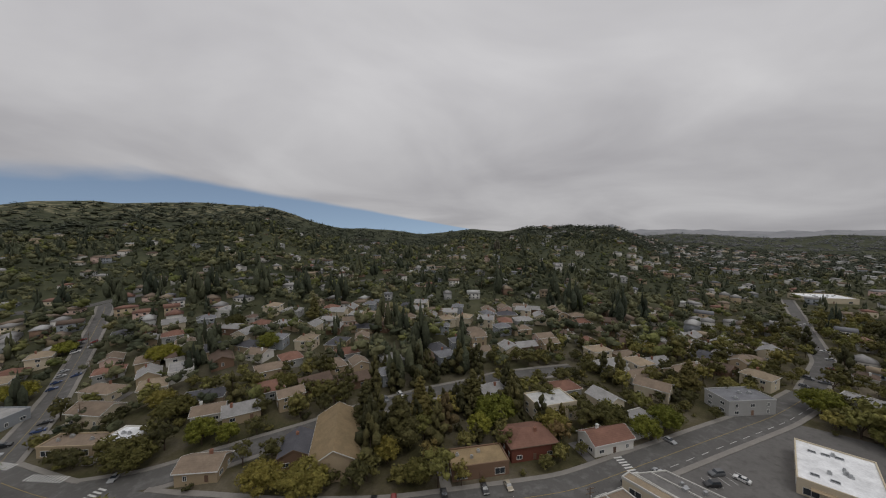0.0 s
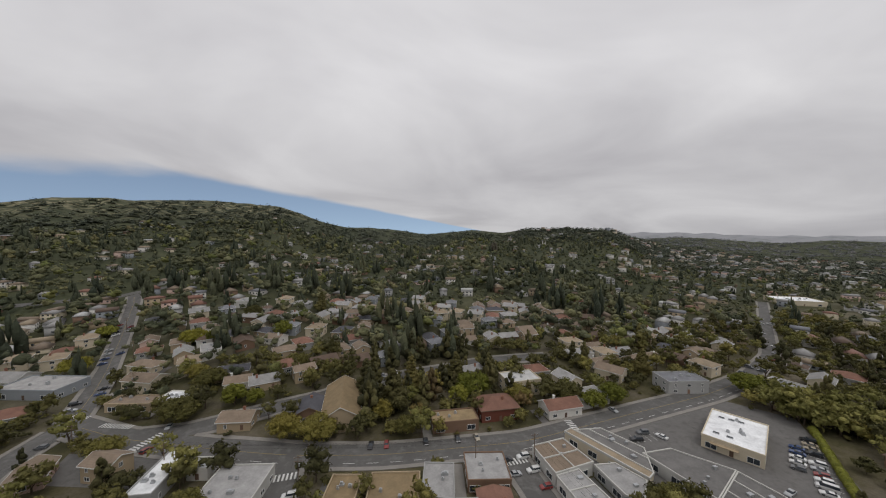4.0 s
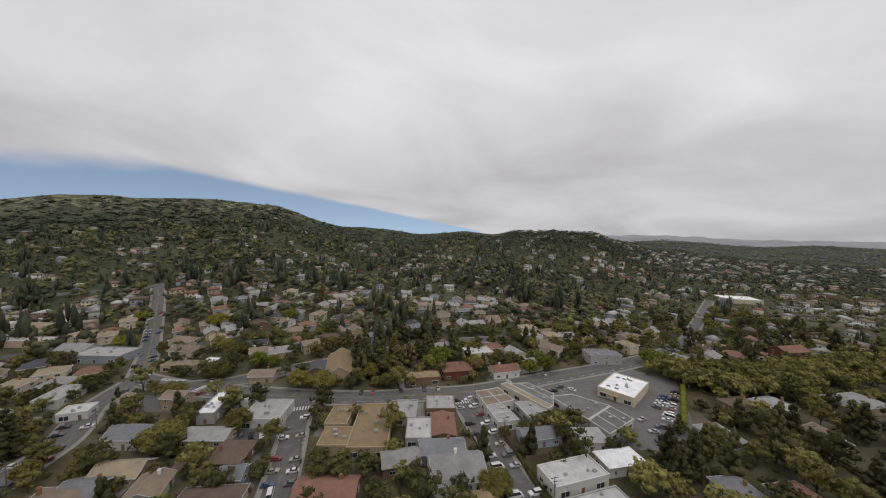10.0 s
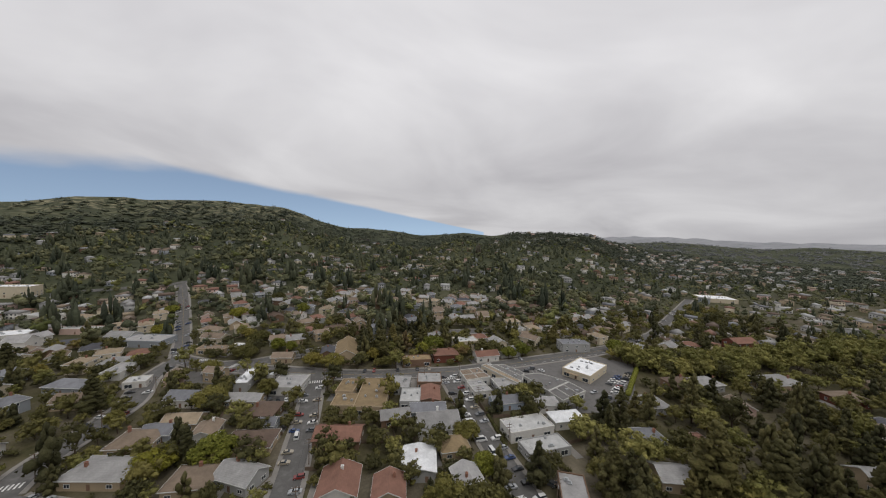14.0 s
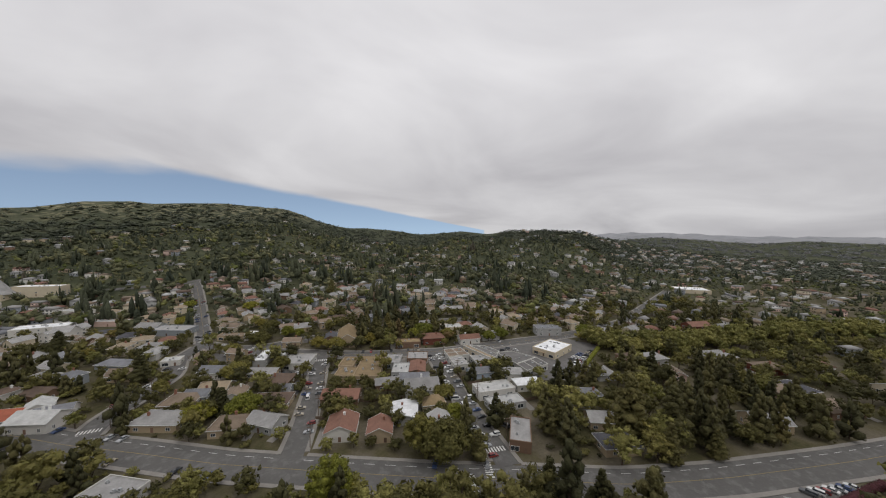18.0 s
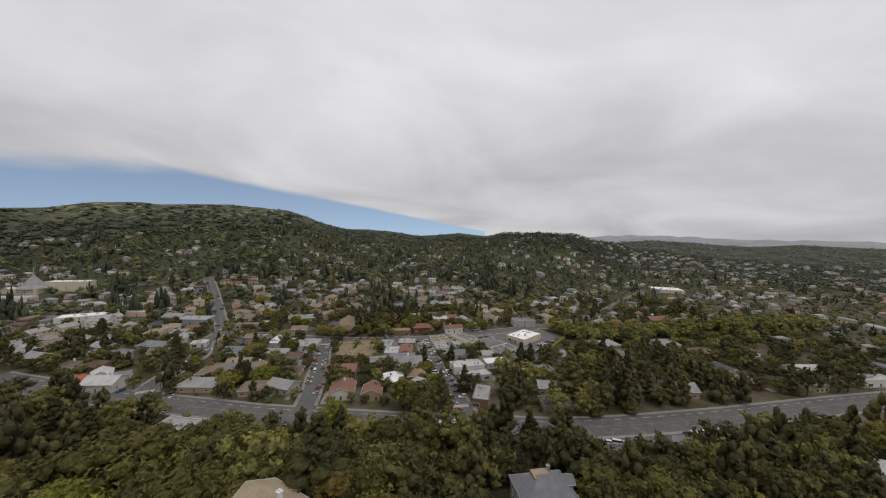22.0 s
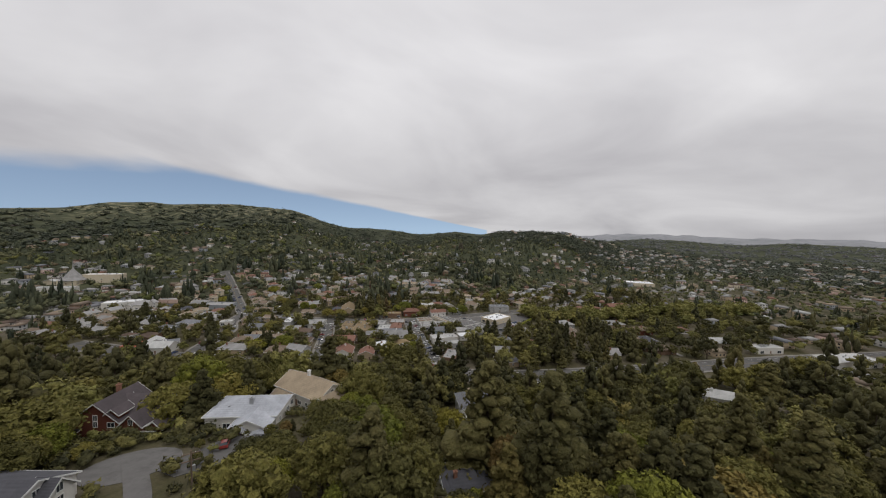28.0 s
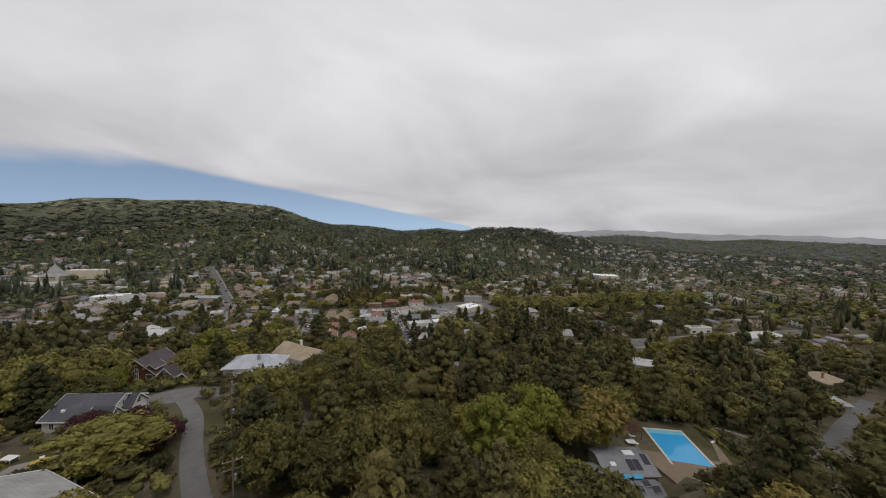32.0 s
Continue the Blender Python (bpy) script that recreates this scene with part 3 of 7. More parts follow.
def roof_solid(kind, w, d, h, rise, along=True, over=0.5, t=0.22):
    bm = bmesh.new()
    x, y = w / 2 + over, d / 2 + over
    if kind == "flat":
        # one shell: parapet round a sunk roof
        rect = lambda k, z: [bm.verts.new((a * (w / 2 + k), b * (d / 2 + k), z)) for a, b in ((-1, -1), (1, -1), (1, 1), (-1, 1))]
        rings = [rect(0.12, h - 0.25), rect(0.12, h + 0.55), rect(-0.2, h + 0.55), rect(-0.2, h + 0.12)]
        for a, b in zip(rings, rings[1:]):
            for k in range(4):
                bm.faces.new((a[k], a[(k + 1) % 4], b[(k + 1) % 4], b[k])).material_index = 1
        bm.faces.new(rings[0][::-1]).material_index = 1
        bm.faces.new(rings[3])
        return bm
    lo = h - rise * over / ((d if along else w) / 2)
    if kind == "gable":
        top, half = h + rise, y if along else x
        prof = [(-half, lo + 0.03), (0, top + 0.03), (half, lo + 0.03), (half, lo + t + 0.03), (0, top + t + 0.03), (-half, lo + t + 0.03)]
        ends = [[(e, a, z) if along else (a, e, z) for a, z in prof] for e in ((-x, x) if along else (-y, y))]
        rows = [[bm.verts.new(p) for p in end] for end in ends]
        for k in range(6):
            bm.faces.new((rows[0][k], rows[0][(k + 1) % 6], rows[1][(k + 1) % 6], rows[1][k]))
        for row in rows:
            bm.faces.new((row[0], row[1], row[4], row[5]))
            bm.faces.new((row[1], row[2], row[3], row[4]))
        return bm
    r = max(x - y, 0.0)
    q = max(y - x, 0.0)
    lo = h - rise * over / min(x, y)
    eave = [(-x, -y), (x, -y), (x, y), (-x, y)]
    a, b = ((-r, 0), (r, 0)) if x >= y else ((0, -q), (0, q))
    base = [bm.verts.new((*p, lo)) for p in eave]
    rim = [bm.verts.new((*p, lo + t)) for p in eave]
    ra, rb = bm.verts.new((*a, h + rise + t)), bm.verts.new((*b, h + rise + t))
    bm.faces.new(base[::-1])
    for i in range(4):
        bm.faces.new((base[i], base[(i + 1) % 4], rim[(i + 1) % 4], rim[i]))
    if x >= y:
        for f in ((rim[0], rim[1], rb, ra), (rim[1], rim[2], rb), (rim[2], rim[3], ra, rb), (rim[3], rim[0], ra)):
            bm.faces.new(f)
    else:
        for f in ((rim[0], rim[1], ra), (rim[1], rim[2], rb, ra), (rim[2], rim[3], rb), (rim[3], rim[0], ra, rb)):
            bm.faces.new(f)
    return bm


def fascia(kind, w, d, h, rise, along=True, over=0.5, t=0.22):
    """One board running round the roof: along the eaves, and up the rakes of a gable."""
    bm = bmesh.new()
    x, y = w / 2 + over, d / 2 + over
    lo = h - rise * over / (min(x, y) if kind == "hip" else (d if along else w) / 2)
    path = [(-1, -1, lo), (1, -1, lo), (1, 1, lo), (-1, 1, lo)]
    if kind == "gable" and along:
        path[2:2], path[5:] = [(1, 0, h + rise)], [(-1, 0, h + rise)]
    elif kind == "gable":
        path = [(-1, -1, lo), (0, -1, h + rise), (1, -1, lo), (1, 1, lo), (0, 1, h + rise), (-1, 1, lo)]
    rows = [[bm.verts.new((a * (x + k), b * (y + k), z + u)) for k, u in ((0, 0), (0.05, 0), (0.05, t + 0.09), (0, t + 0.09))] for a, b, z in path]
    for a, b in zip(rows, rows[1:] + rows[:1]):
        for k in range(4):
            bm.faces.new((a[k], a[(k + 1) % 4], b[(k + 1) % 4], b[k]))
    return bm


ROOF_WORD = {"flat": "flat parapet roof", "gable": "gabled roof", "hip": "hipped roof"}
COLOUR = {"white": "white", "cream": "cream", "tan": "tan", "pink": "pink", "bluegrey": "blue-grey", "grey": "grey", "pale": "pale", "brownw": "brown", "redw": "dark red", "bluew": "pale blue",
          "greyroof": "grey", "slate": "slate grey", "charcoal": "charcoal", "brown": "brown", "darkbrown": "dark brown", "redbrown": "red-brown", "tanroof": "ochre", "red": "red"}


def dress(root, w, d, h, shop=False, seed=0, plain=False):
    """Windows on all four walls, a door in front."""
    rng = random.Random(seed)
    storeys = 2 if h > 5.4 and not shop else 1
    for side in range(4):
        length, off = (w, d / 2) if side % 2 == 0 else (d, w / 2)
        turn = Matrix.Rotation(side * math.pi / 2, 4, "Z")
        if side == 2 and length > 14:
            length = 14
        count = max(1, min((2, 1, 2, 1)[side] if plain else 3, int(length / 4.2)))
        for s in range(storeys):
            for i in range(count):
                u = (i + 0.5) / count * length - length / 2
                z = 0.95 + s * 2.8
                if side == 0 and s == 0 and i == count // 2:
                    piece("door", WINDOW["door"], root, turn @ Matrix.Translation((u, -off, 0.1)))
                    continue
                key = "shop" if shop and side == 0 else rng.choice(("wide", "tall", "wide"))
                add_window(root, key, plain, turn @ Matrix.Translation((u, -off, 0.5 if key == "shop" else z)))


def build_house(w, d, h, kind, wall, roof, seed=0, chimney=None, rise=None, along=None, shop=False, dressed=True, plain=False):
    rng = random.Random(seed * 7 + 3)
    along = (w >= d) if along is None else along
    rise = 0.0 if kind == "flat" else rise or (0.42 if kind == "hip" else 0.5) * min(w, d) / 2 * rng.uniform(0.85, 1.15)
    root = new("house")
    part("wall", wall_solid(w, d, h, rise if kind == "gable" else 0, along), WALL_M[wall], root)
    rf = part("roof", roof_solid(kind, w, d, h, rise, along), [ROOF_M[roof], WALL_M[wall]], root)
    if kind != "flat":
        part("fascia", fascia(kind, w, d, h, rise, along), DARK_TRIM if wall in ("brownw", "redw") else TRIM, rf)
    if kind == "flat":
        for i in range(2 + int(w * d / 130)):
            bm = bmesh.new()
            a, b = rng.uniform(-0.35, 0.35) * w, rng.uniform(-0.35, 0.35) * d
            s = rng.uniform(0.35, 0.9)
            box(bm, a - s, b - s * 0.7, h + 0.1, a + s, b + s * 0.7, h + rng.uniform(0.5, 1.1))
            box(bm, a - s * 0.7, b - s * 0.4, h + 0.5, a + s * 0.5, b + s * 0.4, h + 1.25)
            part("roof_vent", bm, METAL, rf)
    elif chimney or (chimney is None and rng.random() < 0.55):
        bm = bmesh.new()
        cx, cy = (rng.uniform(-0.3, 0.3) * w, rng.choice((-0.15, 0.15)) * d)
        top = h + rise + 0.9
        box(bm, cx - 0.45, cy - 0.35, h * 0.6, cx + 0.45, cy + 0.35, top)
        box(bm, cx - 0.55, cy - 0.45, top, cx + 0.55, cy + 0.45, top + 0.15)
        box(bm, cx - 0.2, cy - 0.2, top + 0.15, cx + 0.2, cy + 0.2, top + 0.4)
        part("chimney", bm, BRICK if wall != "white" else TRIM, rf)
    if dressed:
        dress(root, w, d, h, shop, seed, plain)
    return root


def settle(root, x, y, turn, w, d):
    zs = [zat(x + a * w * 0.4, y + b * d * 0.4) for a in (-1, 1) for b in (-1, 1)]
    root.matrix_basis = pose(x, y, sum(zs) / 4 + 0.15, 0, 0, turn)


def house(x, y, turn, w, d, h, kind, wall, roof, label="", **more):
    root = build_house(w, d, h, kind, wall, roof, seed=len(TAKEN), shop=more.pop("shop", kind == "flat" and h < 5.5), **more)
    settle(root, x, y, turn, w, d)
    TAKEN.append((x, y, math.hypot(w, d) / 2, turn, w, d))
    what = "shop building" if kind == "flat" else "house"
    tagged(root, label or "%s walled %s under a %s %s" % (COLOUR[wall], what, COLOUR[roof], ROOF_WORD[kind]), "building" if kind == "flat" else "house")
    return root


# the white store with skylights
def white_store():
    w, d, h = 17.5, 26, 4.4
    root = build_house(w, d, h, "flat", "cream", "white", seed=5, dressed=False)
    for u, v in ((-5, -8), (-1, -8), (-5, 7), (-2, 7.5), (1, 8)):
        bm = bmesh.new()
        box(bm, u - 1.0, v - 0.6, h + 0.1, u + 1.0, v + 0.6, h + 0.4)
        box(bm, u - 0.85, v - 0.48, h + 0.4, u + 0.85, v + 0.48, h + 0.5, 1)
        part("skylight", bm, [METAL, GLASS], root, "low dark glazed roof skylight")
    dress(root, w, d, h, True, 5)
    bm = bmesh.new()
    box(bm, -6, -d / 2 - 1.6, 2.9, 2, -d / 2, 3.1)
    part("awning", bm, WALL_M["tan"], root, "flat tan awning over the shop front")
    settle(root, 142.6, 56.8, -61, w, d)
    TAKEN.append((142.6, 56.8, 17, -61, w, d))
    tagged(root, "low cream store with a bright white flat roof", "store")


white_store()
house(-269.4, 261.4, -19, 29, 10, 5, "flat", "white", "pale")
house(-234.8, 248.2, 1, 14.6, 12, 5, "hip", "cream", "tan")
house(-212.9, 212.2, -9, 38, 9, 4, "flat", "pink", "pale")
house(-224.8, 187.1, 60, 13.5, 14, 4, "gable", "white", "grey")
house(-147, 172, -16, 30, 16, 4.4, "flat", "bluegrey", "greyroof")
house(-170, 186, -16, 18, 12, 4.0, "gable", "pale", "grey")
house(-110, 184, -25, 16.4, 9, 4, "hip", "cream", "brown")
house(-101, 164, -22, 15.9, 10, 5, "gable", "cream", "brown")
house(-95, 143.5, -13, 18.9, 8, 3.5, "flat", "tan", "brown")
house(-78, 140.5, -18, 10.7, 9, 4, "flat", "white", "white")
house(-44.9, 115.4, -10, 12.5, 9, 3.5, "gable", "tan", "brown")
house(-58.1, 86.4, -7, 7.2, 20.5, 4.4, "flat", "grey", "white")
house(-47.7, 88.4, -13, 6.8, 5.6, 3.5, "flat", "white", "white")
house(-34.4, 74.9, -13, 16.4, 16.5, 4.0, "flat", "pale", "greyroof")
house(-53.6, 62.6, -13.5, 18, 8.5, 3.2, "gable", "tan", "grey")
house(-40.6, 47.4, -14, 11.6, 12.4, 3.8, "hip", "brownw", "darkbrown")
house(-37.1, 36.2, -9, 7.5, 7, 3.4, "gable", "bluegrey", "slate")
house(-80.6, 69, -14, 15.7, 10, 4, "gable", "white", "slate")
house(-115, 96.2, 5, 10.4, 8, 3.2, "flat", "white", "pale")
house(-144.6, 96.9, -17, 20.1, 10, 3.6, "hip", "bluegrey", "slate")
house(-129.9, 77.9, -7, 16.7, 10, 3.4, "gable", "tan", "brown")
house(-83.7, 34.8, -8, 14.8, 13, 3.4, "hip", "tan", "brown")
house(-78.4, 39.9, -8, 11.3, 9, 3.4, "gable", "bluegrey", "slate")
house(-72.7, 46.8, -9, 14.3, 9, 3.4, "gable", "tan", "tan")
house(-40.5, 24.5, -9, 17.9, 12, 3.4, "hip", "tan", "darkbrown")
house(-4.3, 115.3, -2, 15.1, 30, 5, "gable", "tan", "tanroof")
house(-17.2, 115.2, -2, 9.5, 13, 4, "gable", "brownw", "charcoal")
house(40.3, 94.2, -5, 18.7, 9, 4, "flat", "brownw", "tanroof")
house(61.1, 99, -4, 16.8, 13, 5, "hip", "redw", "redbrown")
house(81.7, 115.7, 0, 17.6, 12, 7, "flat", "cream", "pale")
house(89.2, 92.2, 0, 16.3, 9, 4, "gable", "white", "redbrown")
house(-3.5, 63.4, -15, 9.2, 14.8, 3.7, "flat", "tan", "tanroof")
house(-4.8, 47.7, -13.5, 11.2, 12, 3.7, "flat", "tan", "tanroof")
house(9.7, 52.2, -12.5, 15, 31, 4.1, "flat", "tan", "tanroof")
house(25.4, 61.6, -16, 9.6, 14.6, 3.7, "flat", "grey", "greyroof")
house(27.9, 45.6, -13.5, 10, 14.6, 3.7, "flat", "grey", "pale")
house(42.0, 63.5, -13, 13.5, 13, 3.8, "flat", "brownw", "greyroof")
house(38.4, 46.0, -13, 9.6, 16, 3.6, "gable", "brownw", "redbrown", rise=1.2)
house(33.8, 31.6, -9, 16.4, 8.6, 4.0, "gable", "bluew", "slate")
house(35.5, 19.6, -4, 17.9, 15, 4, "gable", "white", "grey")
house(22.6, -3.4, -13, 12, 14, 3.9, "gable", "grey", "white", rise=1.2)
house(38, 3.2, -2, 11.2, 10, 3.4, "hip", "tan", "tanroof")
house(-6.6, 20.5, -13, 18.5, 11.5, 3.6, "gable", "brownw", "redbrown")
house(73.6, 7.8, 2, 21, 10.5, 4.2, "flat", "white", "pale")
house(95.3, 9.9, -4, 15, 8.5, 3.8, "hip", "white", "white", rise=1.6)
house(74, -5.6, 2, 19, 9, 3.2, "flat", "grey", "pale")
house(75, 31, -2, 16, 8.5, 3.6, "gable", "bluew", "slate")
house(92.5, 24, -14, 13, 9, 4.2, "hip", "white", "greyroof")
house(163.6, 96.9, -12, 21.1, 12, 6, "flat", "grey", "slate")
house(184.8, 26.9, -4, 15.2, 12, 4, "hip", "brownw", "darkbrown")
house(199.3, 23.6, -2, 15.5, 12, 4, "hip", "grey", "grey")
house(245.2, 15.5, -6, 24.1, 14, 4, "hip", "tan", "grey")
house(302.4, 72.1, -6, 20.4, 12, 6, "gable", "redw", "redbrown")
house(-145.4, 42.9, 26, 9.4, 10, 4, "gable", "white", "pale")
house(-134, 34.8, 15, 13, 11, 3.5, "gable", "white", "slate")
house(-84.1, 17.4, -14, 20.6, 12, 3.5, "hip", "tan", "grey")
house(-53, 5.7, -7, 14, 12, 3.6, "hip", "tan", "brown")
house(-38.5, 4.4, -31, 14, 10, 3.6, "gable", "grey", "grey")
house(-5.6, -8.5, -8, 12.6, 14, 4, "gable", "white", "redbrown")
house(10.3, -14.6, -9, 10.3, 11, 4, "gable", "tan", "redbrown")
house(68.3, -32.3, -28, 8.6, 18, 4.4, "flat", "brownw", "greyroof")
house(-155.5, 35.6, -3, 14.5, 12, 4, "hip", "white", "red")
house(-135.7, 29.1, -11, 17.1, 12, 4.5, "gable", "white", "pale")
house(34, -54, -4, 9.8, 7, 3, "gable", "white", "pale")
house(345, -103, -6, 40, 15, 5, "flat", "white", "pale", "long white flat roofed school building")
house(318, -70, -10, 22, 9, 4.5, "flat", "white", "pale")
house(-379, 294, -4, 44, 14, 7, "flat", "white", "pale", "long low white block beside trees")
house(-355, 345, -4, 46, 14, 11, "flat", "cream", "white", "long white office block with rows of windows")
house(-271, 263.2, 8, 21.6, 10, 4, "flat", "white", "tan")
house(-250, 196, 12, 34, 15, 6, "flat", "white", "white", "long white hall under a bright flat roof")
house(-219, 170, 4, 12, 12, 8, "gable", "white", "greyroof", "white gabled house with dark windows")
house(-224.2, 178.3, 66, 26.7, 10, 6, "gable", "white", "greyroof")
house(498, 231.4, -29, 42.6, 30, 5, "flat", "cream", "white")
house(138.4, 116.9, -59, 13.9, 10, 5, "gable", "cream", "brown")


def flat_block(pts, h, wall, roof, label, cross=(), vents=0):
    """A flat-roofed building on any plan, with a parapet round it and low walls across the roof."""
    cx, cy = sum(p[0] for p in pts) / len(pts), sum(p[1] for p in pts) / len(pts)
    q = [(x - cx, y - cy) for x, y in pts]
    root = new("building")
    bm = bmesh.new()
    hull(bm, [(*p, -1.5) for p in q], [(*p, h) for p in q])
    part("wall", bm, WALL_M[wall], root)
    bm = bmesh.new()
    hull(bm, [(*p, h) for p in q], [(*p, h + 0.1) for p in q])
    rf = part("roof", bm, ROOF_M[roof], root)
    lines = list(zip(q, q[1:] + q[:1])) + [((a - cx, b - cy), (c - cx, d - cy)) for a, b, c, d in cross]
    for n, ((ax, ay), (bx, by)) in enumerate(lines):
        l = math.hypot(bx - ax, by - ay)
        ux, uy = (bx - ax) / l * 0.18, (by - ay) / l * 0.18
        bm = bmesh.new()
        ring = [(ax - ux + uy, ay - uy - ux), (bx + ux + uy, by + uy - ux), (bx + ux - uy, by + uy + ux), (ax - ux - uy, ay - uy + ux)]
        up = h + 0.45 + 0.004 * n
        hull(bm, [(*p, h - 0.3) for p in ring], [(*p, up) for p in ring])
        part("parapet", bm, WALL_M["pale"], root)
    vr = random.Random(len(TAKEN))
    for _ in range(vents):
        k = vr.random()
        a, b = vr.choice(q), vr.choice(q)
        x, y, s2 = (a[0] * k + b[0] * (1 - k)) * 0.55, (a[1] * k + b[1] * (1 - k)) * 0.55, vr.uniform(0.4, 0.9)
        bm = bmesh.new()
        box(bm, x - s2, y - s2 * 0.7, h + 0.08, x + s2, y + s2 * 0.7, h + vr.uniform(0.6, 1.2))
        part("roof_vent", bm, METAL, rf)
    for (ax, ay), (bx, by) in zip(q, q[1:] + q[:1]):
        l = math.hypot(bx - ax, by - ay)
        turn = math.atan2(by - ay, bx - ax)
        out = math.copysign(1, (bx - ax) * (0 - ay) - (by - ay) * (0 - ax))
        for i in range(int(l / 6)):
            k = (i + 0.5) / int(l / 6)
            add_window(root, "shop", True, pose(ax + (bx - ax) * k, ay + (by - ay) * k, 0.6, 0, 0, math.degrees(turn) + (0 if out > 0 else 180)))
    root.matrix_basis = pose(cx, cy, zat(cx, cy) + 0.1)
    w, d = max(p[0] for p in q) - min(p[0] for p in q), max(p[1] for p in q) - min(p[1] for p in q)
    TAKEN.append((cx, cy, math.hypot(w, d) / 2 * 0.8, 0, w, d))
    tagged(root, label, "building")


flat_block([(97, 55.5), (108.5, 55), (119, 41), (101, 33.6)], 3.8, "pale", "tar", "long shop building under a flat dark grey roof", vents=3)
flat_block([(101, 33), (119, 40.4), (121, 29), (102.5, 22.4)], 3.8, "pale", "tar", "flat grey roofed shop with pale parapets", [(107, 35.5, 108.5, 24.4), (113.5, 38.1, 115, 26.7)], 2)
flat_block([(83.5, 73.5), (93.5, 72), (100, 58), (92.5, 47)], 3.6, "grey", "tar", "shop row under a flat dark grey roof", [(88.5, 72.7, 96.5, 53)], 6)
flat_block([(78.2, 73), (81.6, 74), (92, 46.6), (88.6, 45)], 4.2, "cream", "tan", "narrow arcade under a pale tan flat roof")
flat_block([(61.5, 68), (74.5, 69), (76.5, 55.5), (61.5, 54)], 4.4, "pale", "brown", "corner shop with pale parapets on a flat roof", [(68, 68.4, 69, 54.8), (61.6, 61, 75.6, 62)], 2)
flat_block([(61.5, 53.4), (70, 54.2), (71, 40.5), (61.5, 40.5)], 4.0, "white", "greyroof", "flat roofed shop beside a dark courtyard", [(61.6, 47, 70.5, 47.2)], 2)
flat_block([(76.8, 55), (84, 54), (87.6, 45), (80, 38.6), (76.8, 42)], 3.6, "grey", "greyroof", "low grey flat building round a courtyard", vents=2)
plate("courtyard", "dark paved courtyard between shops", [(70.6, 54), (76.2, 54.6), (76.2, 40), (71.4, 40)], ASPHALT, 0.12, "courtyard")
house(110, -32, -20, 13, 10, 4, "gable", "tan", "greyroof")
house(232, -52, -8, 20, 12, 3.6, "hip", "brownw", "brown")
house(259, -8, -10, 16, 12, 4, "hip", "redw", "brown")
house(183, -52, -18, 16, 11, 4, "gable", "tan", "grey")
house(295, -50, -14, 20, 12, 4, "gable", "cream", "pale")
house(139, -98, -32, 20, 13, 4, "gable", "grey", "slate", "long grey roofed house beside the avenue")
house(193, -124, -38, 15, 10, 4, "gable", "white", "pale", "white roofed house deep among trees")
house(254, -182, -10, 14, 14, 4, "hip", "cream", "tan", "round cream house with a tan roof among trees")
house(206, -204, -30, 11, 8, 3.4, "hip", "grey", "grey", "grey garden house with pale deck among trees")
house(29, -180, -4, 12, 10, 4, "hip", "grey", "charcoal", "dark roofed house hidden among tall trees")


def compound(x, y, turn, label, wall, roof, wings, trim=None, z=None):
    """A house of several wings under one name: each wing (u, v, width, depth, eaves, kind, rise, along, base, wall)."""
    root = new("house")
    big = max(wings, key=lambda q: q[2] * q[3])
    for n, (u, v, w, d, h, kind, rise, along, base, own) in enumerate(wings):
        m = Matrix.Translation((u, v, base))

        def moved(bm):
            bmesh.ops.transform(bm, matrix=m, verts=bm.verts)
            return bm

        if own != "none":
            part("wall", moved(wall_solid(w, d, h, rise if kind == "gable" else 0, along)), WALL_M[own or wall], root)
        rf = part("roof", moved(roof_solid(kind, w, d, h, rise, along)), [ROOF_M[roof], WALL_M[own if own and own != "none" else wall]], root)
        if kind != "flat":
            part("fascia", moved(fascia(kind, w, d, h, rise, along)), trim or TRIM, rf)
        if own == "none":
            continue
        rows = 2 if h > 4.8 else 1
        sides = [(0, -d / 2, w, 0), (0, d / 2, w, 180), (w / 2, 0, d, 90), (-w / 2, 0, d, -90)]
        for cx, cy, length, face in sides:
            for row in range(rows):
                for i in range(max(1, int(length / 3.6))):
                    k = (i + 0.5) / max(1, int(length / 3.6)) * length - length / 2
                    a, b = u + cx + (k if face in (0, 180) else 0), v + cy + (k if face in (90, -90) else 0)
                    if any(q is not wings[n] and abs(a - q[0]) < q[2] / 2 + 0.3 and abs(b - q[1]) < q[3] / 2 + 0.3 for q in wings):
                        continue
                    add_window(root, "wide" if (i + row) % 2 else "tall", False, pose(a, b, base + 1.0 + 2.7 * row, 0, 0, face))
        if kind == "gable" and rise > 2.2:
            for sg in (-1, 1):
                place = pose(u, v + sg * d / 2, base + h + 0.2, 0, 0, 0 if sg < 0 else 180) if not along else pose(u + sg * w / 2, v, base + h + 0.2, 0, 0, 90 if sg > 0 else -90)
                add_window(root, "tall", False, place)
    piece("door", WINDOW["door"], root, pose(big[0] + 0.4, big[1] - big[3] / 2, big[8] + 0.1))
    if z is None:
        settle(root, x, y, turn, big[2], big[3])
    else:
        root.matrix_basis = pose(x, y, z, 0, 0, turn)
    TAKEN.append((x, y, math.hypot(big[2], big[3]) / 2, turn, big[2] + 3, big[3] + 3))
    tagged(root, label, "house")
    return root


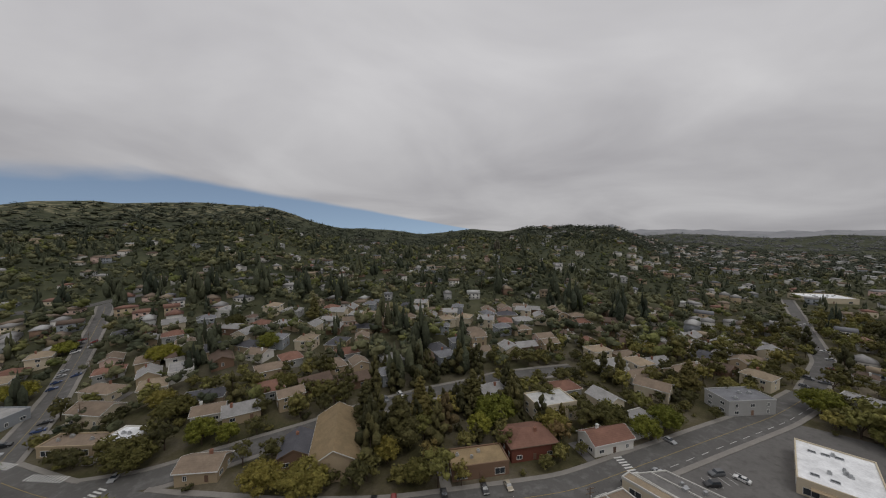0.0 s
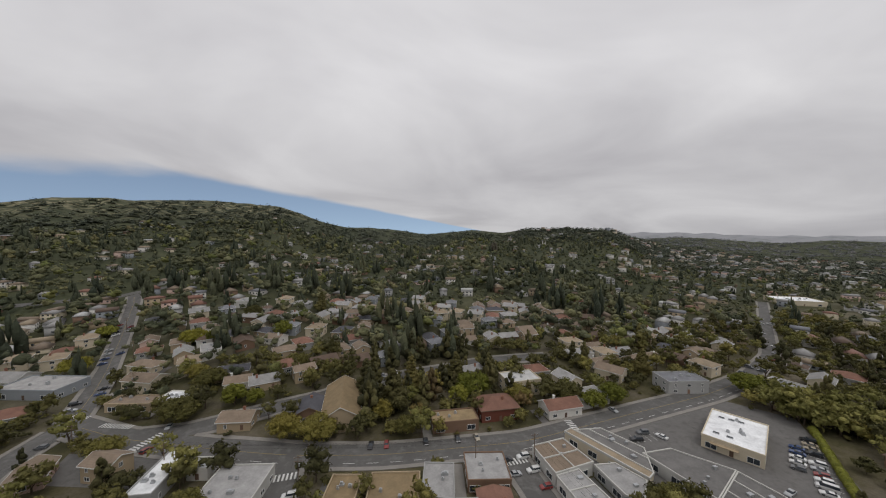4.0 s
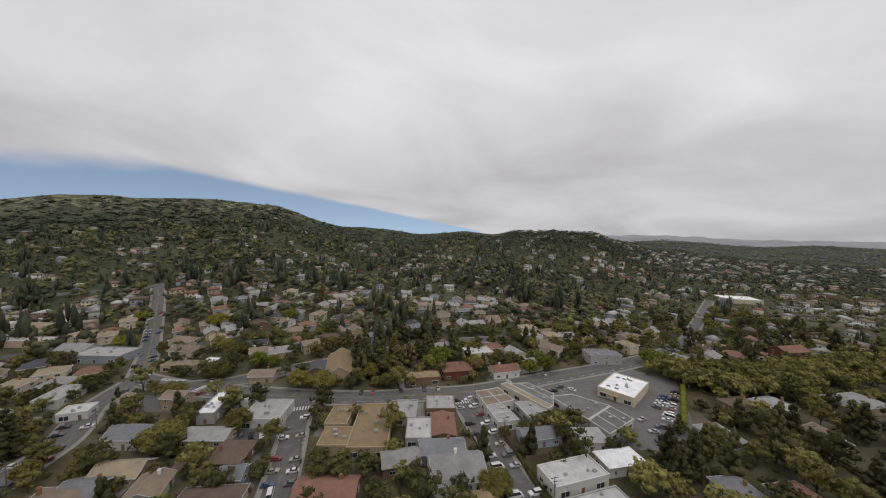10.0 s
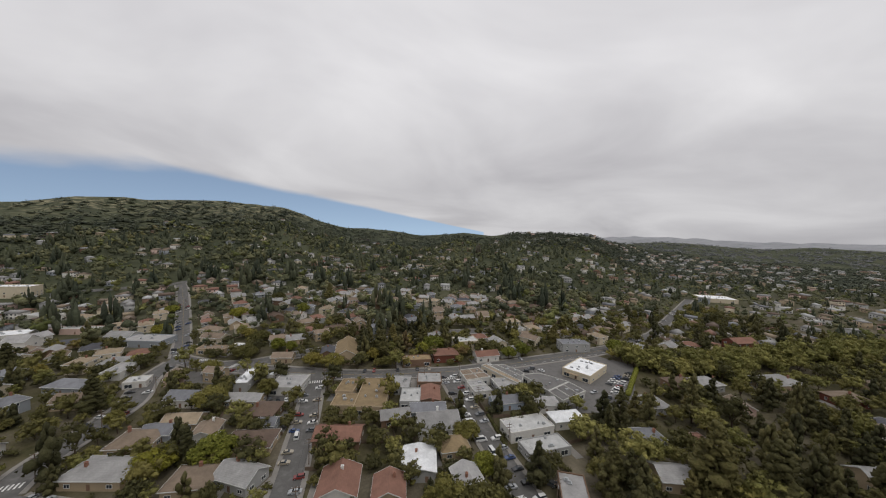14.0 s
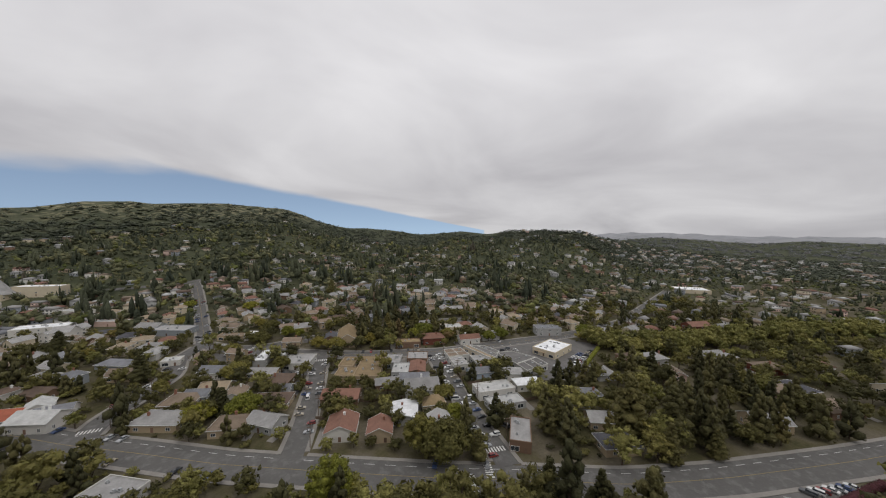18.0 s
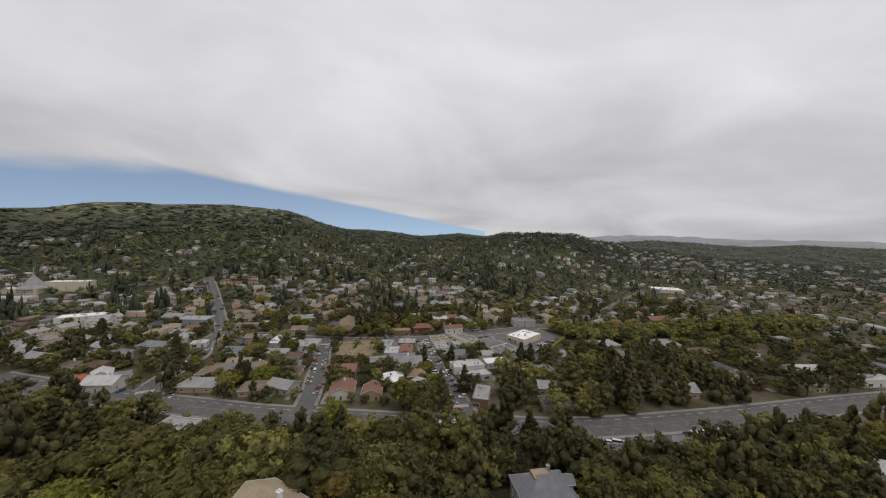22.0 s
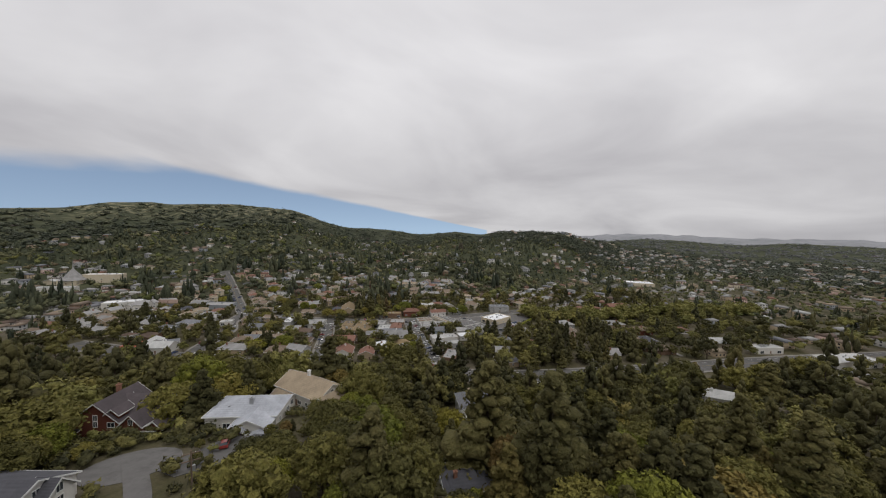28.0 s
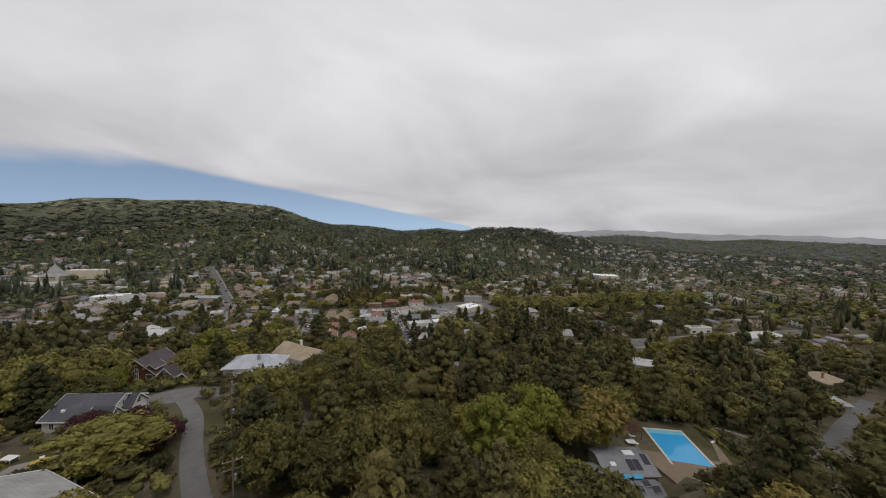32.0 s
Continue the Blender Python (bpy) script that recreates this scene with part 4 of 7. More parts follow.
def stack(root, u, v, z0, z1, mat=None):
    """A chimney with a cap and pot."""
    bm = bmesh.new()
    box(bm, u - 0.45, v - 0.4, z0, u + 0.45, v + 0.4, z1)
    box(bm, u - 0.58, v - 0.52, z1, u + 0.58, v + 0.52, z1 + 0.16)
    box(bm, u - 0.2, v - 0.2, z1 + 0.16, u + 0.2, v + 0.2, z1 + 0.5)
    part("chimney", bm, mat or BRICK, root, "square chimney with a capped top")


def roof_box(root, name, label, u, v, z, w, d, h, tilt, mat):
    bm = bmesh.new()
    box(bm, -w / 2, -d / 2, 0, w / 2, d / 2, h)
    ob = part(name, bm, mat, root, label)
    ob.matrix_basis = pose(u, v, z, tilt, 0, 0)
    return ob


# houses on the near slope
def slope_houses():
    ochre = compound(-13.5, -132.5, -45, "white hillside house under a broad ochre shingle roof", "white", "tan",
                     [(0, 0, 22, 12, 4.4, "gable", 3.2, True, 0, None), (13.4, -2.4, 7, 9.5, 4.2, "gable", 2.3, False, 0, None), (-4.5, -7.2, 8, 3.6, 3.0, "gable", 1.2, True, 0, None)])
    stack(ochre, -1.5, 0.6, 5.0, 9.4, TRIM)
    for k in range(9):
        roof_box(ochre, "rail", "white slatted balcony rail", 9.8 + k * 0.9, -7.45, 2.6, 0.08, 0.08, 1.0, 0, TRIM)
    roof_box(ochre, "balcony", "white balcony beside the gable", 13.4, -8.3, 2.35, 8.2, 2.0, 0.22, 0, TRIM)
    white = compound(-26.5, -155.5, -10, "white house under a pale metal roof with a plum entrance", "white", "palemetal",
                     [(0, 0, 18, 10.5, 4.2, "hip", 2.7, True, 0, None), (4.0, -6.2, 9, 7.5, 3.5, "gable", 2.0, False, 0, None), (2.2, -10.2, 3.4, 1.8, 2.8, "gable", 1.1, False, 0, "plumw"), (7.0, -10.6, 3.2, 2.6, 2.5, "gable", 0.5, False, 0, None)])
    stack(white, 1.5, -2.2, 5.0, 7.4, METAL)
    roof_box(white, "roof_vent", "small grey roof vent", -4.0, -2.8, 5.1, 0.6, 0.5, 0.7, 0, METAL)
    red = compound(-59.5, -147.5, -14, "dark red shingled house with many dark gables", "redw", "umber",
                   [(-2.5, 0, 12, 12, 5.2, "gable", 4.6, False, 0, None), (5.0, 1.5, 15, 9.5, 5.2, "gable", 3.8, True, 0, None), (7.5, -4.6, 5.5, 5, 4.8, "gable", 2.6, False, 0, None),
                    (12.0, -3.2, 4.0, 4.5, 3.2, "gable", 1.8, False, 0, None), (1.6, -3.6, 3.0, 4.0, 7.0, "gable", 1.2, False, 0, None), (-8.6, -3.4, 4.0, 6.5, 2.8, "gable", 1.0, True, 0, "none")], TRIM)
    for u, v, z in ((4.0, 3.2, 8.2), (8.0, 2.8, 8.2), (-1.0, 4.4, 8.6), (10.5, 2.4, 8.0)):
        roof_box(red, "skylight", "pale square roof skylight", u, v - 1.8, z - 0.4, 1.1, 0.9, 0.35, 22, TRIM)
    stack(red, -4.2, 2.4, 7.0, 11.0)
    for k in range(6):
        roof_box(red, "post", "white porch post", -10.2 + k * 0.64, -6.5, -0.4, 0.12, 0.12, 3.0, 0, TRIM)
    roof_box(red, "porch_rail", "white lattice rail of the porch", 9.6, -7.35, 2.7, 8.0, 0.12, 0.9, 0, TRIM)
    slate = compound(-54.0, -189.0, -14, "white trimmed house under a slate grey roof", "white", "charcoal",
                     [(0, 0, 12.5, 12, 3.0, "gable", 3.0, True, 0, None), (6.6, 1.6, 3.2, 4.6, 3.0, "gable", 2.3, True, 0, None), (5.6, -4.2, 4.0, 4.0, 2.8, "gable", 2.3, True, 0, None)], z=44.8)
    roof_box(slate, "roof_vent", "small white roof vent", -3.4, -4.2, 4.0, 0.7, 0.5, 0.5, 0, TRIM)
    tall = compound(58, -110, -6, "tall grey house with white balconies among trees", "pale", "slate",
                    [(0, 0, 17, 13.5, 5.8, "hip", 4.4, True, 0, None), (1.2, -7.6, 5.0, 4.0, 4.6, "gable", 2.3, False, 0, None), (7.6, 1.5, 4.5, 4.0, 6.8, "gable", 1.4, True, 0, None), (-6.0, -5.4, 4.8, 5.0, 5.2, "gable", 2.0, False, 0, None)])
    roof_box(tall, "roof_deck", "pale flat deck let into the roof", -0.6, 1.4, 8.6, 5.6, 4.2, 1.3, 0, ROOF_M["tan"])
    stack(tall, 2.4, 2.6, 8.0, 11.2, METAL)
    return tall


TALL = slope_houses()
house(23, -104, -8, 11, 9, 3.6, "gable", "tan", "charcoal", "dark roofed house with a timber deck among trees")
house(32, -113, 14, 4, 3, 2.3, "gable", "white", "white", "small white roofed garden shed among shrubs", chimney=False)
house(-42.5, -228.5, -38, 14, 12, 3.2, "gable", "grey", "grey", "grey roofed house beside a paved terrace", chimney=False)


def church():
    """A broad church under a steep tent roof that draws up into a slender spire."""
    x, y = -388, 338
    root = new("church")
    part("wall", wall_solid(24, 22, 5.6), WALL_M["cream"], root)
    bm = bmesh.new()
    prof = ((1.0, 5.4), (0.62, 9.5), (0.30, 16.5), (0.20, 18.5), (0.05, 22.0), (0.03, 26.0), (0.008, 33.0))
    for (ka, za), (kb, zb) in zip(prof, prof[1:]):
        ring = lambda k, z: [(17 * k * math.cos(math.radians(22.5 + 45 * i)), 15 * k * math.sin(math.radians(22.5 + 45 * i)), z) for i in range(8)]
        hull(bm, ring(ka, za), ring(kb, zb))
    part("roof", bm, ROOF_M["grey"], root, "steep pale grey tent roof with a spire")
    part("porch_roof", roof_solid("gable", 16, 9, 4.4, 2.4, False), [ROOF_M["pale"], WALL_M["cream"]], root).matrix_basis = pose(-22, -6, 0)
    part("porch", wall_solid(15, 8, 4.4, 2.2, False), WALL_M["cream"], root).matrix_basis = pose(-22, -6, 0)
    dress(root, 24, 22, 5.6, False, 2)
    settle(root, x, y, -8, 36, 26)
    TAKEN.append((x, y, 24, -8, 44, 34))
    tagged(root, "church with a tent roof and slender grey spire", "church")


church()

# ---- houses in the streets, built once and set down many times ----
rng = random.Random(11)


def road_turn(x, y):
    """Direction of the nearest street, in degrees, and its distance."""
    best = (1e9, 0)
    for p, n, w, walks, lift in ROADS:
        k = int(np.argmin(np.hypot(p[:, 0] - x, p[:, 1] - y)))
        d = math.hypot(p[k, 0] - x, p[k, 1] - y)
        if d < best[0]:
            best = (d, math.degrees(math.atan2(n[k, 1], n[k, 0])) + 90)
    return best


def free(x, y, r):
    return all((x - a) ** 2 + (y - b) ** 2 > (r + c) ** 2 for a, b, c, *_ in TAKEN)


HOUSE_KINDS = [
    (11, 9, 3.4, "gable", "white", "brown"), (13, 10, 3.4, "hip", "tan", "brown"), (11, 9, 5.8, "gable", "cream", "greyroof"), (13, 9, 3.3, "gable", "tan", "grey"),
    (12, 10, 3.5, "hip", "grey", "redbrown"), (10, 9, 5.6, "hip", "bluegrey", "slate"), (14, 10, 3.4, "gable", "brownw", "darkbrown"), (12, 9, 5.4, "gable", "cream", "grey"),
    (13, 11, 3.5, "hip", "grey", "grey"), (11, 9, 3.4, "gable", "pink", "brown"), (15, 10, 3.4, "hip", "tan", "charcoal"), (10, 8, 5.6, "gable", "tan", "brown"),
    (13, 9, 3.6, "gable", "brownw", "grey"), (12, 10, 5.8, "hip", "cream", "tan"), (9, 8, 3.3, "hip", "white", "darkbrown"), (16, 10, 4.0, "flat", "pale", "greyroof"),
]


def house_sites():
    """Plots on a loose grid over the valley and the lower hills."""
    sites = []
    for gx in range(-48, 102):
        for gy in range(-16, 74):
            x, y = gx * 16 + rng.uniform(-4, 4) + (gy % 2) * 8, gy * 16 + rng.uniform(-4, 4)
            az, r = math.degrees(math.atan2(x, y + 140)), math.hypot(x, y + 140)
            far = 1000 if az < 22 else 1000 + min(600, (az - 22) * 30)
            if not -66 < az < 89 or r > far or (y < -70 and x > -60 and x < 270) or y < -260 or (y < -34 and -150 < x < 62):
                continue
            if x < -96 and y < 4 + (-114 - x) * 0.52:
                continue
            wooded = 66 < x < 430 and -60 < y < 66
            keep = 0.13 if wooded else 0.92 if r < 480 else max(0.15, 0.62 - (r - 480) / 560)
            if az > 38 and r > 450:
                keep = (0.24 if r < 950 else 0.15) if noise.noise((x / 130, y / 130, 1.3)) > -0.1 else 0.12
            elif r > 420:
                keep *= 1.5 if noise.noise((x / 120, y / 120, 1.3)) > 0.0 else 0.35
            if zat(x, y) > 22:
                keep *= 0.62
            if zat(x, y) > 60:
                keep *= 0.6
            if rng.random() > keep or near_road(x, y, 9) or not free(x, y, 6.2):
                continue
            if (60 < x < 190 and 15 < y < 90) or (4 < x < 52 and 100 < y < 152):
                continue
            d, turn = road_turn(x, y)
            turn = turn + rng.choice((0, 90, 180)) if d < 70 else rng.choice((-25, 65, -10, 80)) + rng.uniform(-14, 14)
            sites.append((x, y, turn, r))
            TAKEN.append((x, y, 6.6, turn, 12, 9))
    return sites


SITES = sorted(house_sites(), key=lambda s: math.hypot(s[0], s[1] - 20))
NEAR_HOUSES, FAR_HOUSES = SITES[:195], SITES[195:]


def set_houses():
    models = []
    for k, spec in enumerate(HOUSE_KINDS):
        root = build_house(*spec, seed=100 + k, plain=True)
        w, d, h, kind, wall, roof = spec
        tagged(root, "%s walled house under a %s %s" % (COLOUR[wall], COLOUR[roof], ROOF_WORD[kind]), "house", "houses in the streets")
        models.append((root, w, d))
    used = set()
    for x, y, turn, r in NEAR_HOUSES:
        k = rng.randrange(len(models))
        root, w, d = models[k]
        if k in used:
            root = copy_thing(root, Matrix.Identity(4))
        used.add(k)
        settle(root, x, y, turn, w, d)


set_houses()


def far_houses():
    """The many small houses across the valley and on the hillsides, joined."""
    def colour_mix(name, stops, rough):
        m, nt, bsdf = node_mat(name)
        att = nt.nodes.new("ShaderNodeAttribute")
        att.attribute_name = "tint"
        ramp = nt.nodes.new("ShaderNodeValToRGB")
        ramp.color_ramp.interpolation = "CONSTANT"
        els = ramp.color_ramp.elements
        els[0].color, els[1].position, els[1].color = (*stops[0], 1), 1 / len(stops), (*stops[1], 1)
        for i, c in enumerate(stops[2:], 2):
            els.new(i / len(stops)).color = (*c, 1)
        nt.links.new(att.outputs["Fac"], ramp.inputs[0])
        noise_tex = wire(nt, "ShaderNodeTexNoise", Vector=nt.nodes.new("ShaderNodeNewGeometry").outputs["Position"], Scale=1.3, Detail=3.0)
        v = wire(nt, "ShaderNodeMath", Value=noise_tex.outputs["Fac"])
        v.operation = "MULTIPLY_ADD"
        v.inputs[1].default_value, v.inputs[2].default_value = 0.6, 0.7
        hue = wire(nt, "ShaderNodeHueSaturation", Color=ramp.outputs[0], Value=v.outputs[0])
        nt.links.new(hue.outputs[0], bsdf.inputs["Base Color"])
        bsdf.inputs["Roughness"].default_value = rough
        return m

    wall_mat = colour_mix("far_walls", [WALLS[k] for k in ("white", "cream", "pale", "tan", "tan", "grey", "pink", "white", "bluegrey", "brownw")], 0.85)
    roof_mat = colour_mix("far_roofs", [ROOFS[k] for k in ("grey", "brown", "pale", "slate", "tan", "redbrown", "greyroof", "darkbrown", "brown", "grey")], 0.88)
    V, F, S, T, M = [], [], [], [], []
    base = 0
    for x, y, turn, r in FAR_HOUSES:
        w, d, h = rng.uniform(9, 14), rng.uniform(8, 10), rng.choice((3.2, 3.4, 5.6, 6.0))
        rise = rng.uniform(1.4, 2.4)
        hip = rng.random() < 0.4
        c, s = math.cos(math.radians(turn)), math.sin(math.radians(turn))
        z = zat(x, y)
        tw, tr = rng.random(), rng.random()

        def put(pts, faces, tint, slot):
            nonlocal base
            for a, b, q in pts:
                V.append((x + a * c - b * s, y + a * s + b * c, z + q))
                T.append(tint)
            for f in faces:
                F.extend(base + i for i in f)
                S.append(len(f))
                M.append(slot)
            base += len(pts)

        def solid(x0, y0, z0, x1, y1, z1, tint, slot):
            put([(a, b, q) for q in (z0, z1) for a, b in ((x0, y0), (x1, y0), (x1, y1), (x0, y1))],
                [(3, 2, 1, 0), (4, 5, 6, 7), (0, 1, 5, 4), (1, 2, 6, 5), (2, 3, 7, 6), (3, 0, 4, 7)], tint, slot)

        solid(-w / 2, -d / 2, -3, w / 2, d / 2, h, tw, 0)
        X, Y, e = w / 2 + 0.5, d / 2 + 0.5, (X0 := w / 2 - (d / 2 if hip else -0.5))
        put([(-X, -Y, h - 0.1), (X, -Y, h - 0.1), (X, Y, h - 0.1), (-X, Y, h - 0.1), (-e, 0, h + rise), (e, 0, h + rise)],
            [(0, 1, 5, 4), (2, 3, 4, 5), (1, 2, 5), (3, 0, 4), (3, 2, 1, 0)], tr, 1)
        if not hip:
            for sx in (-1, 1):
                put([(sx * w / 2, -d / 2, h - 0.2), (sx * w / 2, d / 2, h - 0.2), (sx * w / 2, 0, h + rise * 0.9), (sx * (w / 2 + 0.45), -d / 2, h - 0.2), (sx * (w / 2 + 0.45), d / 2, h - 0.2), (sx * (w / 2 + 0.45), 0, h + rise * 0.88)],
                    [(0, 1, 2), (5, 4, 3), (0, 3, 4, 1), (1, 4, 5, 2), (2, 5, 3, 0)], tw, 0)
        for side in (-1, 1) if r < 760 else ():
            for st in range(2 if h > 5 else 1):
                for i in range(3):
                    u = (i - 1) * w / 3.2
                    solid(u - 0.7, side * d / 2 - 0.06, 0.9 + st * 2.7, u + 0.7, side * d / 2 + 0.06, 2.2 + st * 2.7, 0, 2)
            solid(side * w / 2 - 0.06, -0.8, 1.0, side * w / 2 + 0.06, 0.8, 2.2, 0, 2)
    ob = new("distant_houses", fast_mesh("distant_houses", np.array(V), np.array(F), S, [wall_mat, roof_mat, GLASS], np.array(T), M))
    tagged(ob, "many small pale houses scattered over wooded hillsides", "houses", kind="stuff")


far_houses()

# ---- trees ----
nrng = np.random.default_rng(7)


def ico(sub):
    bm = bmesh.new()
    bmesh.ops.create_icosphere(bm, subdivisions=sub, radius=1)
    v = np.array([q.co[:] for q in bm.verts])
    f = np.array([[q.index for q in p.verts] for p in bm.faces])
    bm.free()
    return v, f


ICO = {1: ico(1), 2: ico(2)}


def cards(pos, normal, size, droop=0.0, rough=0.5):
    """Small pointed leaf sprays at pos, lying nearly across normal, uneven in size and turn."""
    n = len(pos)
    nn = normal + nrng.normal(0, rough, (n, 3))
    nn /= np.linalg.norm(nn, axis=1)[:, None] + 1e-9
    a = np.cross(nn, nrng.normal(0, 1, (n, 3)))
    a /= np.linalg.norm(a, axis=1)[:, None] + 1e-9
    b = np.cross(nn, a)
    s = size * nrng.uniform(0.55, 1.4, (n, 1))
    wide = nrng.uniform(0.45, 0.9, (n, 1))
    skew = nrng.uniform(-0.5, 0.5, (n, 1))
    lift = nn * s * nrng.uniform(-0.3, 0.5, (n, 1))
    p = np.stack((pos - a * s * 0.8 + b * s * wide * skew, pos + a * s * 0.7 - b * s * wide + lift, pos + a * s * 0.5 + b * s * wide), 1)
    p[:, :, 2] -= droop * nrng.random((n, 1)) * s
    return p.reshape(-1, 3), np.arange(3 * n).reshape(-1, 3)


class Shape:
    """Vertices and faces gathered for one tree; slot 0 leaves, slot 1 bark."""

    def __init__(self):
        self.v, self.f, self.n, self.s = [], [], 0, []

    def add(self, v, f, slot=0):
        self.v.append(v)
        self.f.extend((f + self.n).tolist())
        self.s.extend([slot] * len(f))
        self.n += len(v)
        return self

    def done(self):
        self.v = np.concatenate(self.v)
        self.flat = np.array([i for f in self.f for i in f])
        self.sizes = np.array([len(f) for f in self.f])
        self.s = np.array(self.s)
        return self


def limb(p0, p1, r0, r1, n):
    p0, p1 = np.array(p0, float), np.array(p1, float)
    d = (p1 - p0) / np.linalg.norm(p1 - p0)
    u = np.cross(d, (0.31, 0.87, 0.2))
    u /= np.linalg.norm(u)
    w = np.cross(d, u)
    t = np.arange(n) * 2 * np.pi / n
    ring = np.cos(t)[:, None] * u + np.sin(t)[:, None] * w
    v = np.concatenate((p0 + ring * r0, p1 + ring * r1))
    i = np.arange(n)
    return v, np.stack((i, (i + 1) % n, n + (i + 1) % n, n + i), 1)


def lumps(v, c, size):
    """A lobe of foliage: a ball pushed in and out by broad and fine swellings."""
    k = np.array([1 + 0.42 * noise.noise(Vector(p) * 1.7 + Vector(c) * 0.9) + 0.30 * noise.noise(Vector(p) * 4.1 + Vector(c)) for p in v])
    return c + v * k[:, None] * size


def broadleaf(height, spread, lobes, leaves, leaf, core, sides, loose=0.0):
    """A domed tree: lobes of foliage standing out all round the crown, on a forked trunk. loose: how ragged its outline is."""
    crown, wood = Shape(), Shape()
    base = height * 0.20
    mid = base + (height - base) * 0.46
    up = (height - base) * 0.5
    cs, rs = [(0.0, 0.0, mid)], [spread * 0.62]
    for i in range(lobes - 1):
        q = 1.0 - 1.45 * (i + 0.5) / (lobes - 1)
        a = i * 2.399 + nrng.uniform(-0.4, 0.4)
        w = math.sqrt(max(0.0, 1 - q * q))
        r = spread * nrng.uniform(0.15, 0.34) * (1.5 if lobes < 6 else 1.2 if lobes < 12 else 1.0)
        out = 1 + loose * nrng.uniform(-1, 1)
        cs.append((math.cos(a) * w * (spread - r * 0.8) * out, math.sin(a) * w * (spread - r * 0.8) * out, mid + q * (up - r * 0.6) * out))
        rs.append(r)
    cs, rs = np.array(cs), np.array(rs)
    flat = np.array((1, 1, 0.80)) * (0.86 if leaves > 100 else 1.0)
    for k, (c, r) in enumerate(zip(cs, rs)):
        v, f = ICO[core]
        crown.add(lumps(v, c, r * flat * (1, 1, nrng.uniform(0.75, 1.1)) * ((1, 1, up / spread * 1.2) if k == 0 else (1, 1, 1))), f)
    if leaves:
        k = nrng.choice(lobes, leaves * 2, p=rs**2 / (rs**2).sum())
        d = nrng.normal(0, 1, (leaves * 2, 3)) + (0, 0, 0.45)
        d /= np.linalg.norm(d, axis=1)[:, None]
        pos = cs[k] + d * rs[k][:, None] * nrng.uniform(0.85, 1.32, (leaves * 2, 1)) * (1, 1, 0.86)
        deep = (np.linalg.norm(pos[:, None, :] - cs[None], axis=2) < rs[None] * 0.78).any(1)
        pos, d = pos[~deep][:leaves], d[~deep][:leaves]
        crown.add(*cards(pos, d, leaf))
    if sides:
        r = height * 0.022
        wood.add(*limb((0, 0, -1.5), (0.1, 0, base * 1.2), r * 1.3, r, sides), 1)
        for c in cs[1 : max(4, lobes // 2)]:
            wood.add(*limb((0.1, 0, base), tuple(c), r * 0.7, r * 0.22, max(3, sides - 2)), 1)
    return crown, wood


def conifer(height, spread, tiers, leaves, leaf, sides, ragged=0.2):
    """A tall evergreen: drooping clumped boughs round one straight trunk, uneven in outline, closing to a blunt tip."""
    crown, wood = Shape(), Shape()
    base = height * 0.12
    span = height - base
    boughs = tiers * 5
    q = (np.arange(boughs) + nrng.random(boughs) * 0.8) / boughs
    a = np.arange(boughs) * 2.399 + nrng.uniform(-0.5, 0.5, boughs)
    reach = spread * (np.minimum(1.0, 0.6 + q * 2.0) * (1 - q) ** 0.8 + 0.09) * nrng.uniform(1 - ragged * 1.8, 1 + ragged, boughs)
    zs = base + span * q * 0.96
    clump = np.maximum(spread * 0.15, reach * 0.46)
    cx = np.stack((np.cos(a) * reach * 0.60, np.sin(a) * reach * 0.60, zs - reach * 0.08), 1)
    v, f = ICO[1]
    for c, r in zip(cx, clump):
        crown.add(lumps(v, c, np.array((r * 0.95, r * 0.95, max(r * 0.55, span / boughs * 2.2)))), f)
    if leaves:
        k = nrng.choice(boughs, leaves, p=clump**1.5 / (clump**1.5).sum())
        d = nrng.normal(0, 1, (leaves, 3)) + (0, 0, 0.35)
        d /= np.linalg.norm(d, axis=1)[:, None]
        pos = cx[k] + d * (clump[k] * nrng.uniform(0.8, 1.3, leaves))[:, None] * (1, 1, 0.62)
        pos[:, 2] = np.minimum(pos[:, 2], height)
        crown.add(*cards(pos, d + (0, 0, 0.4), leaf, 0.6))
    if sides:
        r = height * 0.017
        wood.add(*limb((0, 0, -1.5), (0, 0, height * 0.95), r, r * 0.15, sides), 1)
        for c in cx[: boughs // 2 : 2]:
            wood.add(*limb((0, 0, c[2] - 0.3), tuple(c), r * 0.3, r * 0.1, 3), 1)
    return crown, wood


def merged(crown, wood):
    s = Shape()
    for part_shape in (crown, wood):
        if part_shape.v:
            v = np.concatenate(part_shape.v)
            n = s.n
            s.v.append(v)
            s.f.extend([[i + n for i in f] for f in part_shape.f])
            s.s.extend(part_shape.s)
            s.n += len(v)
    return s.done()


# three degrees of detail: near the flight, across the town, on the far hills
NEAR_B = [broadleaf(h, s, 28, 2300, 0.40, 1, 6, l) for h, s, l in ((10, 5.8, 0.06), (12, 6.8, 0.10), (9, 6.6, 0.08), (13.5, 6.0, 0.12), (11, 4.8, 0.05), (8, 5.4, 0.10))]
NEAR_C = [conifer(h, s, 9, 1900, 0.42, 6, r) for h, s, r in ((21, 6.4, 0.22), (18, 5.6, 0.25), (16, 6.4, 0.3), (13, 4.6, 0.2))]
MID_B = [merged(*broadleaf(h, s, 8, 190, 0.60, 1, 4, 0.14)) for h, s in ((7, 4.0), (9, 4.6), (6, 3.9), (10.5, 4.6), (8, 3.6), (5, 3.2))]
MID_C = [merged(*conifer(h, s, 3, 150, 0.56, 4, 0.25)) for h, s in ((14, 5.2), (11, 4.8), (16.5, 5.6), (10, 4.6))]
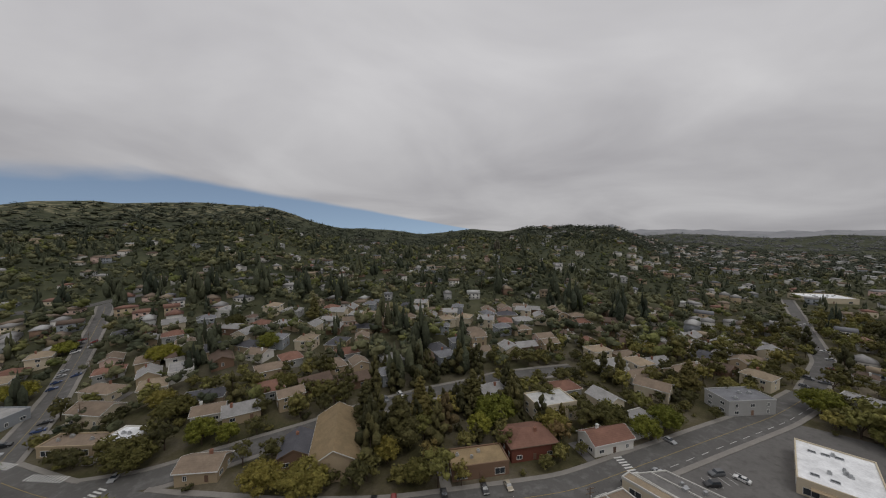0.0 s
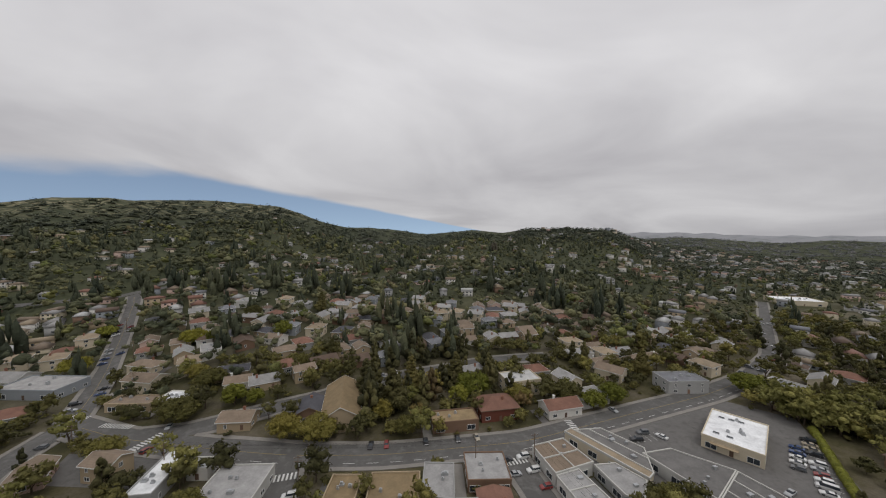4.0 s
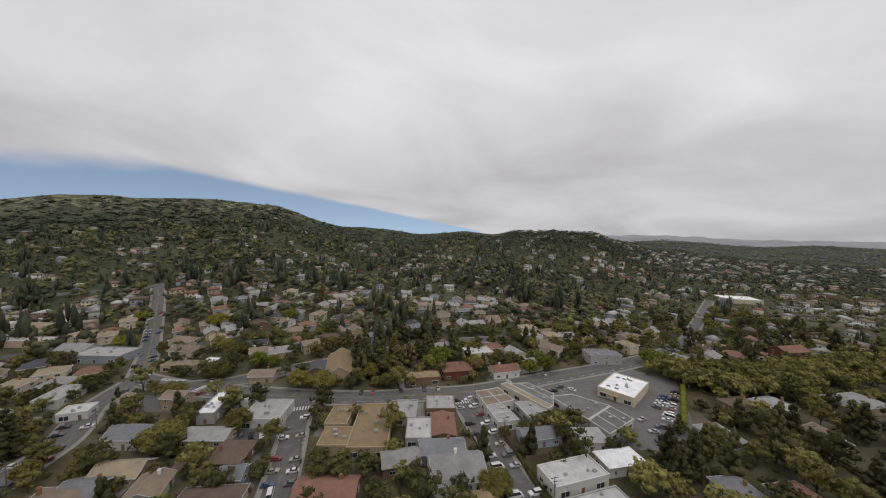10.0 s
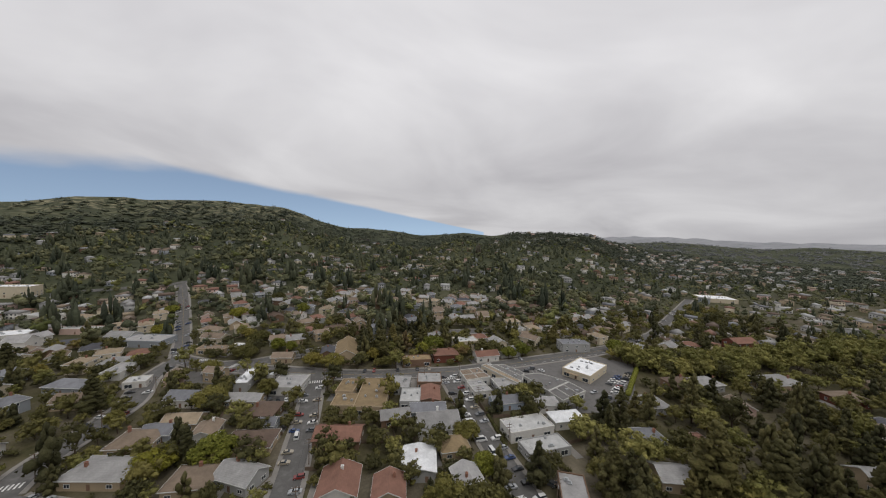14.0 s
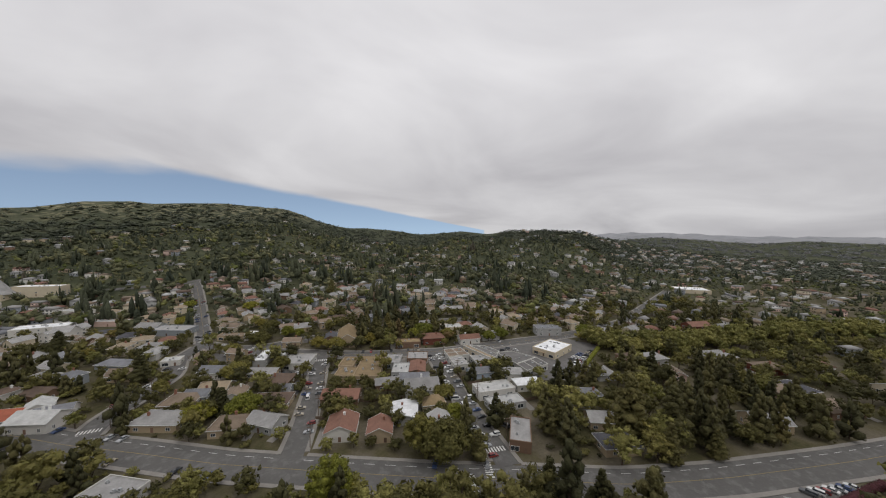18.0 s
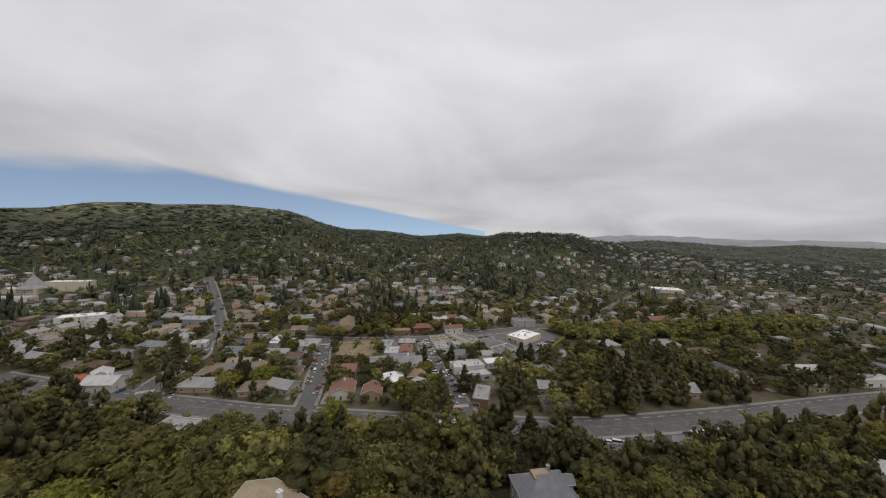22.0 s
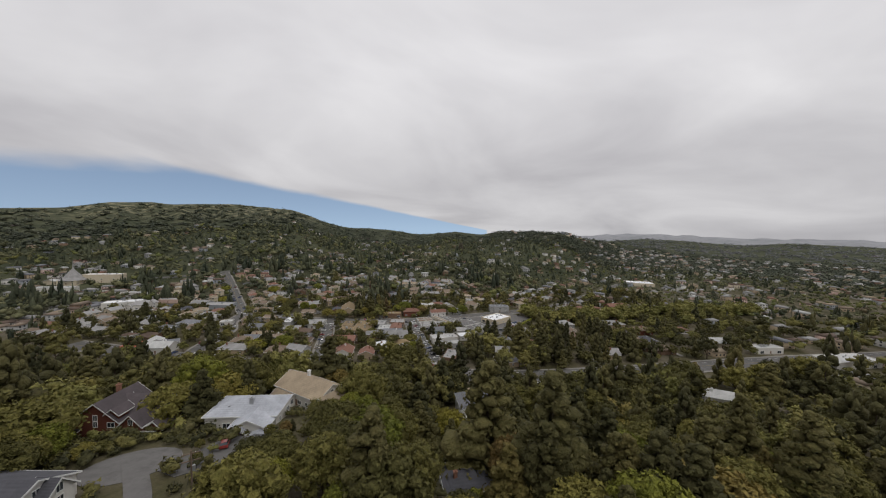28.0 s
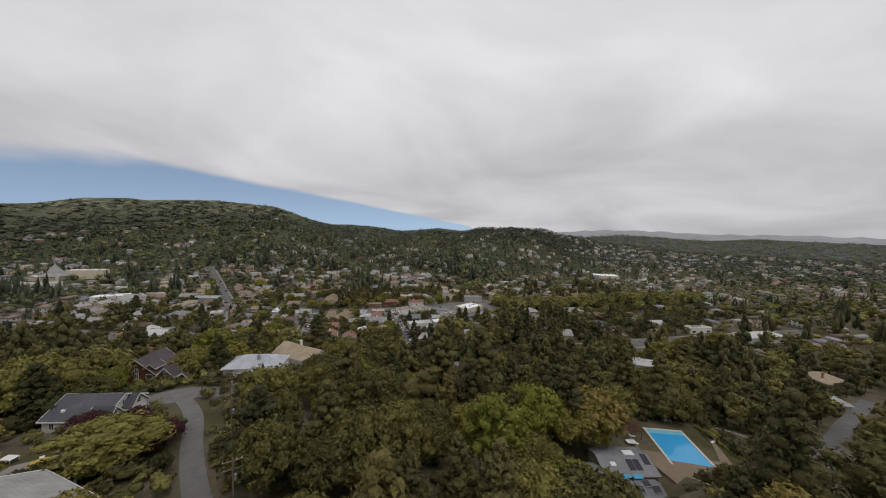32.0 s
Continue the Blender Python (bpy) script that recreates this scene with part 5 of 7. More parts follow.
WOOD_B = [merged(*broadleaf(h, s, 14, 560, 0.62, 1, 4, 0.16)) for h, s in ((13, 6.6), (15, 7.0), (11, 6.4), (16, 6.4), (12, 5.4))]
WOOD_C = [merged(*conifer(h, s, 5, 480, 0.62, 4, 0.3)) for h, s in ((22, 6.0), (18, 5.6), (25, 6.4), (16, 5.2))]
FAR_B = [merged(*broadleaf(h, s, 3, 22, 0.9, 1, 0, 0.1)) for h, s in ((8, 4.6), (10, 5.0), (7, 4.4), (11, 4.8))]
FAR_C = [merged(*conifer(h, s, 1, 20, 0.8, 0, 0.1)) for h, s in ((13, 4.8), (10, 4.4), (15, 5.4))]
WOODS = [merged(*broadleaf(h, s, 1, 9, 1.6, 1, 0)) for h, s in ((3.4, 7.5), (3.8, 8.5), (3.0, 7.0))]


def clear(x, y, gap):
    """No trunk in a street, a house or the paved lots."""
    if near_road(x, y, 1.6 + gap * 0.25):
        return False
    for a, b, c, turn, w, d in TAKEN_NEAR(x, y):
        t = math.radians(-turn)
        u, v = (x - a) * math.cos(t) - (y - b) * math.sin(t), (x - a) * math.sin(t) + (y - b) * math.cos(t)
        if abs(u) < w / 2 + gap and abs(v) < d / 2 + gap:
            return False
    return True


CELLS = {}
for item in TAKEN:
    for i in (-1, 0, 1):
        for j in (-1, 0, 1):
            CELLS.setdefault((int(item[0] // 30) + i, int(item[1] // 30) + j), []).append(item)


def TAKEN_NEAR(x, y):
    return CELLS.get((int(x // 30), int(y // 30)), ())


# open ground kept free of trees: x, y, radius
OPEN = [(100, 62, 16), (128, 72, 16), (140, 54, 22), (168, 52, 16), (124, 27, 11), (112, 40, 14), (75, 55, 15), (90, 55, 13), (150, 34, 13), (160, 72, 14), (-37, 66, 9), (-80, 100, 11), (120, -74, 12)]
# and on the near slope
OPEN += [(104, -84, 12), (116, -90, 14), (132, -86, 13), (124, -100, 11), (140, -99, 14), (152, -88, 12), (168, -90, 10), (186, -93, 11), (206, -95, 11), (228, -96, 12), (250, -98, 12)]
OPEN += [(-55, -209, 9), (-43, -178, 10), (94, -221, 16), (76, -226, 13), (112, -218, 8), (60, -234, 10), (-21, -178, 6), (-46, -172, 6), (55, -14, 6), (-22, 60, 6), (-70, 118, 12), (-52, 72, 8), (18, 70, 5)]
# open ground before the larger buildings in the west and beside houses
OPEN += [(-378, 318, 26), (-345, 335, 26), (-258, 196, 20), (-262, 250, 18), (-208, 200, 18), (-218, 172, 16), (-140, 162, 18), (488, 215, 26), (-200, 318, 9), (-165, 240, 8), (-230, 235, 12), (-300, 250, 14), (52, -122, 8), (5, -124, 7)]
# what stays in view over low trees: x, y, half width, height kept clear
VIEWS = [(-12, -134, 12, 1.5), (-25, -161, 9, 0.5), (-54, -151, 10, 1.0), (-51, -191, 9, 0.6), (57, -113, 9, 1.5), (28, -139, 7, 3.0), (94, -222, 14, 0.2), (66, -227, 14, 1.0), (-42, -229, 8, 1.5), (-40, -178, 7, 0.3),
         (193, -124, 8, 2.5), (254, -182, 8, 2.0), (29, -180, 5, 3.5), (-52, -211, 6, 0.3), (-36, -187, 3.5, 0.3), (-31, -198, 3.5, 0.3), (-27, -211, 3.5, 0.3), (-23, -222, 3, 0.3), (-19, -231, 3, 0.3)]


def headroom(x, y):
    """How tall a tree may grow here without closing the view of the houses below."""
    room = 40.0
    for a, b, half, up in VIEWS:
        dx, dy = 1 - a, -276 - b
        l = math.hypot(dx, dy)
        s = ((x - a) * dx + (y - b) * dy) / l
        off = abs((x - a) * dy - (y - b) * dx) / l
        if 0 < s < 62 and off < half + 2.5:
            z = zat(a, b)
            room = min(room, z + up + (93 - z - up) / l * s - zat(x, y))
    return room


def sow(step, inside, chance):
    spots = []
    x0, x1, y0, y1 = inside
    for gx in np.arange(x0, x1, step):
        for gy in np.arange(y0, y1, step):
            x, y = gx + nrng.uniform(-0.46, 0.46) * step, gy + nrng.uniform(-0.46, 0.46) * step
            if nrng.random() < chance(x, y) and all((x - a) ** 2 + (y - b) ** 2 > r * r for a, b, r in OPEN):
                spots.append((x, y))
    return spots


def slope_wood(x, y):
    return 0.93


def kind_at(x, y):
    """Share of evergreens and of bright yellow-green trees by place."""
    ever, lime = 0.10, 0.13
    if 60 < x < 215 and -90 < y < 14:
        ever = 0.62
    if 4 < x < 75 and 100 < y < 165:
        ever = 0.75
    if y < -100:
        ever = 0.26
    if 20 < x < 75 and -215 < y < -110:
        ever = 0.42
    if y < 20 and x < -85:
        ever = 0.5 if y > -115 else 0.3
    if x > 180 and 5 < y < 70:
        ever, lime = 0.05, 0.5
    if -160 < x < -40 and 190 < y < 290:
        lime = 0.2
    if y > 175 or x < -180:
        ever, lime = 0.20 if noise.noise((x / 60, y / 60, 7.7)) > 0 else 0.05, 0.08
    return ever, lime


TREE_MESHES = {}


def near_trees():
    """The wood on the near slope, each tree a thing of its own."""
    meshes = TREE_MESHES
    leaf_of = lambda sp: LEAF[sp][0]
    for sp, models in (("broad", NEAR_B), ("lime", NEAR_B), ("plum", NEAR_B), ("conifer", NEAR_C)):
        for k, (crown, wood) in enumerate(models):
            if not hasattr(crown, "flat"):
                crown.done(), wood.done()
            meshes[sp, k] = (fast_mesh("crown", crown.v, crown.flat, crown.sizes, [leaf_of(sp)], smooth=True), fast_mesh("trunk", wood.v, wood.flat, wood.sizes, [BARK]))
    spots = [(x, y) for x, y in sow(8.8, (-135, 175, -262, -52), slope_wood) if clear(x, y, 1.2)]
    spots += [(x, y) for x, y in sow(9.5, (62, 215, -52, 14), lambda x, y: 0.85) if clear(x, y, 1.5)]
    spots.sort(key=lambda p: math.hypot(p[0] * 0.8 - 15, p[1] + 190))
    own, rest = spots[:255], [p for p in spots[255:] if headroom(*p) > 2.5]
    words = {"plum": "dark purple-leaved plum tree", "broad": "broad olive green tree", "lime": "bright yellow-green tree", "conifer": "tall dark evergreen tree"}
    for x, y in own:
        ever, lime = kind_at(x, y)
        q = nrng.random()
        sp = "conifer" if q < ever else "lime" if q < ever + lime else "broad"
        k = int(nrng.integers(len(NEAR_C if sp == "conifer" else NEAR_B)))
        s = float(nrng.uniform(0.66, 1.36))
        tall = (21, 18, 16, 13)[k] if sp == "conifer" else (10, 12, 9, 13.5, 11, 8)[k]
        s = min(s, headroom(x, y) * 0.92 / tall)
        if s < 0.16:
            continue
        if sp == "broad" and math.hypot(x + 46, y + 203) < 7:
            sp = "plum"
        root = new("evergreen_tree" if sp == "conifer" else "tree")
        root.matrix_basis = pose(x, y, zat(x, y), 0, 0, float(nrng.uniform(0, 360))) @ Matrix.Diagonal((s, s, s * float(nrng.uniform(0.85, 1.12)), 1))
        c, t = meshes[sp, k]
        piece("trunk", t, root, Matrix.Identity(4))
        piece("crown", c, root, Matrix.Identity(4))
        tagged(root, words[sp] + " on the wooded slope", "tree", "trees on the near slope")
    return rest


def v_top(md):
    return float(md.v[:, 2].max())


def plant(name, label, spots, broad, ever_models, size=(0.7, 1.25), leaf=None, capped=False, hill=False, squat=0.55):
    """Joins many trees into one mesh for each kind of leaf."""
    groups = {"broad": [], "lime": [], "conifer": []}
    for x, y in spots:
        ever, lime = kind_at(x, y)
        q = nrng.random()
        sp = "conifer" if q < ever else "lime" if q < ever + lime else "broad"
        groups["broad" if leaf else sp].append((x, y))
    for sp, pts in groups.items():
        if not pts:
            continue
        models = ever_models if sp == "conifer" else broad
        pts = np.array(pts)
        which = nrng.integers(0, len(models), len(pts))
        V, F, S, T, M, base = [], [], [], [], [], 0
        for k, md in enumerate(models):
            p = pts[which == k]
            if not len(p):
                continue
            n = len(p)
            s, a = nrng.uniform(*size, n), nrng.uniform(0, 2 * np.pi, n)
            if capped:
                s = np.minimum(s, np.array([max(headroom(a, b), 1.5) for a, b in p]) * 0.9 / v_top(md))
            tall = s * nrng.uniform(0.85, 1.15, n) * (squat if leaf else 1.0)
            c, q = np.cos(a)[:, None], np.sin(a)[:, None]
            v = md.v
            X = (v[:, 0] * c - v[:, 1] * q) * s[:, None] + p[:, :1]
            Y = (v[:, 0] * q + v[:, 1] * c) * s[:, None] + p[:, 1:]
            Z = v[:, 2] * tall[:, None] + ground(p[:, 0], p[:, 1])[:, None]
            V.append(np.stack((X, Y, Z), -1).reshape(-1, 3))
            F.append((md.flat[None, :] + (np.arange(n) * len(v))[:, None] + base).ravel())
            S.append(np.tile(md.sizes, n))
            M.append(np.tile(md.s, n))
            patch = np.array([noise.noise((a / 95, b / 95, 3.7)) for a, b in p]) * 0.75 + 0.42
            T.append(np.repeat(np.clip(0.85 * nrng.random(n) + 0.34 * patch - 0.10, 0, 1), len(v)))
            base += n * len(v)
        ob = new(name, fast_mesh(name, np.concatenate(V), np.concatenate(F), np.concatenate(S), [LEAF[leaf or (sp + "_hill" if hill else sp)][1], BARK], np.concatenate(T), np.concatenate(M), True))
        tagged(ob, label, "trees", kind="stuff")


def town_chance(x, y):
    az = math.degrees(math.atan2(x, y + 140))
    if not -70 < az < 89:
        return 0
    if -60 < x < 60 and 40 < y < 95:
        return 0.5
    if x > 180 and 5 < y < 70:
        return 0.97
    if 4 < x < 75 and 100 < y < 180:
        return 0.97
    return 0.86


def hill_chance(x, y):
    az, r = math.degrees(math.atan2(x, y + 140)), math.hypot(x, y + 140)
    if not -68 < az < 89 or r > 980 or (-250 < x < 400 and y < 175):
        return 0
    return 0.95 if noise.noise((x / 70, y / 70, 5.1)) > -0.2 else 0.7


LEFT_OVER = near_trees()
# single trees that stand out in the streets: kind, height, and where
STREET_TREES = {}
STREET_TREES["lime", 8] = [(-145, 221), (-166, 249), (-172, 278), (-109, 214), (-98, 209), (-85, 205), (-72, 203), (-53, 203), (-45, 205), (-149, 195), (-134, 192), (-51, 130), (-42, 128), (-1, 87), (47, 109), (57, 117), (106, 91), (112, 94), (118, 93), (192, 84), (190, 66), (-51, 17), (-69, 16), (-135, 110), (45, -13), (-7, -47)]
STREET_TREES["broad", 17] = [(-62, -56), (-50, -60), (-38, -66), (-28, -70), (-74, -48), (-86, -46), (-14, -72), (12, -76), (24, -80), (-44, -80), (-20, -84), (2, -88)]
STREET_TREES["broad", 18] = [(200, -126), (214, -119), (230, -123), (246, -119), (262, -125), (280, -121), (298, -124), (76, -117), (94, -121), (110, -119), (128, -117), (146, -116), (84, -129), (104, -131), (122, -130), (160, -121), (176, -118)]
STREET_TREES["conifer", 20] = [(222, -130), (254, -131), (86, -113), (102, -113), (118, -113), (137, -121), (70, -124), (168, -112), (190, -113), (95, -136)]
STREET_TREES["broad", 12] = [(-38, -140), (-70, -165), (20, -118), (132, -196), (70, -212)]
STREET_TREES["broad", 8] = [(-58, 113), (-45, 117), (-67, 151), (-77, 160), (-72, 242), (-28, 162), (-82, 103), (-173, 118), (-201, 134), (-68, 61), (-101, 52), (-60, 112), (89, 37), (49, 31), (46, 10), (-44, 67), (-16, 35), (-25, 101), (-37, 100), (20, 93), (12, 104), (-70, 126), (74, 103), (-13, 98), (98, 100), (17, 26), (186, 98), (-23, -29), (10, -36), (194, 50), (208, 41)]
STREET_TREES["plum", 4] = [(-51, -198), (-46.5, -199.5), (-33, -208), (-33.5, -212)]
STREET_TREES["oak", 8] = [(-39.5, -213)]
STREET_TREES["conifer", 29] = [(44, -194), (37, -174)]
STREET_TREES["conifer", 22] = [(54, -201), (164, -214), (-100, -40), (-118, -30), (-128, -52), (96, -70), (118, -40), (128, -52)]
STREET_TREES["conifer", 16] = [(6, 124), (17, 110), (37, 144), (28, 126), (69, 125), (52, 129), (-25, 263), (159, 116), (205, 124), (-59, 32), (-61, 20), (-49, 27), (-118, 68), (29, 17), (69, -4), (91, -24), (-197, 132), (282, 167), (321, 148)]


def street_trees():
    words = {"lime": "bright yellow-green street tree", "broad": "dense dark green garden tree", "plum": "dark purple-leaved plum tree beside the house", "oak": "old spreading oak over the garden", "conifer": "tall pointed evergreen above the roofs"}
    for (sp, height), spots in STREET_TREES.items():
        for x, y in spots:
            if not clear(x, y, 0.2):
                continue
            models = NEAR_C if sp == "conifer" else NEAR_B
            k = int(nrng.integers(len(models)))
            k = k % 2 if height > 20 else 3 if height > 15 and sp == "broad" else k
            s = height * float(nrng.uniform(0.85, 1.25)) / ((21, 18, 16, 13)[k] if sp == "conifer" else (10, 12, 9, 13.5, 11, 8)[k])
            root = new("evergreen_tree" if sp == "conifer" else "tree")
            root.matrix_basis = pose(x, y, zat(x, y), 0, 0, float(nrng.uniform(0, 360))) @ Matrix.Diagonal((s * 1.12, s * 1.12, s, 1))
            if sp == "oak":
                k = 1
                root.matrix_basis = pose(x, y, zat(x, y)) @ Matrix.Diagonal((1.4, 1.1, 0.68, 1))
            c, t = TREE_MESHES["broad" if sp == "oak" else sp, k]
            piece("trunk", t, root, Matrix.Identity(4))
            piece("crown", c, root, Matrix.Identity(4))
            tagged(root, words[sp], "tree", "trees in the streets")
            OPEN.append((x, y, 3.0))


street_trees()


def avenue_trees():
    """Tall trees along both kerbs of the avenue and at the foot of the slope."""
    own = np.random.default_rng(12)
    rows = {("broad", 13): [(-22, -28), (-13, -30), (10, -37), (33, -41)], ("broad", 17): [(25, -31), (1, -98), (17, -97)], ("lime", 15): [(-8, -49)],
            ("conifer", 13): [(46, -42), (138, -66)], ("conifer", 18): [(59, -68), (73, -75), (87, -81), (118, -65)],
            ("broad", 24): [(-92, -88), (-78, -93), (-65, -98), (-53, -103), (-43, -99), (-33, -105), (-24, -97)]}
    for (sp, height), spots in rows.items():
        for x, y in spots:
            y = next((y + d for d in (0, 1.5, -1.5, 3, -3, 5, -5, 7, -7) if clear(x, y + d, 0.2)), None)
            if y is None:
                continue
            k = int(own.integers(2)) if sp == "conifer" else 3 if height > 14 else int(own.integers(4))
            s = height * float(own.uniform(0.9, 1.1)) / ((21, 18)[k] if sp == "conifer" else (10, 12, 9, 13.5)[k])
            root = new("evergreen_tree" if sp == "conifer" else "tree")
            root.matrix_basis = pose(x, y, zat(x, y), 0, 0, float(own.uniform(0, 360))) @ Matrix.Diagonal((s, s, s, 1))
            c, t = TREE_MESHES[sp, k]
            piece("trunk", t, root, Matrix.Identity(4))
            piece("crown", c, root, Matrix.Identity(4))
            tagged(root, {"lime": "bright yellow-green tree beside the avenue", "broad": "tall dense dark green tree beside the avenue", "conifer": "tall pointed evergreen beside the avenue"}[sp], "tree", "trees in the streets")


avenue_trees()
CLOSE = [q for q in LEFT_OVER if -135 < q[0] < 150 or q[1] > -90]
WIDER = [q for q in LEFT_OVER if not (-135 < q[0] < 150 or q[1] > -90)]
plant("woodland", "dense mixed woodland on the near slope", [q for q in CLOSE if q[1] <= -115 and not (q[1] > -132 and q[0] >= 84)], WOOD_B, WOOD_C, (0.62, 1.22), capped=True)
plant("woodland", "tall dense trees above the avenue", [q for q in CLOSE if -115 < q[1] <= -68 and q[0] < 84], WOOD_B, WOOD_C, (0.9, 1.5), capped=True)
plant("woodland", "tall trees below the avenue", [q for q in CLOSE if -132 < q[1] <= -106 and q[0] >= 84], WOOD_B, WOOD_C, (1.15, 1.6), capped=True)
plant("woodland", "rounded trees beside the avenue", [q for q in CLOSE if -106 < q[1] <= -68 and q[0] >= 84], WOOD_B, WOOD_C, (0.5, 0.85), capped=True)
plant("woodland", "mixed trees along the avenue", [q for q in CLOSE if q[1] > -68], WOOD_B, WOOD_C, (0.65, 1.1), capped=True)
plant("woodland", "mixed woodland beside the near slope", WIDER + [(x, y) for x, y in sow(10.5, (-235, -96, -180, 60), lambda x, y: 0.9 if (x < -135 or y > -52) and y < (-114 - x) * 0.52 + 2 else 0) + sow(10.5, (175, 340, -240, -52), lambda x, y: 0.9) if clear(x, y, 1.2)],
      MID_B, MID_C, (1.0, 1.6), capped=True)
plant("woodland", "mixed woodland along the edge of the valley", [(x, y) for x, y in sow(12.5, (-420, -230, -220, -10), lambda x, y: 0.9) + sow(14.5, (340, 980, -260, -40), lambda x, y: 0.9) if clear(x, y, 0.8)], FAR_B, FAR_C, (1.0, 1.7))
plant("garden_trees", "garden and street trees between the houses", [(x, y) for x, y in sow(7.8, (-250, 400, -52, 175), town_chance) if not (62 < x < 215 and y < 14) and not (x < -96 and y < (-114 - x) * 0.52 + 2) and clear(x, y, 0.5)], MID_B, MID_C, (0.55, 1.25))


def tree_belt():
    """The long belt of tall yellow-green trees along the creek."""
    line = resample([(181, 62), (194, 52), (208, 42), (229, 38), (264, 43), (301, 42), (341, 41), (400, 32), (460, 26)], 5.0)
    spots = [(x + nrng.uniform(-2, 2), y + dy + nrng.uniform(-2, 2)) for x, y in line for dy in (-6, 0, 6)]
    plant("tree_belt", "long belt of yellow-green trees along the creek", [q for q in spots if clear(*q, 0.3)], MID_B, MID_B, (1.25, 1.75), leaf="lime", squat=0.95)


tree_belt()


def grove(x, y):
    """Where the old, tall, dark trees stand on the hills."""
    return x < 300 and noise.noise((x / 75, y / 60, 5.1)) + 0.4 * noise.noise((x / 28, y / 28, 8.3)) > 0.08


HILL = [(x, y) for x, y in sow(11.8, (-950, 980, -60, 860), hill_chance) if clear(x, y, 0.2)]
HILL += [(x, y) for x, y in sow(12.0, (-420, 420, 150, 470), lambda x, y: 0.5) if clear(x, y, 0.2)]
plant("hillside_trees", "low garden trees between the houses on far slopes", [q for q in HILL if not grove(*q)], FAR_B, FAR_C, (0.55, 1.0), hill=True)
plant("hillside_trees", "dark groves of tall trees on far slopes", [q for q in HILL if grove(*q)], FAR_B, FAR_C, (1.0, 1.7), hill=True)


def far_woods():
    spots = []
    for _ in range(11500):
        az, r = nrng.uniform(-66, 88), 940 + 2060 * nrng.random() ** 1.5
        x, y = r * math.sin(math.radians(az)), r * math.cos(math.radians(az)) - 140
        crest = float(np.interp(az, AZ, CREST))
        patch = noise.noise((x / 170, y / 170, 9.1)) + 0.5 * noise.noise((x / 60, y / 60, 2.1))
        bald = patch > (0.04 if r > 0.93 * crest else 0.26 if r > 0.84 * crest else 0.5)
        if crest * (0.975 if az < 42 else 1.02) > r and not (bald and nrng.random() < 0.9) and clear(x, y, 0.2):
            spots.append((x, y))
    for _ in range(3600):
        az, r = nrng.uniform(26, 88), nrng.uniform(900, 1650)
        x, y = r * math.sin(math.radians(az)), r * math.cos(math.radians(az)) - 140
        if clear(x, y, 0.2):
            spots.append((x, y))
    # past this line the woods take the leaf colour with haze in it
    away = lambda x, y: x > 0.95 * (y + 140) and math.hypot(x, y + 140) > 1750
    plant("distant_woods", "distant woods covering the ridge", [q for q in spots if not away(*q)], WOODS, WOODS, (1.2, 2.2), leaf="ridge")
    plant("distant_woods", "woods greyed with painted haze on the farthest range", [q for q in spots if away(*q)], WOODS, WOODS, (1.4, 2.6), leaf="distance")


far_woods()

# ---- cars ----
CAR_PAINT = {"white": (0.62, 0.62, 0.61), "silver": (0.36, 0.37, 0.38), "black": (0.018, 0.018, 0.02), "grey": (0.10, 0.105, 0.11), "red": (0.22, 0.025, 0.02), "blue": (0.03, 0.06, 0.16), "beige": (0.33, 0.29, 0.22)}


def car_paint(name, c):
    m, nt, bsdf = node_mat("car_paint_" + name)
    dust = wire(nt, "ShaderNodeTexNoise", Scale=3.0, Detail=4.0)
    v = wire(nt, "ShaderNodeMath", Value=dust.outputs["Fac"])
    v.operation = "MULTIPLY_ADD"
    v.inputs[1].default_value, v.inputs[2].default_value = 0.3, 0.85
    hue = wire(nt, "ShaderNodeHueSaturation", Color=(*c, 1), Value=v.outputs[0])
    nt.links.new(hue.outputs[0], bsdf.inputs["Base Color"])
    bsdf.inputs["Roughness"].default_value, bsdf.inputs["Coat Weight"].default_value = 0.38, 0.6
    return m


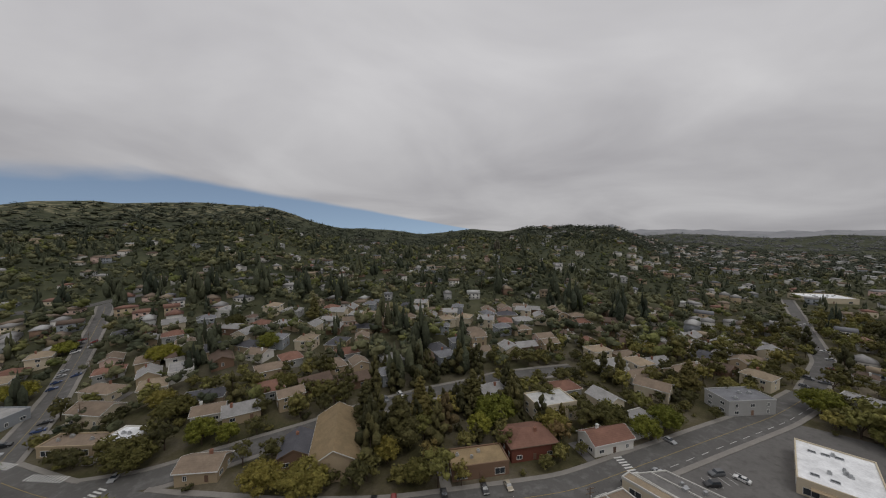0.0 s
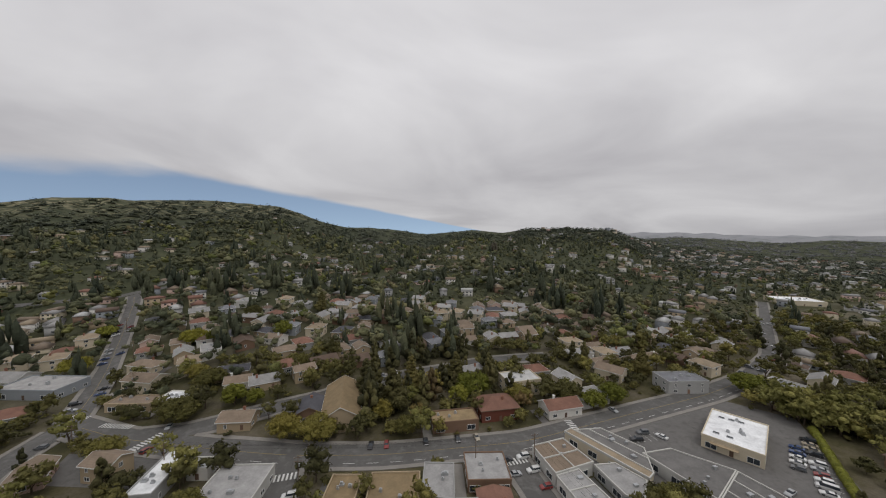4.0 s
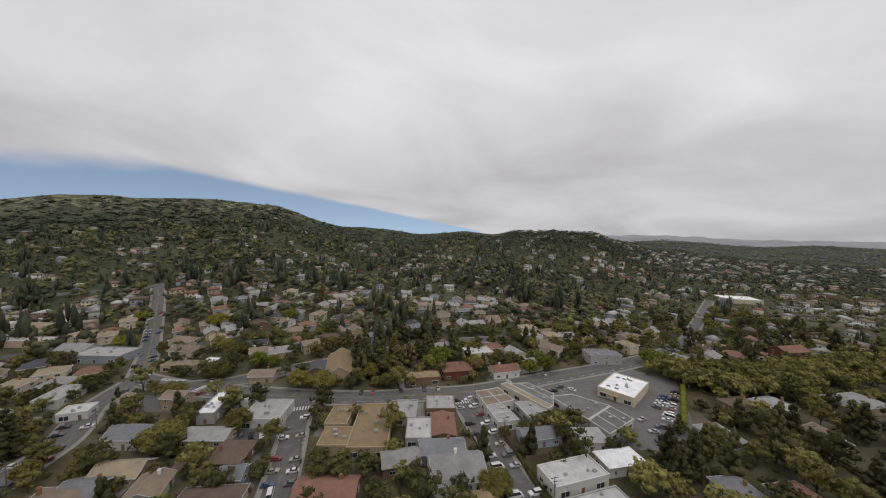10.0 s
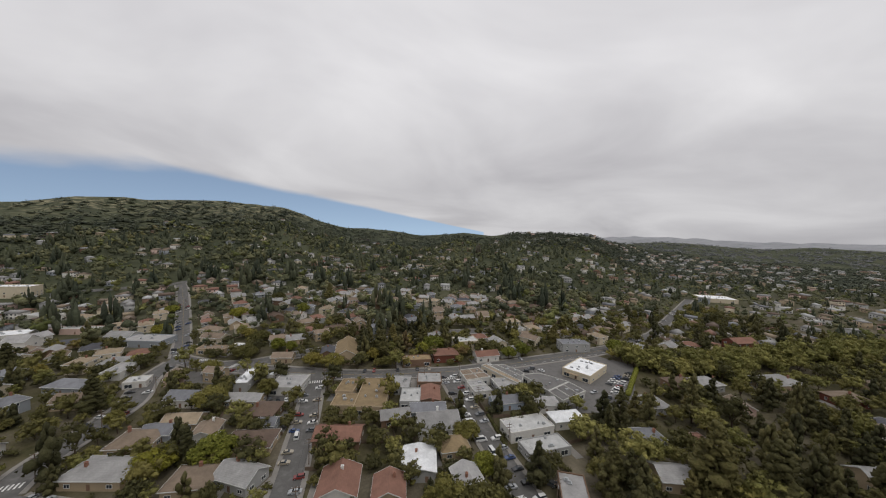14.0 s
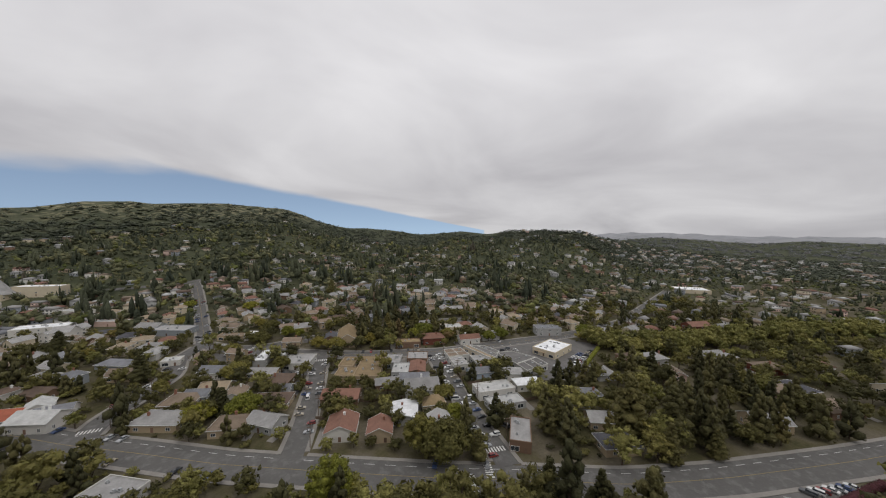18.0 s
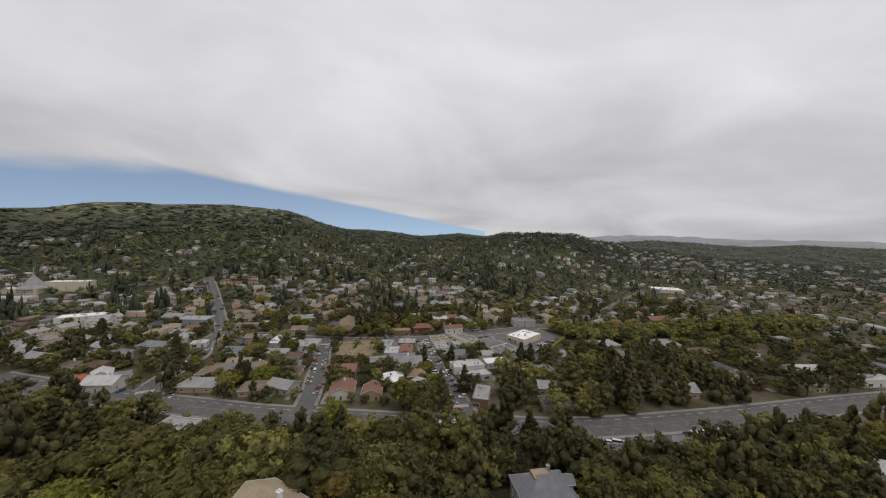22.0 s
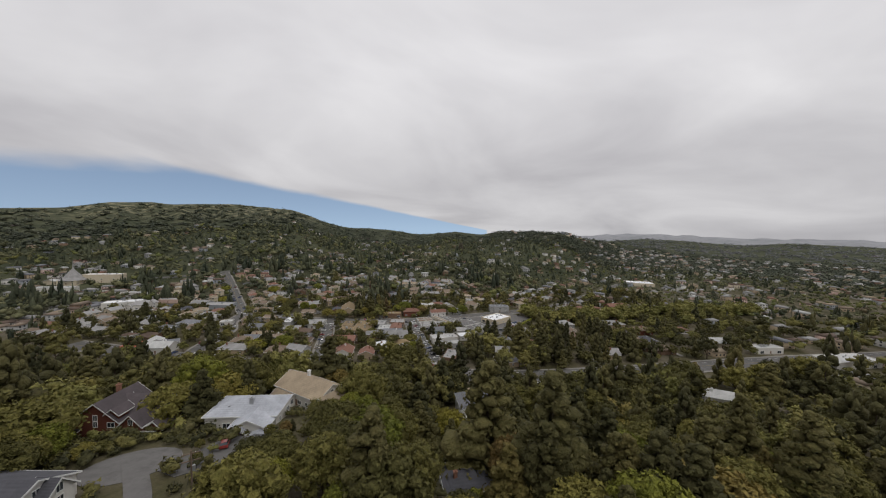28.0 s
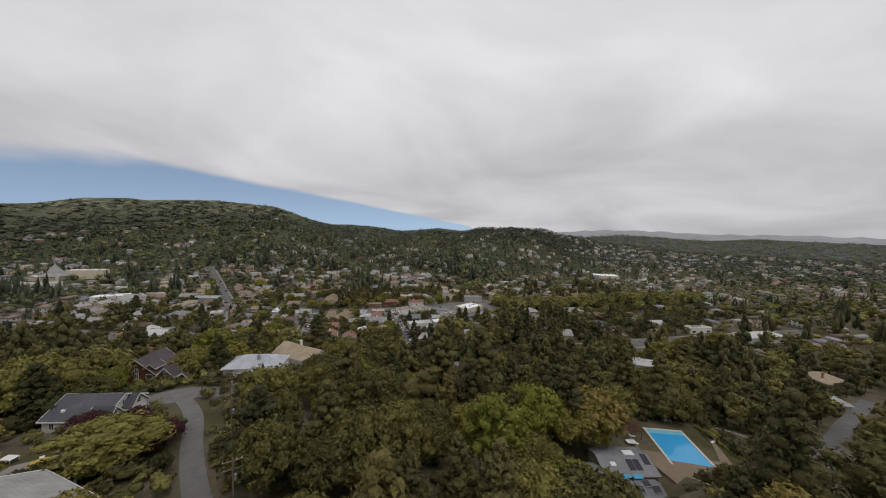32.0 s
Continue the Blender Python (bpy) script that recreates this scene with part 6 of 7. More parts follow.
def build_car(kind, colour):
    """A parked car, nose to +y: shaped body, glazed cabin, wheels with rims, lights."""
    paint = car_paint(colour + "_" + kind, CAR_PAINT[colour])
    root = new("car" if kind != "van" else "van")
    L, W, H = {"saloon": (4.5, 1.78, 0.92), "hatch": (4.0, 1.74, 0.95), "suv": (4.7, 1.88, 1.08), "van": (5.3, 1.95, 1.15)}[kind]
    top = {"saloon": 1.45, "hatch": 1.5, "suv": 1.75, "van": 2.15}[kind]
    y0, y1, roof0, roof1 = {"saloon": (-1.55, 0.95, -0.95, 0.15), "hatch": (-1.95, 0.9, -1.6, 0.2), "suv": (-2.2, 0.95, -1.95, 0.35), "van": (-2.55, 1.7, -2.45, 1.05)}[kind]
    bm = bmesh.new()
    prof = [(-L / 2, 0.42), (-L / 2 + 0.05, H * 0.86), (y0, H), (y1, H), (L / 2 - 0.25, H * 0.78), (L / 2, 0.52), (L / 2 - 0.05, 0.26), (-L / 2 + 0.08, 0.24)]
    rows = [[bm.verts.new((x, y * (1 if k == 1 else 0.985), 0.3 + (z - 0.3) * (1.0 if k == 1 else 1.03))) for y, z in prof] for x, k in ((-W / 2, 1), (-W / 2 + 0.14, 0), (W / 2 - 0.14, 0), (W / 2, 1))]
    for a, b in zip(rows, rows[1:]):
        for i in range(len(prof)):
            j = (i + 1) % len(prof)
            bm.faces.new((a[i], a[j], b[j], b[i]))
    bm.faces.new(rows[0])
    bm.faces.new(rows[-1][::-1])
    part("body", bm, paint, root)
    bm = bmesh.new()
    w0, w1 = W / 2 - 0.08, W / 2 - 0.26
    hull(bm, [(-w0, y0, H - 0.02), (w0, y0, H - 0.02), (w0, y1, H - 0.02), (-w0, y1, H - 0.02)], [(-w1, roof0, top - 0.06), (w1, roof0, top - 0.06), (w1, roof1, top - 0.06), (-w1, roof1, top - 0.06)])
    part("cabin_glass", bm, GLASS, root, "dark tinted car windows")
    bm = bmesh.new()
    hull(bm, [(-w1 - 0.03, roof0 - 0.05, top - 0.07), (w1 + 0.03, roof0 - 0.05, top - 0.07), (w1 + 0.03, roof1 + 0.05, top - 0.07), (-w1 - 0.03, roof1 + 0.05, top - 0.07)],
         [(-w1 + 0.08, roof0 + 0.05, top), (w1 - 0.08, roof0 + 0.05, top), (w1 - 0.08, roof1 - 0.08, top), (-w1 + 0.08, roof1 - 0.08, top)])
    part("roof", bm, paint, root)
    for sx in (-1, 1):
        for y in (-L * 0.30, L * 0.31):
            bm = bmesh.new()
            tube(bm, (sx * (W / 2 - 0.2), y, 0.32), (sx * (W / 2 + 0.02), y, 0.32), 0.32, 0.32, 10)
            tube(bm, (sx * (W / 2 - 0.05), y, 0.32), (sx * (W / 2 + 0.03), y, 0.32), 0.19, 0.17, 8, 1)
            part("wheel", bm, [RUBBER, METAL], root)
    return tagged(root, {"saloon": "%s saloon car parked beside the kerb", "hatch": "small %s hatchback parked on asphalt", "suv": "tall %s estate car parked on asphalt", "van": "boxy %s van parked beside the kerb"}[kind] % colour, "van" if kind == "van" else "car", "parked cars")


CARS = [build_car(k, c) for k, c in (("saloon", "white"), ("saloon", "silver"), ("suv", "black"), ("hatch", "grey"), ("suv", "white"), ("saloon", "blue"), ("hatch", "red"), ("suv", "grey"), ("van", "white"), ("saloon", "beige"), ("saloon", "black"))]
CAR_USED = set()
crng = random.Random(23)


def park(x, y, turn, which=None):
    k = crng.randrange(len(CARS)) if which is None else which
    if which is None and k == 8 and crng.random() < 0.6:
        k = 1
    lift = 0.12
    for p, n, w, walks, up in ROADS:
        i = int(np.argmin(np.hypot(p[:, 0] - x, p[:, 1] - y)))
        if math.hypot(p[i, 0] - x, p[i, 1] - y) < w / 2 + 0.5:
            lift = max(lift, up + 0.05)
    e = 1.2
    a = math.radians(turn)
    pitch = math.degrees(math.atan2(zat(x - math.sin(a) * e, y + math.cos(a) * e) - zat(x + math.sin(a) * e, y - math.cos(a) * e), 2 * e))
    m = pose(x, y, zat(x, y) + lift, 0, 0, turn) @ pose(0, 0, 0, pitch, 0, 0)
    root = CARS[k]
    if k in CAR_USED:
        copy_thing(root, m)
    else:
        root.matrix_basis = m
        CAR_USED.add(k)


def kerb_cars(index, side, chance, start=0.0, stop=1e9, step=6.4):
    p, n, w, walks, lift = ROADS[index]
    s = np.concatenate(([0], np.cumsum(np.hypot(*np.diff(p, axis=0).T))))
    q = start
    while q < min(stop, s[-1] - 5):
        x, y = float(np.interp(q, s, p[:, 0])), float(np.interp(q, s, p[:, 1]))
        nx, ny = float(np.interp(q, s, n[:, 0])), float(np.interp(q, s, n[:, 1]))
        px, py = x + nx * side * (w / 2 - 1.15), y + ny * side * (w / 2 - 1.15)
        if crng.random() < chance and not near_road(px, py, 1.5, index):
            park(px, py, math.degrees(math.atan2(ny, nx)) - 90 + (180 if side > 0 else 0) + crng.uniform(-2, 2))
        q += step + crng.uniform(-0.4, 1.2)


for index, side, chance, a, b in ((3, -1, 0.55, 8, 110), (3, 1, 0.6, 8, 110), (4, -1, 0.75, 8, 118), (4, 1, 0.7, 8, 118), (0, -1, 0.3, 20, 240), (0, 1, 0.3, 20, 240), (1, 1, 0.45, 14, 150), (1, -1, 0.4, 14, 150),
                                 (2, 1, 0.55, 16, 110), (2, -1, 0.45, 16, 110), (6, 1, 0.28, 60, 330), (6, -1, 0.12, 60, 330), (5, 1, 0.3, 20, 130), (10, 1, 0.3, 12, 190), (10, -1, 0.2, 12, 190)):
    kerb_cars(index, side, chance, a, b)
# rows in the store's lot and small yards
for i in range(11):
    t = i / 10
    if i not in (4,):
        park(170 - 29 * t, 49.5 - 20 * t, 36 + crng.uniform(-3, 3))
for i in range(5):
    park(160 - 3.4 * i, 47.5 - 1.9 * i, 30 + crng.uniform(-4, 4))
for x, y, turn in ((112, 70, 80), (106, 67, 75), (117, 66, 20), (130, 33, 100), (133, 26, 60), (127, 24, 70), (124, 18, 75), (-38, 62, 10), (-34, 61, 12), (-42, 64, 8), (-86, 104, 60), (-78, 101, 64),
                   (66, -22, 35), (69, -24, 35), (72, -26, 35), (66, -14, 35), (-27, -173, 10), (84, -247, 60)):
    park(x, y, turn)
for i in range(7):
    park(150 + i * 3.1, -84.5 - i * 0.35, 20 + crng.uniform(-5, 5))
for i in range(5):
    park(101 + i * 3.4, -79 - i * 0.9, 60 + crng.uniform(-8, 8))
park(-24, 27, 2, 8)
park(53, -2, 182, 8)
park(66, -33, 78, 8)


# ---- road markings ----
def crosswalk(x, y, turn, count, length, pitch=1.25):
    """Painted bars across a street."""
    root = new("crosswalk")
    bm = bmesh.new()
    box(bm, -0.3, -length / 2, 0, 0.3, length / 2, 0.012)
    me = mesh_of("bar", bm, PAINT)
    for i in range(count):
        piece("bar", me, root, Matrix.Translation(((i - (count - 1) / 2) * pitch, 0, 0)))
    root.matrix_basis = pose(x, y, zat(x, y) + 0.25, 0, 0, turn)
    tagged(root, "worn white bars of a painted pedestrian crossing", "crosswalk")


crosswalk(-113, 140, 155, 8, 3.0)
crosswalk(-93, 128, 160, 11, 3.0)
crosswalk(-75, 113, 60, 9, 3.2)
crosswalk(-22, 80, 0, 7, 3.2)
crosswalk(55, 68, 0, 7, 3.2)
crosswalk(88, 81, 85, 8, 3.0)
crosswalk(55, -36, 0, 7, 3.0)
crosswalk(48, -45, 80, 9, 3.0)
crosswalk(-112, 19, 10, 7, 3.0)
YELLOW = surface("yellow_road_paint", (0.33, 0.25, 0.09), 0.7, grain=4, blotch=0.6, vary=0.25, bump=0)


def centre_line(index, offset=0.0, dashed=False, mat=None, width=0.07):
    p, n, w, walks, lift = ROADS[index]
    bm = bmesh.new()
    fine = resample(p, 2.0)
    d = np.gradient(fine, axis=0)
    d /= np.hypot(*d.T)[:, None]
    m = np.stack((-d[:, 1], d[:, 0]), 1)
    for i in range(4, len(fine) - 5):
        if dashed and i % 4 > 1:
            continue
        a, b = fine[i] + m[i] * offset, fine[i + 1] + m[i + 1] * offset
        ring = [a - m[i] * width, b - m[i + 1] * width, b + m[i + 1] * width, a + m[i] * width]
        up = lift + 0.10 * (1 - (2 * abs(offset) / w) ** 2)
        hull(bm, [(*q, zat(*q) + up - 0.05) for q in ring], [(*q, zat(*q) + up + 0.025) for q in ring])
    tagged(new("lane_line", mesh_of("lane_line", bm, mat or YELLOW)), "worn painted line along the asphalt", "road marking", kind="structure")


centre_line(0), centre_line(6), centre_line(1), centre_line(6, 5.2, True, PAINT, 0.08), centre_line(0, -4.2, True, PAINT, 0.07)


def stall_lines(x, y, turn, count, step=2.7, length=5.0):
    root = new("parking_bay")
    bm = bmesh.new()
    box(bm, -0.06, -length / 2, 0, 0.06, length / 2, 0.012)
    me = mesh_of("line", bm, PAINT)
    for i in range(count):
        piece("line", me, root, Matrix.Translation((i * step, 0, 0)))
    root.matrix_basis = pose(x, y, zat(x, y) + 0.085, 0, 0, turn)
    tagged(root, "white painted lines of a row of parking bays", "parking bays")


stall_lines(106, 68, -4, 6)
stall_lines(141, 28, 35, 12)


# ---- drives and yards ----
def drive(x, y, turn, w, d):
    c, s = math.cos(math.radians(turn)), math.sin(math.radians(turn))
    ring = [(x + a * c - b * s, y + a * s + b * c) for a, b in ((-w / 2, -d / 2), (w / 2, -d / 2), (w / 2, d / 2), (-w / 2, d / 2))]
    bm = bmesh.new()
    hull(bm, [(*q, zat(*q) - 0.5) for q in ring], [(*q, zat(*q) + 0.06) for q in ring])
    tagged(new("driveway", mesh_of("driveway", bm, CONCRETE if crng.random() < 0.5 else LOT)), "paved drive beside a house", "driveway", kind="structure")


for k, (x, y, r, turn, w, d) in enumerate(TAKEN[:150]):
    if y > -60 and r < 14 and crng.random() < 0.7:
        a = math.radians(turn)
        side = crng.choice((-1, 1))
        u, v = side * (w / 2 + 2.2), -crng.uniform(0, 3)
        px, py = x + u * math.cos(a) - v * math.sin(a), y + u * math.sin(a) + v * math.cos(a)
        if not near_road(px, py, 2.5):
            drive(px, py, turn, 3.4, d + 4)


# ---- fences and hedges ----
def fence(x0, y0, x1, y1):
    """A board fence: posts and boards."""
    root = new("fence")
    n = max(2, int(math.hypot(x1 - x0, y1 - y0) / 2.4))
    turn = math.degrees(math.atan2(y1 - y0, x1 - x0))
    step = math.hypot(x1 - x0, y1 - y0) / n
    bm = bmesh.new()
    box(bm, -0.06, -0.06, -0.4, 0.06, 0.06, 1.85)
    post = mesh_of("post", bm, WOOD)
    bm = bmesh.new()
    rows = []
    for i in range(9):
        for k, du in ((0.03, -0.02), (0.065, 0.0), (0.065, step / 8 - 0.02)) if i < 8 else ((0.03, -0.02),):
            u = i * step / 8 + 0.02 + du
            rows.append([bm.verts.new((u, y, z)) for y, z in ((k, 0.05), (k, 1.7 + 0.03 * (i % 2)), (0.02, 1.7), (0.02, 0.05))])
    for a, b in zip(rows, rows[1:]):
        for i in range(4):
            bm.faces.new((a[i], a[(i + 1) % 4], b[(i + 1) % 4], b[i]))
    panel = mesh_of("panel", bm, WOOD)
    for i in range(n):
        px, py = x0 + (x1 - x0) * i / n, y0 + (y1 - y0) * i / n
        m = Matrix.Translation((px, py, zat(px, py))) @ Matrix.Rotation(math.radians(turn), 4, "Z")
        piece("post", post, root, m)
        piece("panel", panel, root, m)
    tagged(root, "weathered brown board fence between gardens", "fence")


for line in ((-17, 42, -17, 20), (-12, 20, 14, 14), (16, 30, 16, 6), (49, 44, 49, 30), (62, 36, 62, 14), (64, 22, 84, 20), (-30, 30, -52, 33), (-60, 60, -60, 36), (-18, 5, 2, 1), (84, -4, 104, -2)):
    fence(*line)


def hedge(x0, y0, x1, y1, h, w, sp):
    """A clipped row of leafy shrubs."""
    crown = Shape()
    length = math.hypot(x1 - x0, y1 - y0)
    n = int(length / 1.1)
    for i in range(n):
        t = (i + 0.5) / n
        x, y = x0 + (x1 - x0) * t, y0 + (y1 - y0) * t
        v, f = ICO[1]
        c = np.array((x, y, zat(x, y) + h * 0.5))
        crown.add(c + v * (w * 0.6, w * 0.6, h * 0.52) * nrng.uniform(0.85, 1.15, (len(v), 1)), f)
        d = nrng.normal(0, 1, (46, 3)) + (0, 0, 0.4)
        d /= np.linalg.norm(d, axis=1)[:, None]
        crown.add(*cards(c + d * (w * 0.62, w * 0.62, h * 0.55), d, 0.22))
    crown.done()
    ob = new("hedge", fast_mesh("hedge", crown.v, crown.flat, crown.sizes, [LEAF[sp][0]]))
    tagged(ob, "thick leafy hedge along the edge of a plot", "hedge")


hedge(181, 54, 146, 25.5, 2.4, 2.6, "lime")
hedge(60, 0, 62, 24, 1.8, 1.6, "broad")
hedge(154, -91, 181, -89, 2.4, 3.0, "plum")
hedge(64, 8, 84, 6, 1.8, 1.6, "broad")
hedge(110.5, -214, 106, -231, 0.8, 0.9, "lime")
hedge(114.4, -226.4, 116, -226.4, 1.5, 1.8, "broad")
hedge(-50, -160, -38, -165, 1.4, 1.6, "broad")
hedge(-36, -196, -33, -204, 1.2, 1.4, "broad")


def shrubs():
    """Low bushes in gardens and under the trees, joined."""
    small = []
    for h, s in ((2.2, 2.0), (1.6, 1.8), (2.8, 2.2)):
        small.append(merged(*broadleaf(h, s, 3, 34, 0.42, 1, 0)))
    spots = [(x, y) for x, y in sow(6.2, (-190, 230, -60, 150), lambda x, y: 0.38) if clear(x, y, 0.6)]
    spots += [(x, y) for x, y in sow(4.6, (-75, 130, -258, -105), lambda x, y: 0.55) if clear(x, y, 0.6)]
    keep_off = ((94, -221, 13), (-54, -210, 9), (-43, -176, 9), (-27, -176, 8), (72, -226, 11), (57, -229, 8), (86, -213, 5), (104, -210, 4))
    for x0, x1, y0, y1 in ((-74, -14, -222, -150), (98, 128, -242, -200), (74, 100, -250, -234), (0, 20, -150, -112)):
        for gx in np.arange(x0, x1, 2.8):
            for gy in np.arange(y0, y1, 2.8):
                x, y = gx + nrng.uniform(-1.3, 1.3), gy + nrng.uniform(-1.3, 1.3)
                if nrng.random() < 0.5 and clear(x, y, 0.4) and all((x - a) ** 2 + (y - b) ** 2 > r * r for a, b, r in keep_off):
                    spots.append((x, y))
    plant("shrubs", "low garden shrubs and undergrowth", spots, small, small, (0.6, 1.3))


shrubs()


# ---- poles and wires ----
def pole(x, y, turn, h=10.5):
    root = new("utility_pole")
    bm = bmesh.new()
    tube(bm, (0, 0, -1.0), (0, 0, h), 0.17, 0.11, 8)
    part("post", bm, WOOD, root)
    for z in (h - 0.5, h - 1.7):
        bm = bmesh.new()
        box(bm, -1.3, -0.07, z - 0.07, 1.3, 0.07, z + 0.07)
        part("crossarm", bm, WOOD, root)
        for u in (-1.15, 0.55, 1.15) if z > h - 1 else ():
            bm = bmesh.new()
            tube(bm, (u, 0, z + 0.07), (u, 0, z + 0.28), 0.05, 0.035, 6)
            part("insulator", bm, TRIM, root)
    bm = bmesh.new()
    tube(bm, (0.32, 0, h - 3.4), (0.32, 0, h - 2.5), 0.22, 0.22, 8)
    part("transformer", bm, METAL, root, "grey cylindrical transformer")
    root.matrix_basis = pose(x, y, zat(x, y), 0, 0, turn)
    tagged(root, "wooden utility pole with crossarms and wires", "utility pole", "utility poles")
    return x, y, zat(x, y) + h


def wires(poles):
    for (xa, ya, za), (xb, yb, zb) in zip(poles, poles[1:]):
        n = np.array((-(yb - ya), xb - xa)) / math.hypot(xb - xa, yb - ya)
        for u in (-1.15, 0.55, 1.15):
            bm = bmesh.new()
            pts = [(xa + (xb - xa) * t + n[0] * u, ya + (yb - ya) * t + n[1] * u, za + (zb - za) * t - 0.25 - 4 * 0.7 * t * (1 - t)) for t in np.linspace(0, 1, 7)]
            rows = [[bm.verts.new((p[0] + n[0] * du, p[1] + n[1] * du, p[2] + dz)) for du, dz in ((-0.018, 0), (0.018, 0), (0, 0.03))] for p in pts]
            for p, q in zip(rows, rows[1:]):
                for i in range(3):
                    bm.faces.new((p[i], p[(i + 1) % 3], q[(i + 1) % 3], q[i]))
            tagged(new("wire", mesh_of("wire", bm, RUBBER)), "thin black overhead wire slung between poles", "wire")


for line in (((-16.5, 74), (-16.5, 40), (-17, 8), (-18, -16)), ((61, 66), (61, 34), (61, 0), (62, -32)), ((-97, 112), (-99, 80), (-103, 48), (-105, 20)), ((-24, -196), (-19, -214), (-13, -236)), ((-60, 92), (-14, 79), (40, 68)), ((-104, 160), (-128, 206), (-156, 252))):
    turn = math.degrees(math.atan2(line[1][1] - line[0][1], line[1][0] - line[0][0])) + 90
    wires([pole(x, y, turn) for x, y in line])


# ---- the pool and its house ----
def pool():
    w, l, z = 10.2, 17.6, 30.0
    root = new("swimming_pool")
    tile = surface("pool_lining", (0.045, 0.26, 0.50), 0.5, grain=2, blotch=0.4, vary=0.08, bump=0)
    m, nt, bsdf = node_mat("pool_water")
    bsdf.inputs["Base Color"].default_value = (0.045, 0.33, 0.62, 1)
    bsdf.inputs["Roughness"].default_value = 0.08
    rip = wire(nt, "ShaderNodeTexNoise", Scale=2.5, Detail=3.0)
    bp = wire(nt, "ShaderNodeBump", Height=rip.outputs["Fac"], Strength=0.12, Distance=0.05)
    nt.links.new(bp.outputs[0], bsdf.inputs["Normal"])
    rim = surface("pale_coping", (0.52, 0.49, 0.43), 0.8, grain=3, blotch=0.5, vary=0.15)
    step = surface("pale_pool_step", (0.16, 0.42, 0.55), 0.4, grain=3, blotch=0.6, vary=0.1, bump=0)
    bm = bmesh.new()
    box(bm, -w / 2, l / 2 - 1.9, 0.0, w / 2, l / 2, 0.175)
    part("shallow_step", bm, step, root, "pale shallow end of the pool")
    bm = bmesh.new()
    box(bm, -w / 2, -l / 2, -0.5, w / 2, l / 2, 0.16)
    part("water", bm, m, root, "clear bright blue pool water")
    for a in ((-w / 2 - 0.6, -l / 2 - 0.6, w / 2 + 0.6, -l / 2), (-w / 2 - 0.6, l / 2, w / 2 + 0.6, l / 2 + 0.6), (-w / 2 - 0.6, -l / 2, -w / 2, l / 2), (w / 2, -l / 2, w / 2 + 0.6, l / 2)):
        bm = bmesh.new()
        box(bm, a[0], a[1], -0.5, a[2], a[3], 0.28)
        part("coping", bm, rim, root, "pale stone edge of the pool")
    bm = bmesh.new()
    box(bm, -w / 2 - 0.02, -l / 2 - 0.02, 0.02, w / 2 + 0.02, -l / 2 + 0.12, 0.22)
    part("tile_band", bm, tile, root)
    root.matrix_basis = pose(94.4, -221.2, z, 0, 0, -25)
    tagged(root, "rectangular swimming pool of bright blue water", "swimming pool")


pool()
plate("terrace", "brown earth and paving round the pool", [(80, -232), (98, -236), (112, -216), (107, -207), (88, -207), (82, -219)], surface("pool_terrace", (0.20, 0.155, 0.11), 0.9, grain=1.5, blotch=0.3, vary=0.25), 0.08, "terrace")


def pool_house():
    root = compound(70, -224.5, -17, "tan poolside house with slate roofs and solar panels", "tan", "slate",
                    [(0, 0, 12.5, 10, 3.6, "gable", 1.5, True, 0, None), (-10.5, -5.2, 13, 10, 3.0, "hip", 2.0, True, 0, None), (0.5, -7.4, 8, 6, 2.6, "gable", 0.9, True, 0, None)], DARK_TRIM, z=30.1)
    panel_mat, nt, bsdf = node_mat("solar_glass")
    bsdf.inputs["Base Color"].default_value, bsdf.inputs["Roughness"].default_value = (0.012, 0.014, 0.022, 1), 0.2
    tarp = surface("blue_sheet", (0.06, 0.30, 0.48), 0.5, grain=4, blotch=0.8, vary=0.15, bump=0)
    for u, v, z, tilt in ((0.9, -2.6, 4.55, 17), (2.6, -2.6, 4.55, 17), (5.2, -1.2, 5.0, 17), (1.8, -7.6, 3.75, 10), (-0.4, -9.0, 3.45, 16), (3.4, -9.0, 3.45, 16), (-6.6, -8.0, 4.1, 20)):
        frame_ob = roof_box(root, "solar_panel", "black solar panel on the roof", u, v, z, 1.5, 3.0 if v > -5 else 1.6, 0.07, tilt, panel_mat)
        roof_box(frame_ob, "panel_rim", "", 0, -1.52 if v > -5 else -0.82, -0.02, 1.56, 0.06, 0.11, 0, METAL)
    roof_box(root, "skylight", "white box skylight", 1.9, 0.7, 4.95, 2.6, 1.7, 0.55, 0, TRIM)
    roof_box(root, "skylight", "small pale roof skylight", -3.4, -2.4, 4.55, 1.3, 1.1, 0.2, 17, TRIM)
    roof_box(root, "skylight", "long white skylight", -9.0, -7.2, 4.0, 1.3, 2.8, 0.25, 20, TRIM)
    roof_box(root, "roof_sheet", "bright blue sheet on the roof", -1.6, -5.6, 3.72, 2.0, 1.5, 0.12, 8, tarp)
    roof_box(root, "roof_sheet", "bright blue sheet on the roof", 1.0, -5.4, 3.72, 2.2, 1.3, 0.12, 8, tarp)
    for v in (0.4, 4.6):
        roof_box(root, "post", "tall timber post under the eaves", -6.6, v, -3.0, 0.2, 0.2, 6.4, 0, WOOD)


pool_house()


